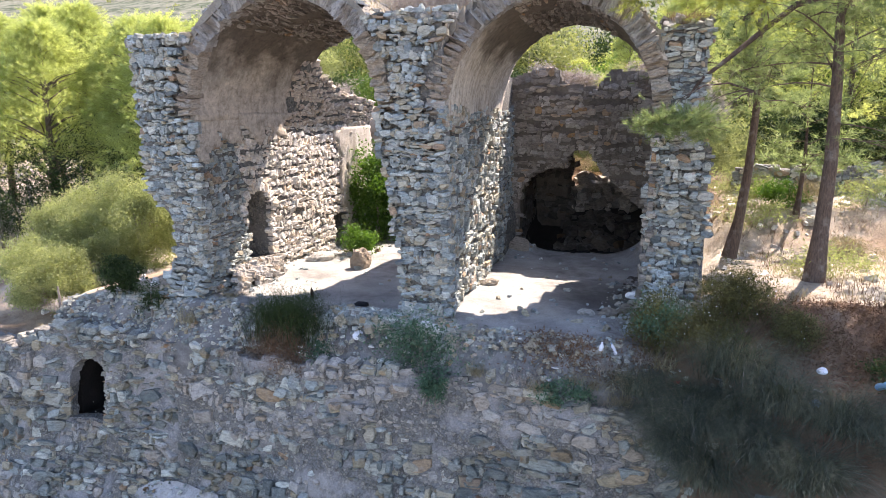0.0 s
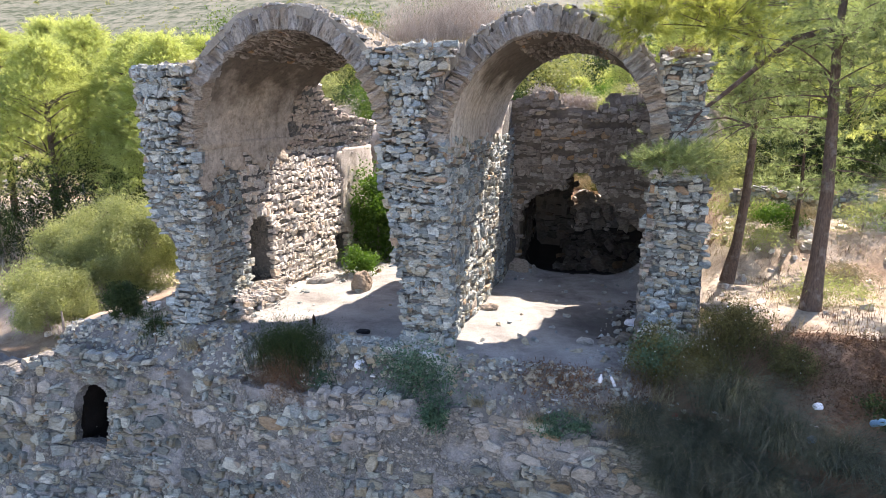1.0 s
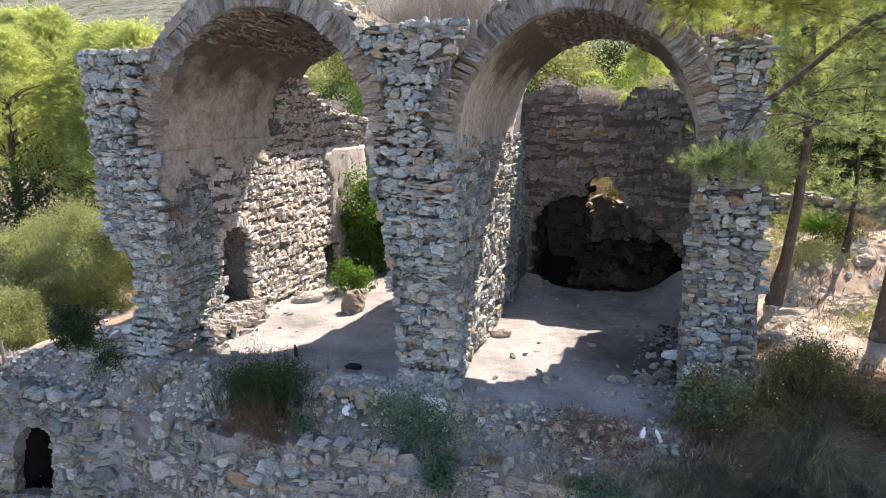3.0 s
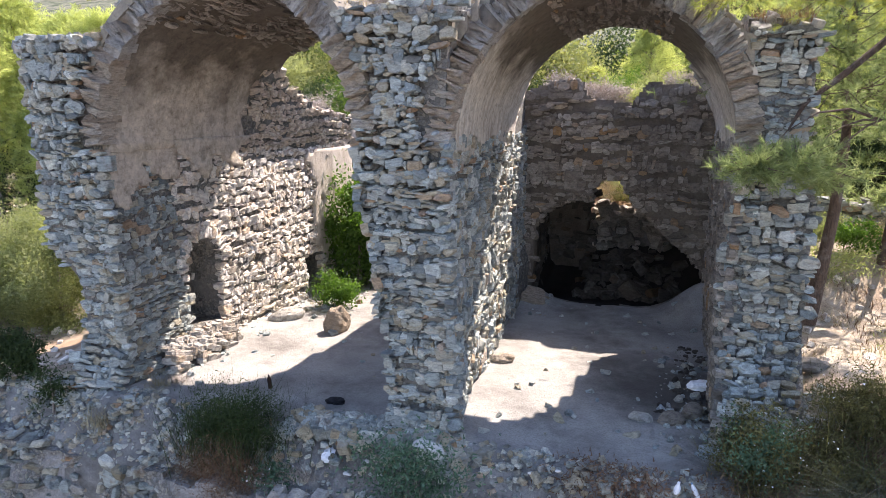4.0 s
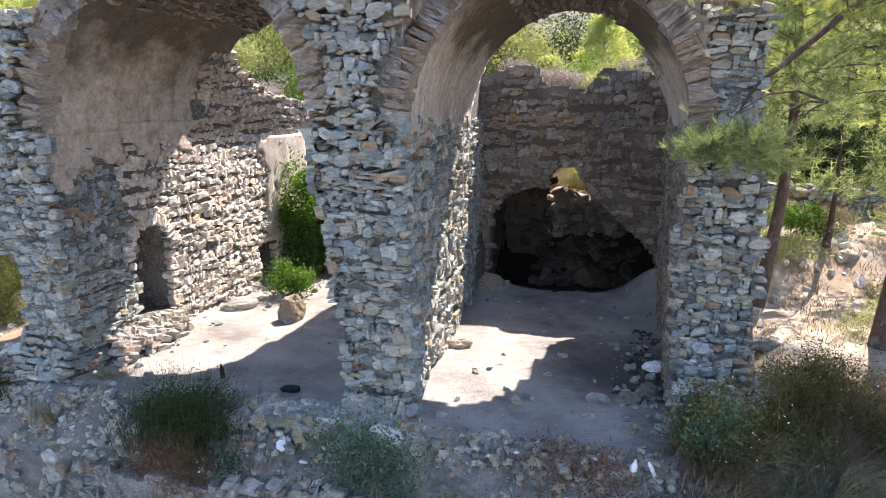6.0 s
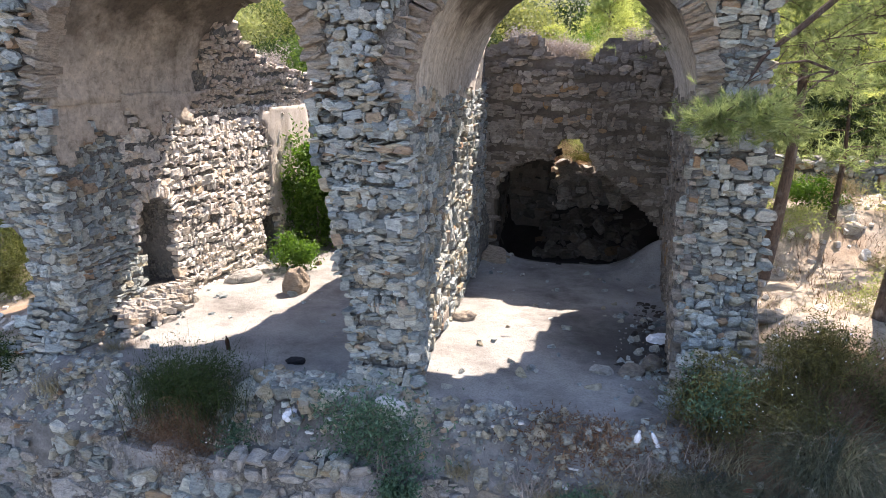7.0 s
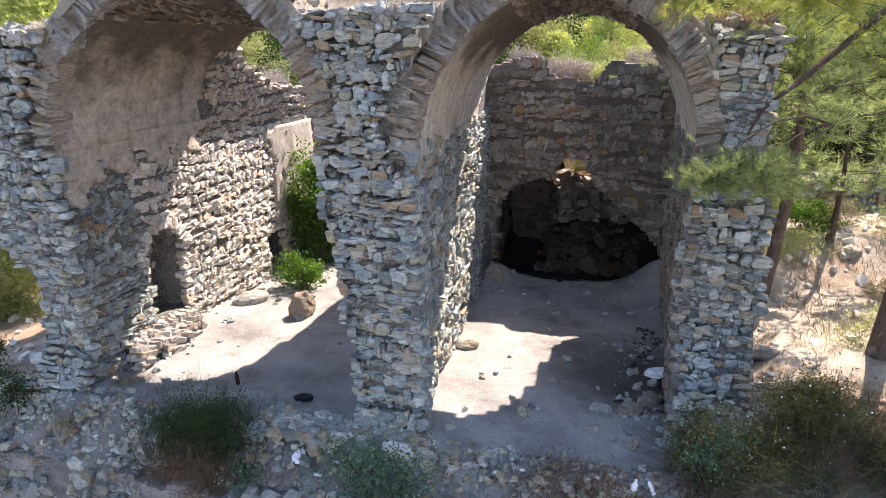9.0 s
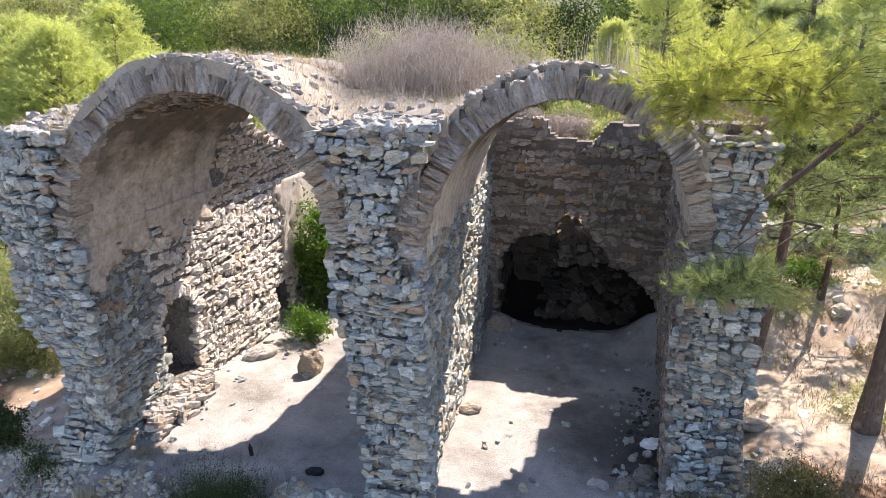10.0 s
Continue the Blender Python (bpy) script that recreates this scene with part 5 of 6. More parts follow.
def unit(v):
    return v / np.maximum(np.linalg.norm(v, axis=1, keepdims=True), 1e-6)


def leaves(name, pts, size, mat, r, aspect=0.45, up=0.25, outward=None, tri=False):
    """Small pointed leaves, one quad each, at the given points."""
    n = len(pts)
    d = unit(r.normal(size=(n, 3)) + np.array([0, 0, up]) + (0 if outward is None else outward))
    side = unit(np.cross(d, r.normal(size=(n, 3))))
    ln = (size[0] + (size[1] - size[0]) * r.rand(n))[:, None]
    w = ln * aspect
    if tri or size[1] < 0.11:
        v = np.stack([pts - side * w * 0.5, pts + side * w * 0.5, pts + d * ln], 1).reshape(-1, 3)
        return mesh_arrays(name, v, np.arange(3 * n).reshape(n, 3), mat)
    v = np.stack([pts, pts + d * ln * 0.45 + side * w * 0.5, pts + d * ln, pts + d * ln * 0.45 - side * w * 0.5], 1).reshape(-1, 3)
    return mesh_arrays(name, v, np.arange(4 * n).reshape(n, 4), mat)


def clumps(n, centre, radii, r, knots=30, spread=0.2, low=-0.35, power=0.45):
    """Points in uneven clumps over and inside an egg shape."""
    k = unit(r.normal(size=(knots, 3)))
    k[:, 2] = np.where(k[:, 2] < low, -k[:, 2], k[:, 2])
    k = k * (r.rand(knots, 1) ** power) * (0.75 + 0.4 * r.rand(knots, 1))
    weight = 0.5 + r.rand(knots)
    pick = r.choice(knots, n, p=weight / weight.sum())
    p = k[pick] + r.normal(size=(n, 3)) * spread * (0.6 + 0.8 * r.rand(knots))[pick][:, None]
    return np.array(centre) + p * np.array(radii)


def tube(points, radii, sides=7):
    """A tapered limb through the points."""
    v, f = [], []
    pts = [Vector(p) for p in points]
    for i, p in enumerate(pts):
        d = (pts[min(i + 1, len(pts) - 1)] - pts[max(i - 1, 0)]).normalized()
        a = d.orthogonal().normalized()
        b = d.cross(a)
        for k in range(sides):
            t = 2 * math.pi * k / sides
            v.append(p + (a * math.cos(t) + b * math.sin(t)) * radii[i])
    for i in range(len(pts) - 1):
        for k in range(sides):
            f.append((i * sides + k, i * sides + (k + 1) % sides, (i + 1) * sides + (k + 1) % sides, (i + 1) * sides + k))
    return v, f


def joined(pieces):
    vs, fs, at = [], [], 0
    for v, f in pieces:
        vs += list(v)
        fs += [tuple(i + at for i in q) for q in f]
        at += len(v)
    return vs, fs


def shrub(name, base, width, deep, tall, mat, n, size, label, category="shrub", seed=1, low=-1.0, group="", aspect=0.45, sink=0.45, flowers=0, knots=34, stem=True, tri=False, power=0.45, spread=0.2):
    """A shrub: stems from one foot and a crown of leaf clumps with gaps."""
    r = rnd(seed)
    ob = tagged(empty(name, base), label, category, group)
    c = (0, 0, tall * sink)
    if stem:
        body("stem", tube([(0, 0, -0.1), (0.03 * width, 0, tall * 0.3), (-0.03 * width, 0.02, tall * 0.7)], [0.03 * tall, 0.02 * tall, 0.008 * tall], 6), M_TWIG, ob)
    pts = clumps(n, c, (width / 2, deep / 2, tall * (1 - sink)), r, knots, spread, low, power)
    pts = pts[pts[:, 2] > -0.15] if stem else pts
    under("foliage", leaves("foliage", pts, size, mat, r, aspect, tri=tri), ob)
    if name == "creeper":
        for k in range(4):
            e = np.array([r.uniform(-0.45, 0.45) * width, -0.1, r.uniform(-0.6, 0.1) * tall])
            body("runner", tube([(0, 0.1, tall * 0.5), e * 0.5 + np.array([0, -0.05, 0.1]), e], [0.012, 0.009, 0.005], 5), M_TWIG, ob)
    if mat is M_OLIVE_DARK:
        q = r.normal(size=(420, 3)) * np.array([width * 0.22, deep * 0.22, 0.05])
        under("twig_tuft", blades("twig_tuft", q, r, (tall * 0.6, tall * 1.25), 1.1, 0.007, M_OLIVE_DARK, 0.3), ob, "thin straggling shoots")
        under("dead_twig_tuft", blades("dead_twig_tuft", q[:160], r, (tall * 0.4, tall * 0.9), 1.6, 0.008, M_RUST, 0.5), ob, "brown withered shoots")
    if flowers:
        fp = clumps(flowers, c, (width / 2 * 1.05, deep / 2 * 1.05, tall * (1 - sink) * 1.05), r, knots, 0.2, low, 0.2)
        under("blossom", leaves("blossom", fp, (0.02, 0.035), M_WHITE, r, 0.9), ob)
    return ob


def blades(name, roots, r, length, lean, width, mat, droop=0.5, fall=0.0):
    """Grass blades, each two quads long, bending over."""
    n = len(roots)
    a = r.rand(n) * 2 * np.pi
    out = unit(np.stack([np.cos(a), np.sin(a) - fall, np.zeros(n)], 1))
    ln = (length[0] + (length[1] - length[0]) * r.rand(n))[:, None]
    up = np.array([0, 0, 1.0])
    a0 = (np.arctan(lean) * (0.25 + 0.9 * r.rand(n)))[:, None]
    bend = droop * 1.7 * (0.6 + 0.6 * r.rand(n))[:, None]
    side = np.cross(out, up) * width * 0.5
    steps = 4 if droop > 0.45 else 2
    p, rows = roots, []
    for k in range(steps + 1):
        w = 1 - 0.85 * (k / steps) ** 1.5
        rows += [p - side * w, p + side * w]
        ang = a0 + bend * ((k + 0.5) / steps) ** 1.3
        p = p + (up * np.cos(ang) + out * np.sin(ang)) * ln / steps
    v = np.stack(rows, 1).reshape(-1, 3)
    m = 2 * (steps + 1)
    k = np.arange(n)[:, None] * m
    f = np.concatenate([k + np.array([2 * i, 2 * i + 1, 2 * i + 3, 2 * i + 2]) for i in range(steps)])
    return mesh_arrays(name, v, f, mat)


def tussock(name, base, radius, tall, mat, n, label, seed, droop=0.6, lean=0.7, width=0.012, category="grass tuft", group=""):
    r = rnd(seed)
    ob = tagged(empty(name, base), label, category, group)
    p = r.normal(size=(n, 3)) * np.array([radius * 0.38, radius * 0.38, 0])
    p[:, 2] = -0.06
    under("blade_tuft", blades("blade_tuft", p, r, (tall * 0.5, tall * 1.15), lean, width, mat, droop, 0.8 if mat is M_RUSH else 0.0), ob)
    if mat is M_RUSH:
        q = r.normal(size=(34, 3)) * np.array([radius * 0.3, radius * 0.3, 0])
        under("withered_blade_tuft", blades("withered_blade_tuft", q, r, (tall * 0.5, tall * 1.1), lean, width, M_BRUSH, droop, 0.8), ob, "straw-coloured withered blades", "stuff")
    return ob


def needles(name, pts, dirs, r, count, length, width, mat, spread=0.75):
    """Sprays of long needles fanning out from twig ends."""
    n = len(pts)
    p = np.repeat(pts, count, 0)
    d = unit(np.repeat(dirs, count, 0) + r.normal(size=(n * count, 3)) * spread)
    ln = (length * (0.7 + 0.6 * r.rand(n * count)))[:, None]
    side = unit(np.cross(d, r.normal(size=(n * count, 3)))) * width * 0.5
    p = p - np.repeat(dirs, count, 0) * (r.rand(n * count, 1) * length * 0.9)
    v = np.stack([p - side, p + side, p + d * ln], 1).reshape(-1, 3)
    return mesh_arrays(name, v, np.arange(3 * n * count).reshape(-1, 3), mat)


def pine(name, base, path, radius, limbs, mat, label, seed, tufts=26, count=16, length=0.17, width=0.013, reach=2.2, first=0.35, group="", limb_list=(), inner=0.3):
    """A pine: tapered trunk along a path, drooping limbs with twigs, needle sprays at the twig ends."""
    r = rnd(seed)
    ob = tagged(empty(name, base), label, "pine tree", group)
    pts = np.array(path, dtype=float)
    k = len(pts)
    rad = [radius * (1.35 if i == 0 else 1.0) * (1 - 0.8 * i / (k - 1)) for i in range(k)]
    body("trunk", tube(pts, rad, 12), M_BARK, ob, True)
    woods, ends, dirs, lit_ends, lit_dirs = [], [], [], [], []
    todo = []
    for i in range(limbs):
        f = first + (1 - first) * (i + r.rand() * 0.8) / limbs
        f = min(f, 0.99)
        s = f * (k - 1)
        j = int(s)
        p = pts[j] + (pts[min(j + 1, k - 1)] - pts[j]) * (s - j)
        a = r.rand() * 2 * np.pi
        ln = reach * (1.15 - 0.75 * (f - first) / (1 - first)) * (0.6 + 0.6 * r.rand())
        e = p + np.array([math.cos(a) * ln, math.sin(a) * ln, ln * r.uniform(-0.15, 0.45)])
        todo.append((p, e, ln))
    whole = [(p, e, ln, None) for p, e, ln in todo]
    origin = np.array(base, dtype=float)
    whole += [(np.array(a, dtype=float) - origin, np.array(b, dtype=float) - origin, float(np.linalg.norm(np.array(b) - np.array(a))), c) for a, b, c in limb_list]
    for p, e, ln, cluster in whole:
        m = (p + e) / 2 + r.normal(size=3) * 0.07 * ln + np.array([0, 0, 0.16 * ln])
        lr = min(radius * 0.3, 0.006 * ln + 0.008)
        body("limb", tube([p, p * 0.56 + m * 0.38 + e * 0.06, p * 0.25 + m * 0.5 + e * 0.25, p * 0.06 + m * 0.38 + e * 0.56, e], [lr, lr * 0.8, lr * 0.6, lr * 0.4, 0.005], 6), M_BARK, ob)
        for q in range(cluster[3] if cluster else tufts):
            t = inner + (1 - inner) * math.sqrt(r.rand())
            o = (p * (1 - t) ** 2 + m * 2 * t * (1 - t) + e * t * t)
            off = r.normal(size=3) * np.array([0.24, 0.24, 0.15]) * ln * 0.75
            tip = o + off
            if cluster:
                off = r.normal(size=3) * np.array(cluster[:3])
                o, tip = e + off * 0.4, e + off
            if q % 5 == 0:
                woods.append(tube([o, tip], [0.009, 0.003], 3))
            bright = cluster is not None and len(cluster) > 4
            (lit_ends if bright else ends).append(tip)
            (lit_dirs if bright else dirs).append(off / (np.linalg.norm(off) + 1e-6) + np.array([0, 0, 0.35]))
    under("twig_work", mesh_arrays("twig_work", *joined(woods), M_BARK), ob, "", "stuff")
    under("needle_foliage", needles("needle_foliage", np.array(ends), unit(np.array(dirs)), r, count, length, width, mat), ob, "", "stuff")
    # Clusters flagged bright take the sunlit needle colour.
    if lit_ends:
        under("young_foliage", needles("young_foliage", np.array(lit_ends), unit(np.array(lit_dirs)), r, count + 16, length * 0.9, width * 0.6, M_PINE_LIT, 0.95), ob, "yellow-green needles coloured as if sunlit", "stuff")
    return ob


def bushy_pine(name, base, tall, spread, mat, label, seed, ends, tufts, count, length, width, group=""):
    """A dense pine branched nearly to the ground: trunk, limbs and many soft needle brushes round the branch ends."""
    r = rnd(seed)
    ob = tagged(empty(name, base), label, "pine tree", group)
    body("trunk", tube([(0, 0, 0), (0.1, 0, tall * 0.3), (0.0, 0.1, tall * 0.65), (0.05, 0, tall * 0.96)], [0.17, 0.13, 0.08, 0.02], 8), M_BARK, ob, True)
    h = 0.27 + 0.73 * r.rand(ends) ** 0.9
    rad = spread * (1 - 0.88 * np.clip((h - 0.3) / 0.7, 0, 1) ** 1.3) * (0.45 + 0.6 * r.rand(ends) ** 0.6)
    a = r.rand(ends) * 2 * np.pi
    tip = np.stack([rad * np.cos(a), rad * np.sin(a), h * tall + 0.12 * rad], 1)
    for k in range(0, ends, 6):
        foot = np.array([0.05, 0, max(0.1, tip[k, 2] - 0.45 * rad[k])])
        body("limb", tube([foot, (foot + tip[k]) / 2 + np.array([0, 0, 0.08 * rad[k]]), tip[k]], [0.035, 0.022, 0.006], 4), M_BARK, ob)
    who = np.repeat(np.arange(ends), tufts)
    off = r.normal(size=(len(who), 3)) * np.array([0.27, 0.27, 0.15]) * (0.6 + 0.6 * r.rand(ends))[who][:, None]
    out = np.stack([np.cos(a), np.sin(a), np.full(ends, 0.5)], 1)[who]
    under("needle_foliage", needles("needle_foliage", tip[who] + off, unit(out + unit(off) * 0.8), r, count, length, width, mat, 0.8), ob, "", "stuff")
    return ob


# shrubs about the ruin
def on_ground(x, y, dz=0.0):
    return (x, y, ground_at(x, y) + dz)


shrub("shrub", on_ground(-10.1, 3.6), 3.0, 2.9, 2.7, M_SAGE, 90000, (0.035, 0.075), "rounded grey-green shrub beside the ruined wall", seed=21, sink=0.5, knots=90, power=0.22, spread=0.13)
shrub("shrub", on_ground(-10.7, 0.9), 2.5, 2.2, 1.95, M_SAGE, 60000, (0.035, 0.07), "low rounded olive-green shrub on sunlit bare earth", seed=22, sink=0.5, knots=80, power=0.22, spread=0.13)
shrub("shrub", on_ground(-12.0, 3.3), 2.6, 2.2, 2.3, M_SAGE, 50000, (0.04, 0.08), "spreading grey-green shrub below the pines", seed=20, sink=0.5, knots=70, power=0.3, spread=0.15)
shrub("shrub", on_ground(-7.2, -0.12), 0.9, 0.8, 0.85, M_DEEP, 7000, (0.04, 0.08), "small round dark green shrub on the terrace edge", seed=23, sink=0.5)
shrub("shrub", on_ground(-6.1, -0.45), 0.9, 0.6, 0.8, M_DEEP, 2500, (0.03, 0.06), "scrawny dark shrub on the rubble slope", seed=24)
bush = shrub("shrub", on_ground(-2.5, -0.5, -0.1), 1.7, 1.0, 1.1, M_DEEP, 15000, (0.025, 0.06), "dark green bush with rusty dead skirt on the terrace edge", seed=25, sink=0.5, aspect=0.3, knots=16, power=0.6, spread=0.27)
rr = rnd(26)
under("dead_skirt", leaves("dead_skirt", clumps(16000, (0.05, -0.38, -0.25), (0.85, 0.35, 0.62), rr, 40, 0.22, -1), (0.04, 0.09), M_RUST, rr, 0.12), bush, "rusty brown dead twigs")
under("twig_tuft", blades("twig_tuft", rr.normal(size=(700, 3)) * np.array([0.5, 0.25, 0.05]), rr, (0.6, 1.35), 0.75, 0.009, M_DEEP, 0.15), bush, "thin dark upright twigs")
shrub("shrub", on_ground(-4.35, 8.0), 1.7, 1.4, 2.7, M_GREEN, 12000, (0.08, 0.14), "bright green leafy bush growing in the roofless bay", seed=27, sink=0.5, knots=40)
shrub("shrub", on_ground(-3.85, 5.7), 1.15, 0.9, 0.85, M_GREEN, 3500, (0.06, 0.10), "low light green bush on the bay's dusty floor", seed=28, sink=0.5)
shrub("creeper", (0.45, -0.8, -0.75), 1.6, 0.45, 1.0, M_BLUEGREEN, 4200, (0.04, 0.08), "blue-green leafy creeper hanging down the rubble slope", "creeper", 29, -1, sink=0.35, stem=False, knots=15, spread=0.3)
shrub("creeper", (0.85, -1.1, -1.15), 0.55, 0.35, 0.6, M_BLUEGREEN, 1500, (0.05, 0.08), "blue-green creeper trailing over the retaining wall", "creeper", 30, -1, stem=False)
shrub("creeper", (3.2, -0.95, -1.0), 1.0, 0.5, 0.5, M_BLUEGREEN, 2600, (0.04, 0.08), "blue-green spreading plant on the rubble slope", "creeper", 31, -1, stem=False)
shrub("caper_bush", (-1.65, -0.8, -0.85), 0.9, 0.5, 0.5, M_BLUEGREEN, 1700, (0.04, 0.07), "small pale-dotted plant clinging to the slope", "plant", 32, -1, flowers=40, stem=False)
foot_bush = shrub("shrub", on_ground(4.8, 0.15, -0.2), 0.95, 0.85, 1.2, M_OLIVE_DARK, 8000, (0.03, 0.065), "dark olive bush with a few pale blossoms at the pier's foot", seed=33, flowers=70, knots=24, power=0.5, spread=0.22)
rb = rnd(39)
under("pale_foliage", leaves("pale_foliage", clumps(2200, (0.0, -0.15, 0.6), (0.42, 0.35, 0.5), rb, 16, 0.25, -0.6, 0.5), (0.03, 0.065), M_BLUEGREEN, rb, 0.5), foot_bush, "pale blue-green leafy shoots")
shrub("shrub", on_ground(6.15, 0.75, -0.15), 1.3, 1.1, 1.02, M_OLIVE_DARK, 13000, (0.03, 0.07), "olive bush with brownish lower twigs at the path's edge", seed=34, sink=0.5, flowers=40, knots=34, power=0.5, spread=0.2, aspect=0.28)
shrub("shrub", on_ground(7.05, 0.3, -0.15), 0.85, 0.8, 0.6, M_OLIVE_DARK, 6500, (0.025, 0.05), "dark olive straggling bush on the shaded slope", seed=35, flowers=12)
shrub("shrub", on_ground(8.9, -0.4, -0.15), 1.7, 1.2, 0.8, M_DEEP, 7000, (0.04, 0.07), "dark green straggling bush on the shaded slope", seed=36)
shrub("shrub", on_ground(7.5, 8.3), 1.2, 0.9, 0.75, M_GREEN, 3000, (0.05, 0.09), "light green low bush at the pine's foot", seed=37)
for k, (x, y, w, h) in enumerate([(-12.4, 6.6, 3.0, 3.4), (-14.6, 6.2, 3.4, 3.8), (-17.2, 6.2, 3.4, 3.6), (-13.4, 4.4, 2.4, 1.9), (-16.8, 4.6, 3.0, 2.6), (-19.5, 6.0, 3.0, 2.8), (-10.9, 8.2, 2.6, 2.9)]):
    thicket = shrub("thicket", on_ground(x, y, -0.1), w, w * 0.9, h, M_DEEP, 7000, (0.06, 0.105), "dark shaded thicket with bare twigs under the pines", "shrub", 170 + k, group="thicket under the pines", sink=0.5, knots=40)
    rk = rnd(180 + k)
    under("dead_branchwork", blades("dead_branchwork", rk.normal(size=(90, 3)) * np.array([0.8, 0.7, 0.1]), rk, (0.9, 2.2), 0.9, 0.02, M_BRUSH, 0.2), thicket, "bare grey twigs")
for k, (x, y) in enumerate([(5.5, 0.45), (5.75, 0.1)]):
    shrub("shrub", on_ground(x, y, -0.1), 1.1, 0.9, 0.7, M_OLIVE_DARK, 6500, (0.02, 0.045), "straggling bush dotted with small pale blossoms", "shrub", 190 + k, group="bushes at the slope's edge", sink=0.5, flowers=25, knots=50)
for k, (x, y) in enumerate([(8.6, 10.2), (10.5, 11.5), (7.4, 11.8), (12.5, 9.0), (9.6, 14.0), (6.9, 14.5), (12.0, 14.5), (14.5, 12.0), (8.0, 3.9), (10.6, 4.6), (9.8, 2.0), (6.8, 7.4), (8.9, 6.2), (7.0, 9.6), (9.6, 8.4), (8.2, 8.9), (6.4, 10.8), (15, 16), (11, 18), (8, 19)]):
    shrub("scrub", on_ground(x, y, -0.05), 1.2 + 0.5 * (k % 3), 1.1, 0.6 + 0.15 * (k % 3), M_SAGE if k % 3 else M_DRY, 2600, (0.05, 0.105), "low grey-green scrub on dusty ground" if k % 3 else "low half-withered scrub on dusty ground", "shrub", 60 + k, group="scrub on the hillside", aspect=0.25)

for k, (x, y) in enumerate([(2.25, 12.6), (1.6, 16.2), (2.6, 15.4), (2.0, 18.0), (3.2, 17.0), (1.55, 13.4), (2.1, 14.4), (2.9, 13.6), (1.2, 15.0)]):
    shrub("scrub", on_ground(x, y, -0.05), 1.0, 0.9, 0.6, M_DRY if k % 2 else M_SAGE if k else M_OLIVE_DARK, 2600, (0.04, 0.09), "low half-withered scrub behind the chamber", "shrub", 90 + k, group="scrub on the hillside", aspect=0.25)

# rushes and dry grass in front
for k, (x, y, s) in enumerate([(4.75, -0.95, 1.1), (6.05, -0.4, 1.15), (6.75, -0.95, 1.0), (7.6, -1.1, 1.05), (5.7, -1.75, 1.05), (7.0, -2.05, 1.0), (8.6, -1.5, 0.95), (9.6, -1.1, 0.9), (8.3, -2.6, 0.95), (6.5, -2.9, 0.9), (5.3, -2.7, 0.9), (9.6, -2.6, 0.8), (4.3, -1.15, 0.6)]):
    tussock("rush_tussock", on_ground(x, y), 0.55 * s, 1.15 * s, M_RUSH, 1900, "drooping dark green rush tussock on the shaded slope", 80 + k, 0.95, 0.85, 0.007, group="rushes on the slope")
for k, (x, y, z, s) in enumerate([(4.62, -0.65, -0.62, 0.75), (4.98, -0.95, -1.02, 0.85), (5.4, -0.75, -0.72, 0.8), (5.5, -1.25, -0.9, 0.85), (6.05, -1.25, -0.88, 0.85), (6.35, -1.75, -1.02, 0.85), (5.15, -1.5, -1.25, 0.8), (5.95, -0.75, -0.66, 0.7)]):
    tussock("rush_tussock", (x, y, z), 0.55 * s, 1.15 * s, M_RUSH, 1500, "drooping dark green rush tussock on the shaded slope", 300 + k, 0.95, 0.85, 0.007, group="rushes on the slope")
for k, (x, y, s) in enumerate([(3.9, -0.5, 0.5), (4.3, -0.55, 0.45), (3.4, -0.75, 0.45), (2.5, -0.85, 0.5), (2.8, -0.95, 0.4), (-4.9, -0.6, 0.5), (-1.2, -0.75, 0.4), (-5.6, -1.3, 0.5), (1.6, -0.7, 0.35), (-8.9, -0.3, 0.5), (-9.6, -0.2, 0.5), (-4.55, 0.3, 0.3), (-4.4, 0.6, 0.25), (5.6, 2.9, 0.4), (5.7, 3.4, 0.35), (4.0, -0.82, 0.5), (4.22, -0.78, 0.55), (3.8, -0.72, 0.4), (4.6, -0.25, 0.4), (4.9, -0.25, 0.5), (4.45, -0.6, 0.55)]):
    tussock("dry_tuft", on_ground(x, y), 0.7 * s, 0.8 * s, M_DRY if k % 3 else M_BRUSH, 260, "straw-coloured dry grass tuft among the rubble", 110 + k, 0.6, 0.9, 0.01, group="dry tufts on the rubble")
rl = rnd(140)
for x, y, w in ((2.9, -0.5, 0.8), (3.5, -0.5, 0.6), (4.15, -0.7, 0.6), (4.65, -0.3, 0.6), (7.8, 0.2, 1.6), (9.2, 0.8, 1.6)):
    n = 900 if x < 5 else 1800
    pts = np.stack([x + rl.normal(size=n) * w * 0.45, y + rl.normal(size=n) * 0.25 * w, np.zeros(n)], 1)
    pts[:, 2] = ground_z(pts[:, 0], pts[:, 1]) + 0.03 + 0.08 * rl.rand(n)
    tagged(new("leaf_litter", leaves("leaf_litter", pts, (0.04, 0.10), M_RUST, rl, 0.25, 0.0)), "rust-brown fallen needles and dead leaves", "litter", "", "stuff")

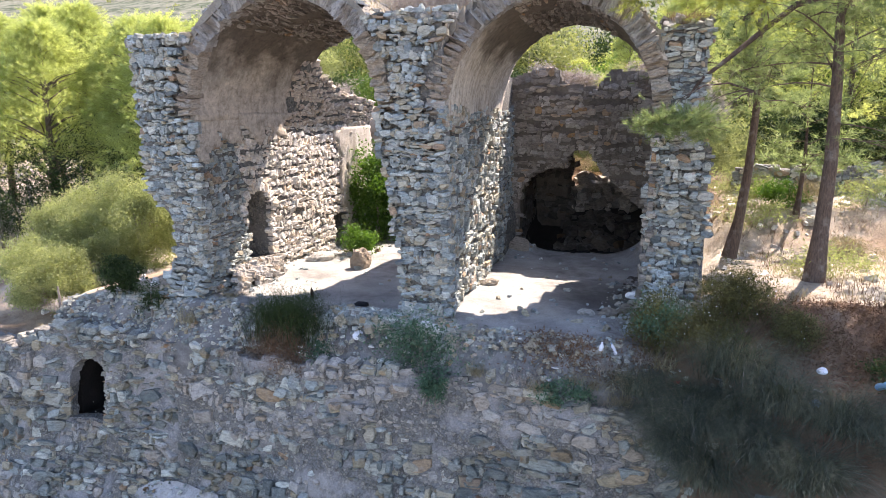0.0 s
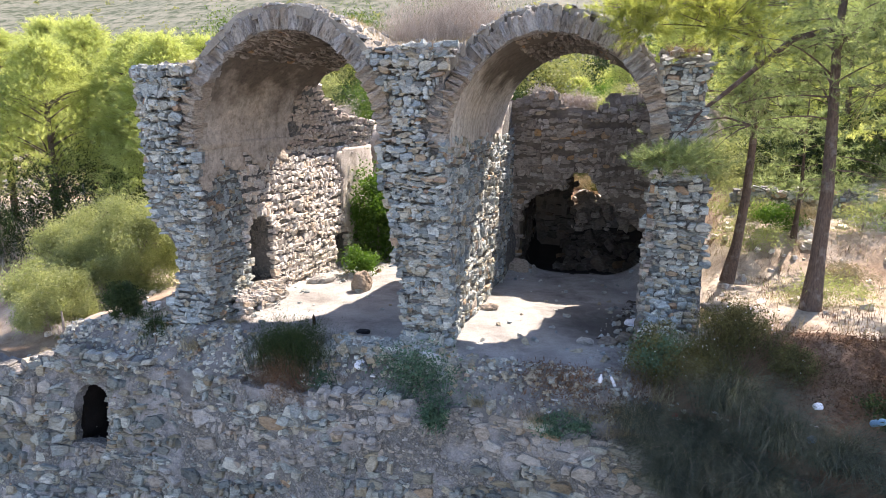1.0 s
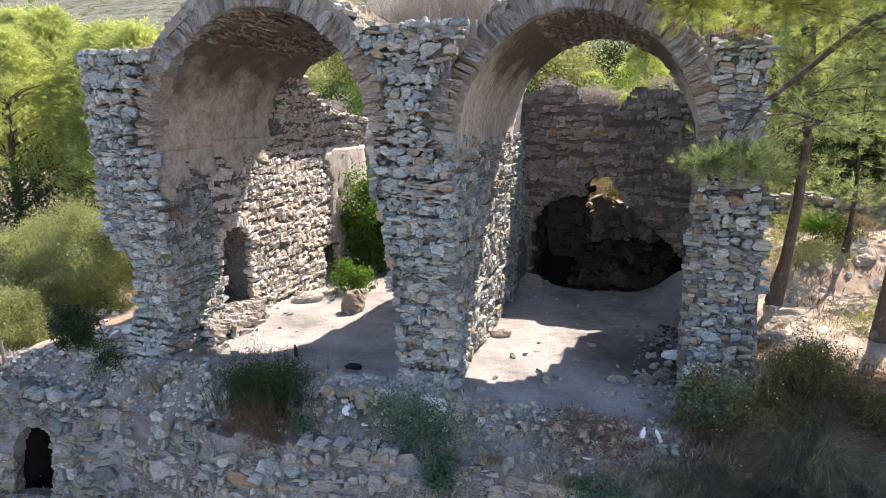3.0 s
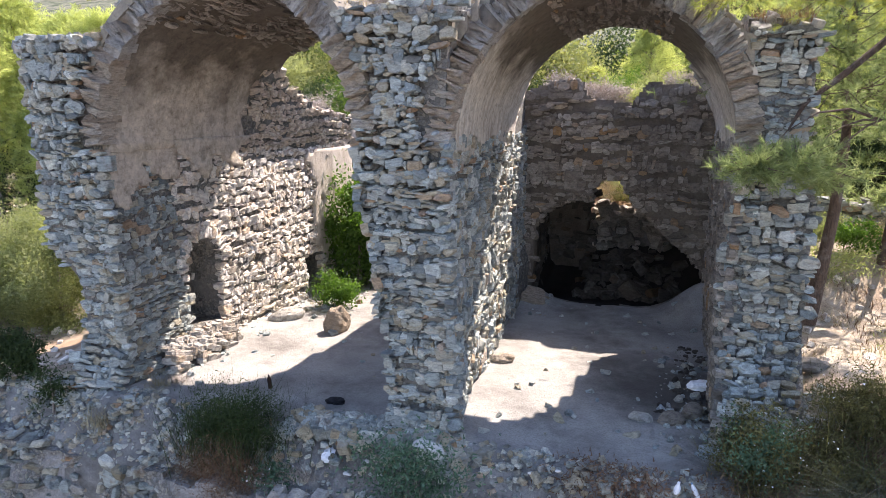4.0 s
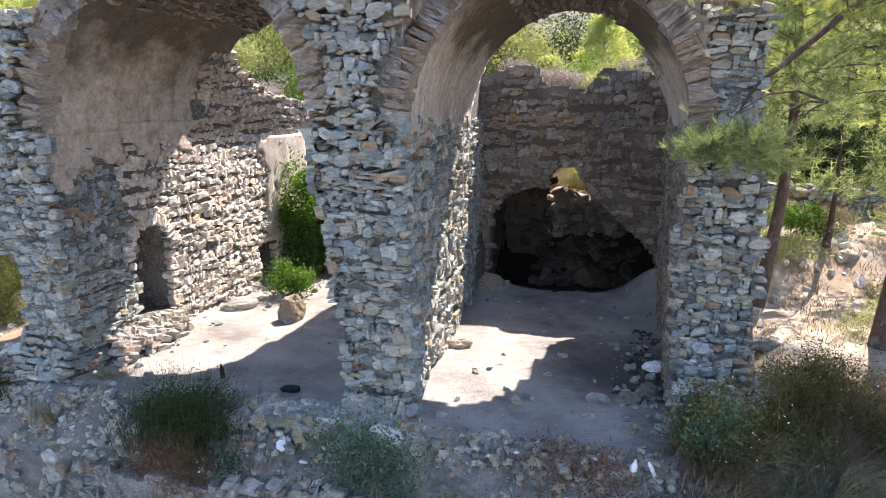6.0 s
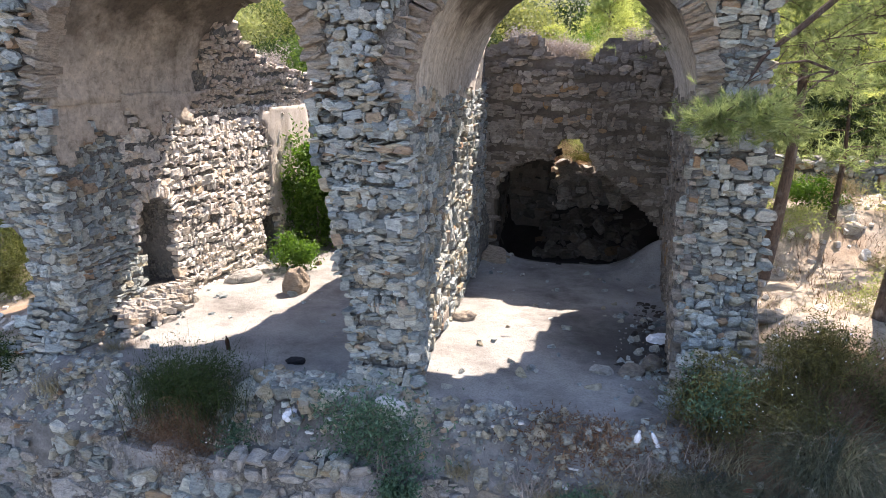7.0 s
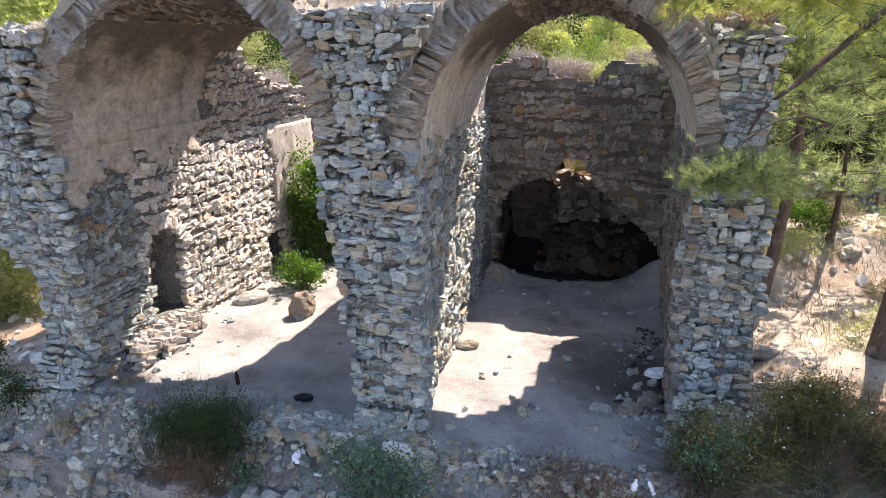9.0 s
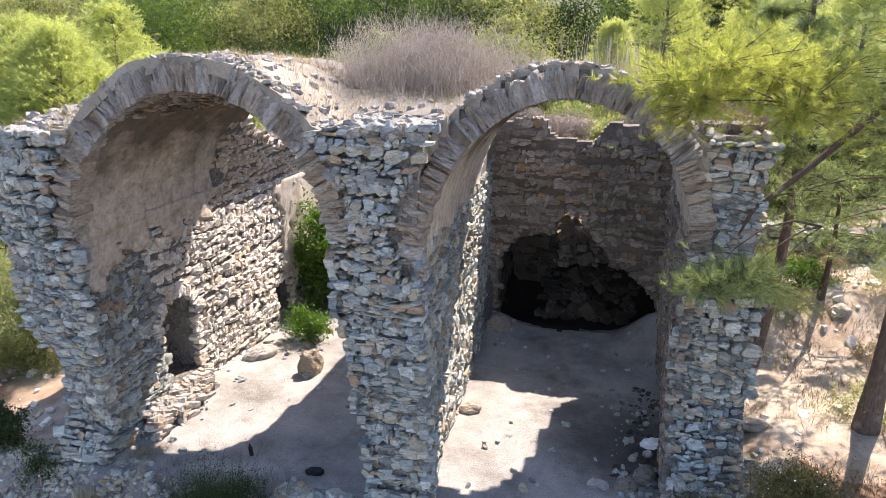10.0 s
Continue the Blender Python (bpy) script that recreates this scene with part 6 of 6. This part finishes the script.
rg = rnd(145)
for m, lbl, zc, tall in ((M_DRY, "pale dry grass on the hillside", 1.0, 0.34), (M_RUST, "brown withered weeds on the hillside", 6.0, 0.3)):
    p = np.stack([5.7 + 8.5 * rg.rand(11000), 1.6 + 13.0 * rg.rand(11000), np.zeros(11000)], 1)
    p = p[[noise.noise(Vector((a * 0.9, b * 0.9, zc))) > 0.05 for a, b, c in p]]
    p[:, 2] = ground_z(p[:, 0], p[:, 1]) - 0.02
    tagged(new("dry_grass", blades("dry_grass", p, rg, (tall * 0.4, tall), 0.8, 0.012, m, 0.5)), lbl, "dry grass", "", "stuff")
pts = np.stack([8.6 + rg.normal(size=9000) * 1.2, 0.5 + rg.normal(size=9000) * 0.6, np.zeros(9000)], 1)
pts[:, 2] = ground_z(pts[:, 0], pts[:, 1]) + 0.03 + 0.06 * rg.rand(9000)
tagged(new("leaf_litter", leaves("leaf_litter", pts, (0.05, 0.105), M_RUST, rg, 0.2, 0.0)), "rust-brown fallen needles and dead leaves", "litter", "", "stuff")

# withered brush and dry grass on the vaults
r9 = rnd(150)
brush = tagged(empty("brush", (-0.15, 3.2, 6.15)), "grey-brown withered brush standing on the vaults", "dry brush")
n = 1600
roots = np.stack([np.clip(r9.normal(size=n) * 0.95, -1.9, 1.9), r9.normal(size=n) * 0.7, np.full(n, -0.1)], 1)
under("stalk_work", blades("stalk_work", roots, r9, (0.4, 1.05), 0.7, 0.007, M_BRUSH, 0.1), brush, "", "stuff")
tips = clumps(42000, (-0.05, 0, 0.12), (1.8, 1.2, 1.0), r9, 200, 0.16, -0.1, 0.5)
tips = tips[tips[:, 2] > -0.1]
under("twig_work", leaves("twig_work", tips, (0.10, 0.26), M_BRUSH, r9, 0.032, 1.7, tri=True), brush, "", "stuff")


rq = rnd(155)
stalks = tagged(empty("dry_stalks", (2.9, 4.2, 6.55)), "tall pale dry weed stalks standing on the vault", "dry weeds")
under("stalk_work", blades("stalk_work", rq.normal(size=(130, 3)) * np.array([0.55, 0.3, 0.0]) - np.array([0, 0, 0.1]), rq, (0.35, 1.0), 0.22, 0.012, M_BRUSH, 0.08), stalks)


def grass_on_fill(name, x0, x1, y0, y1, n, tall, mat, label, seed):
    r = rnd(seed)
    p = np.stack([x0 + (x1 - x0) * r.rand(n), y0 + (y1 - y0) * r.rand(n), np.zeros(n)], 1)
    def top_at(x, y):
        return left_top(y) if x < -5.2 else right_top(y) if x > 4.5 else fill_top(x, y)

    keepers = [i for i in range(n) if (abs(p[i, 0] + 0.3) > 4.8 or fill_keep(p[i, 0], p[i, 1])) and noise.noise(Vector((p[i, 0] * 1.6, p[i, 1] * 1.6, seed))) > -0.1]
    p = p[keepers]
    p[:, 2] = [top_at(a, b) - 0.03 for a, b, c in p]
    tagged(new(name, blades(name, p, r, (tall * 0.4, tall), 0.7, 0.008, mat, 0.4)), label, "dry grass", "", "stuff")


grass_on_fill("dry_grass", -6.45, -5.25, 0.3, 4.8, 4200, 0.32, M_DRY, "pale withered grass on the broken wall top", 3)
grass_on_fill("dry_grass", -4.6, 4.2, 0.2, 5.2, 17000, 0.2, M_DRY, "pale withered grass on the vaults", 4)
grass_on_fill("dry_grass", 4.55, 5.3, 2.3, 5.5, 1400, 0.5, M_RUST, "brown withered grass on the broken wall top", 5)
for k, (x, y, z, w, h, m) in enumerate([(-4.95, 5.6, 5.0, 1.2, 0.95, M_SAGE), (-5.4, 7.6, 4.25, 1.2, 0.7, M_BRUSH), (-6.0, 8.8, 4.2, 1.4, 0.9, M_BRUSH)]):
    shrub("wall_shrub", (x, y, z), w, 1.0, h, m, 2600, (0.05, 0.10), "greyish half-dry shrub on the broken wall top", "shrub", 160 + k, group="shrubs on the wall", aspect=0.25)

for k, (x, y, w, h, m) in enumerate([(0.9, 8.7, 1.0, 0.9, M_BRUSH), (1.6, 8.9, 0.9, 0.7, M_BRUSH), (2.1, 9.3, 1.0, 0.6, M_BRUSH), (2.9, 9.0, 0.9, 0.6, M_SAGE), (3.7, 9.2, 1.0, 0.9, M_BRUSH), (1.6, 11.0, 1.6, 1.3, M_SAGE), (3.0, 11.5, 1.7, 1.4, M_OLIVE), (4.2, 11.2, 1.5, 1.3, M_SAGE), (2.3, 13.0, 1.8, 1.6, M_GREEN)]):
    shrub("wall_shrub", (x, y, 4.35 if y > 10 else 4.7), w, 0.9, h, m, 4200, (0.05, 0.10), "greyish half-dry shrub on the ruin's overgrown top", "shrub", 165 + k, group="shrubs on the wall", aspect=0.3, sink=0.45)

# pines
pine("pine_tree", (6.22, 5.9, 0.55), [(0, 0, 0), (0.17, 0, 1.0), (0.29, 0, 2.2), (0.35, 0, 3.55), (0.32, 0, 4.85), (0.26, 0, 6.1), (0.2, 0.1, 8.6)], 0.14, 24, M_PINE_NEAR, "tall pine with reddish-brown leaning trunk beside the ruin", 201, 90, 24, 0.13, 0.010, 2.2, 0.5,
             limb_list=[((6.5, 5.9, 5.4), (5.4, 3.2, 4.3), (0.3, 0.3, 0.2, 20))])
LOW, HIGH = (6.2, 2.2, 4.5), (6.3, 2.4, 6.15)
pineB = pine("pine_tree", (7.76, 3.5, 0.5), [(0, 0, 0), (0.05, 0, 1.2), (0.1, 0, 2.6), (0.06, 0.0, 4.2), (0.0, 0, 5.6), (0.1, 0, 7.6), (0, 0, 9.2)], 0.175, 22, M_PINE_NEAR, "tall pine with grey-brown trunk on the dusty path", 202, 95, 24, 0.13, 0.010, 2.2, 0.5,
             limb_list=[((7.8, 3.5, 4.6), LOW, (0.3, 0.25, 0.15, 20)), (LOW, (5.05, 1.1, 3.98), (0.27, 0.22, 0.14, 200)), (LOW, (4.55, 0.9, 3.92), (0.25, 0.2, 0.13, 190)), (LOW, (5.35, 1.3, 3.8), (0.2, 0.2, 0.13, 90)),
                        ((7.8, 3.5, 5.4), HIGH, (0.36, 0.3, 0.25, 60, 1)), (HIGH, (3.85, 0.9, 6.62), (0.32, 0.28, 0.17, 240, 1)), (HIGH, (4.5, 1.2, 6.85), (0.34, 0.3, 0.2, 270, 1)), (HIGH, (5.2, 1.7, 6.75), (0.34, 0.3, 0.22, 260, 1)), (HIGH, (5.9, 2.1, 6.7), (0.36, 0.3, 0.25, 220, 1)), (HIGH, (4.15, 1.1, 6.3), (0.28, 0.24, 0.18, 150, 1)), (HIGH, (5.5, 1.6, 6.25), (0.4, 0.26, 0.22, 170, 1)),
                        ((7.8, 3.5, 6.2), (7.6, 4.6, 6.9), (0.6, 0.55, 0.35, 170)), ((7.8, 3.5, 6.0), (8.6, 4.4, 6.6), (0.6, 0.55, 0.35, 170)), ((7.8, 3.5, 6.6), (8.2, 5.4, 7.4), (0.65, 0.6, 0.4, 170)), ((7.8, 3.5, 6.4), (9.3, 5.0, 7.2), (0.65, 0.6, 0.4, 170)), ((7.8, 3.5, 3.6), (9.4, 2.6, 2.9), (0.5, 0.4, 0.25, 80)), ((7.8, 3.5, 3.9), (9.0, 2.4, 3.6), (0.5, 0.4, 0.25, 70)), ((7.8, 3.5, 4.8), (8.8, 2.8, 5.4), (0.5, 0.4, 0.3, 80))])
body("bare_limb", tube([(0.0, -0.05, 5.9), (-0.87, -0.6, 5.65), (-1.52, -1.0, 5.1), (-2.06, -1.25, 4.62), (-2.36, -1.3, 4.37), (-2.55, -1.4, 4.2), (-2.75, -1.7, 3.88)], [0.07, 0.06, 0.052, 0.046, 0.04, 0.032, 0.015], 8), M_BARK, pineB, True, "grey bare limb reaching down across the pier")
# Unseen beyond the right edge of view; added to shade the slope.
pine("pine_tree", on_ground(10.7, 3.7, -0.1), [(0, 0, 0), (0.1, 0, 2.0), (0.1, 0, 4.2), (0.0, 0, 6.2), (0.05, 0, 8.8)], 0.18, 26, M_PINE_NEAR, "tall spreading pine out of view, shading the slope", 208, 90, 12, 0.2, 0.02, 2.9, 0.45)
pine("pine_tree", (7.93, 8.0, 1.35), [(0, 0, 0), (0.05, 0, 0.7), (0.09, 0, 1.5), (0.09, 0.1, 2.6), (0.1, 0.1, 4.0)], 0.075, 18, M_PINE_NEAR, "slender young pine on the hillside", 203, 30, 14, 0.17, 0.018, 1.4, 0.3)
GROUP = "pines round the ruin"
near1 = bushy_pine("pine_tree", on_ground(-13.2, 9.0, -0.2), 7.6, 3.3, M_PINE, "bushy yellow-green pine lit from behind", 204, 430, 16, 17, 0.15, 0.012, GROUP)
near2 = bushy_pine("pine_tree", on_ground(-17.5, 7.5, -0.2), 7.6, 3.3, M_PINE, "bushy yellow-green pine lit from behind", 205, 430, 16, 17, 0.15, 0.012, GROUP)
far1 = bushy_pine("pine_tree", on_ground(-18.0, 17.5, -0.2), 8.4, 3.2, M_PINE, "tall yellow-green pine on the slope behind", 206, 300, 14, 14, 0.18, 0.018, GROUP)
far2 = bushy_pine("pine_tree", on_ground(15.0, 14.5, -0.2), 8.6, 3.0, M_PINE, "tall green pine on the slope behind", 207, 300, 14, 14, 0.18, 0.018, GROUP)
spots = [(0.9, 15.8, 0.5, 3), (2.6, 18.6, 0.58, 3), (-11.9, 7.4, 0.78, 1), (-15.2, 9.8, 1.0, 1), (-19.6, 11.5, 1.1, 0), (-12.4, 12.6, 0.95, 0), (-11.2, 10.8, 0.85, 0), (-20.5, 5.0, 0.9, 2), (-15.8, 11.5, 1.0, 2), (-22.0, 9.5, 1.0, 2), (-11.5, 14.5, 0.75, 2), (12.4, 13.5, 0.8, 3),
         (-13.0, 17.5, 0.75, 2), (-25.0, 15.0, 1.1, 2), (-29.0, 10.0, 1.1, 2), (-16.0, 23.0, 0.75, 2), (-23.0, 23.0, 0.9, 2), (-31, 20, 1.1, 2),
         (11.0, 19.5, 0.9, 3), (17.5, 17.0, 1.0, 2), (15.0, 23.0, 1.0, 3), (8.0, 23.0, 0.75, 2), (21.0, 21.0, 1.1, 3), (11.0, 28.0, 1.0, 3), (4.6, 25.0, 0.72, 3), (6.0, 31.0, 0.9, 3), (18, 29, 1.1, 2), (25.0, 15.0, 1.0, 3)]
rs = random.Random(31)
for k, (x, y, s, kind) in enumerate(spots):
    copy_thing(((near1, near2)[k % 2], (near2, near1)[k % 2], far1, far2)[kind], pose(x, y, ground_at(x, y) - 0.2, 0, 0, rs.uniform(0, 360)) @ Matrix.Diagonal((s, s, s * rs.uniform(0.9, 1.05), 1)))

# bushes on the hillside behind
def hill_bush(m, w, h, n, size, lbl, seed, at):
    return shrub("hill_bush", on_ground(*at, -0.2), w, w, h, m, n, size, lbl, "shrub", seed, group="bushes on the hillside", sink=0.5, knots=46, aspect=0.75, tri=True, power=0.3)


LABELS = ["grey-green maquis bush on the hillside", "bright green leafy bush on the hillside", "yellow-green bush on the hillside", "dark green bush on the hillside"]
near_kinds = [hill_bush(m, w, h, 15000, (0.045, 0.085), LABELS[k], 240 + k, (-9 + 3.0 * k, 14.5 + k)) for k, (m, w, h) in enumerate([(M_SAGE, 2.6, 2.0), (M_HILL_GREEN, 2.8, 2.4), (M_OLIVE, 2.6, 2.0), (M_DEEP, 2.6, 2.3)])]
for k in range(88):
    y = 11.5 + 27 * rs.random() ** 1.2
    x = 3.3 + (y + 9) * rs.uniform(-1.1, 0.42)
    if (-0.6 < x < 5.4 and y < 22) or (x > 5.0 and y < 15) or (x < -9 and y < 15 and rs.random() < 0.5):
        continue
    s = rs.uniform(0.8, 1.75) * (0.5 if y < 15 else 1.0)
    copy_thing(near_kinds[rs.choice([0, 0, 0, 1, 2, 3, 3])], pose(x, y, ground_at(x, y) - 0.2, 0, 0, rs.uniform(0, 360)) @ Matrix.Diagonal((s, s, s * rs.uniform(0.75, 1.15), 1)))

# taller trees closing the hillside
tree_kinds = [hill_bush(m, 3.4, 3.4, 16000, (0.045, 0.085), "tall " + LABELS[k], 255 + k, (-12 + 7.0 * k, 44.0 + k)) for k, m in enumerate([M_SAGE, M_HILL_GREEN, M_OLIVE, M_DEEP])]
for k in range(30):
    y = rs.uniform(38, 62)
    x = 3.3 + (y + 9) * (rs.uniform(-1.1, 0.35) if k < 24 else rs.uniform(-1.05, -0.2))
    s = rs.uniform(2.0, 3.0)
    copy_thing(tree_kinds[rs.choice([0, 1, 1, 2, 3])], pose(x, y, ground_at(x, y) - 0.3, 0, 0, rs.uniform(0, 360)) @ Matrix.Diagonal((s, s, s * rs.uniform(0.9, 1.2), 1)))

for k in range(15):
    y = 46 + 9 * rs.random()
    x = 3.3 + (y + 9) * (-1.05 + 0.085 * k)
    s = rs.uniform(2.5, 3.1)
    copy_thing(tree_kinds[rs.choice([0, 0, 1, 2, 3])], pose(x, y, ground_at(x, y) - 0.3, 0, 0, rs.uniform(0, 360)) @ Matrix.Diagonal((s, s, s, 1)))

# far woods
rf = rnd(260)
fp = []
for k in range(500):
    y = 65 + 480 * rf.rand() ** 1.3
    x = (rf.rand() * 2 - 1) * (0.75 * y + 30) - 0.35 * y
    h = 1.5 + 3.0 * rf.rand()
    fp.append(clumps(45, (x, y, ground_at(x, y) + h * 0.4), (h * 0.9, h * 0.9, h * 0.7), rf, 9, 0.25, -0.2))
fp = np.concatenate(fp)
tagged(new("far_woods", leaves("far_woods", fp, (0.7, 1.5), M_OLIVE, rf, 0.6)), "scattered olive and pine woods on the far slopes", "woods", "", "stuff")

# ---- loose things ----


def rock(name, at, size, mat, label, category, seed, turn=0.0):
    """A weathered boulder: a ball pushed about by noise at two scales."""
    bm = bmesh.new()
    bmesh.ops.create_icosphere(bm, subdivisions=3, radius=0.5)
    for v in bm.verts:
        k = 1 + 0.35 * noise.noise(v.co * 2.2 + Vector((seed, 0, 0))) + 0.14 * noise.noise(v.co * 6 + Vector((0, seed, 0)))
        v.co = Vector((v.co.x * size[0] * k, v.co.y * size[1] * k, v.co.z * size[2] * k))
    me = bpy.data.meshes.new(name)
    bm.to_mesh(me)
    bm.free()
    me.materials.append(mat)
    ob = new(name, me)
    ob.matrix_basis = pose(*at, 0, 0, turn)
    return tagged(ob, label, category)


def crumpled(name, at, size, mat, label, category, seed, turn=0.0):
    """A crumpled plastic bag: a squashed ball with sharp folds and a gathered end."""
    bm = bmesh.new()
    bmesh.ops.create_icosphere(bm, subdivisions=4 if size[0] > 0.2 else 2, radius=0.5)
    for v in bm.verts:
        n1 = abs(noise.noise(v.co * 3.0 + Vector((seed, 1, 0))))
        n2 = abs(noise.noise(v.co * 8.0 + Vector((2, seed, 0))))
        k = 1.1 - 0.55 * n1 - 0.25 * n2
        if v.co.x > 0.3:
            k *= 1 - 1.2 * (v.co.x - 0.3)
        v.co = Vector((v.co.x * size[0] * k * 1.1, v.co.y * size[1] * k, max(v.co.z, -0.36) * size[2] * k))
    me = bpy.data.meshes.new(name)
    bm.to_mesh(me)
    bm.free()
    me.materials.append(mat)
    ob = new(name, me)
    ob.matrix_basis = pose(*at, 0, 0, turn)
    return tagged(ob, label, category)


def lathe(profile, sides=14):
    v, f = [], []
    for rr_, z in profile:
        for k in range(sides):
            a = 2 * math.pi * k / sides
            v.append((rr_ * math.cos(a), rr_ * math.sin(a), z))
    for i in range(len(profile) - 1):
        for k in range(sides):
            f.append((i * sides + k, i * sides + (k + 1) % sides, (i + 1) * sides + (k + 1) % sides, (i + 1) * sides + k))
    return v, f


def bottle(at, tall, mat, cap_mat, label, tilt, turn):
    ob = tagged(empty("bottle", at), label, "bottle", "litter on the slope")
    ob.matrix_basis = pose(*at, tilt, 0, turn)
    q = tall
    body("flask", lathe([(0.0, 0), (0.13 * q, 0), (0.14 * q, 0.04 * q), (0.14 * q, 0.30 * q), (0.125 * q, 0.36 * q), (0.14 * q, 0.42 * q), (0.14 * q, 0.66 * q), (0.10 * q, 0.80 * q), (0.05 * q, 0.9 * q), (0.045 * q, 0.96 * q)]), mat, ob, True)
    body("cap", lathe([(0.055 * q, 0.92 * q), (0.055 * q, 1.0 * q), (0.0, 1.0 * q)]), cap_mat, ob)
    return ob


rock("boulder", (-3.1, 4.1, 0.2), (0.52, 0.5, 0.62), M_VOUSSOIR, "brown weathered boulder lying on the dusty floor", "boulder", 5, 20)
rock("boulder", (-4.55, 4.5, 0.10), (0.75, 0.45, 0.3), M_SLATE, "flat pale stone lying beside the sunlit wall", "stone", 8, 60)
rock("boulder", (0.72, 3.35, 0.05), (0.42, 0.32, 0.22), M_VOUSSOIR, "brown stone lying in the sunlit floor patch", "stone", 11, 10)
rock("boulder", (0.55, 7.3, 0.2), (0.6, 0.5, 0.6), M_VOUSSOIR, "brown stone leaning in the bay's corner", "stone", 12, 30)
rock("boulder", (5.85, 3.2, 0.58), (0.6, 0.35, 0.24), M_STONE_DARK, "dark weathered stone on the path beside the pier", "stone", 14, 15)
rock("boulder", (8.3, 7.7, 1.3), (0.5, 0.4, 0.3), M_VOUSSOIR, "pale stone at the young pine's foot", "stone", 15, 40)
rock("boulder", (3.3, 1.5, 0.05), (0.34, 0.28, 0.14), M_SLATE, "flat grey stone on the shaded floor", "stone", 17, 0)
rock("boulder", (4.05, 1.9, 0.08), (0.55, 0.3, 0.16), M_STONE_DARK, "sooty flat stone near the pier", "stone", 18, 70)
rock("boulder", (3.75, 1.5, 0.06), (0.4, 0.3, 0.2), M_STONE_DARK, "sooty stone near the pier", "stone", 19, 20)
rock("white_block", (0.55, -0.46, 0.0), (0.46, 0.26, 0.28), plain("pale_limestone", (0.62, 0.60, 0.56), 0.9), "pale squared stone at the pier's foot", "stone", 21, 8)
crumpled("burnt_rag", (-1.38, 0.6, 0.03), (0.34, 0.22, 0.12), M_BLACK, "black burnt rag lying on the bay's floor", "rag", 3, 10)
crumpled("bag", (4.2, 2.8, 0.16), (0.42, 0.26, 0.2), M_WHITE, "crumpled white plastic bag beside the pier", "plastic bag", 4, 15)
crumpled("bag", (-0.95, -0.5, -0.28), (0.34, 0.22, 0.2), M_WHITE, "crumpled white plastic bag on the rubble slope", "plastic bag", 6, 100)
crumpled("bag", (7.35, -0.55, 0.0), (0.2, 0.15, 0.12), M_WHITE, "crumpled white plastic bag among the rushes", "plastic bag", 7, 30)
crumpled("bag", (7.2, -1.1, -0.35), (0.22, 0.16, 0.12), M_BLUE, "crumpled blue plastic bag among the rushes", "plastic bag", 8, 70)
crumpled("wrapper", (5.15, -0.55, ground_at(5.15, -0.55) + 0.05), (0.15, 0.09, 0.07), M_RED, "red plastic wrapper on the overgrown slope", "wrapper", 9, 20)
bottle((3.8, -0.32, -0.28), 0.34, M_WHITE, M_WHITE, "white plastic bottle standing in dry grass", 12, 30)
bottle((4.08, -0.3, -0.18), 0.22, M_WHITE, M_BLUE, "white plastic bottle leaning in dry grass", -25, 80)
bottle((8.1, -0.75, -0.1), 0.4, M_BLUE, M_WHITE, "blue plastic bottle lying on the slope", 60, 20)
bottle((-2.7, 0.8, 0.0), 0.26, plain("dark_glass", (0.05, 0.03, 0.02), 0.2), M_BLACK, "dark glass bottle on the dusty floor", 10, 0)
M_SCRAP = plain("weathered_paper", (0.6, 0.59, 0.56), 0.7)
rt = random.Random(51)
for k in range(24):
    x = rt.choice([rt.uniform(1.6, 4.6), rt.uniform(-2.2, 0.5), rt.uniform(4.6, 8.5)])
    y = rt.uniform(-0.95, -0.3)
    scrap = crumpled("paper_scrap", (x, y, ground_at(x, y) + 0.05), (rt.uniform(0.06, 0.17), rt.uniform(0.03, 0.08), 0.04), M_SCRAP, "small white scrap of litter on the slope", "litter", 20 + k, rt.uniform(0, 360))
    tagged(scrap, group="litter scraps on the slope")
stick = tagged(empty("stick", (-8.8, -0.45, -0.55)), "grey dead stick standing at the terrace edge", "stick")
body("shaft", tube([(0, 0, 0), (0.02, 0, 0.3), (-0.03, 0.02, 0.62)], [0.035, 0.03, 0.02], 7), M_TWIG, stick)

place_pieces()
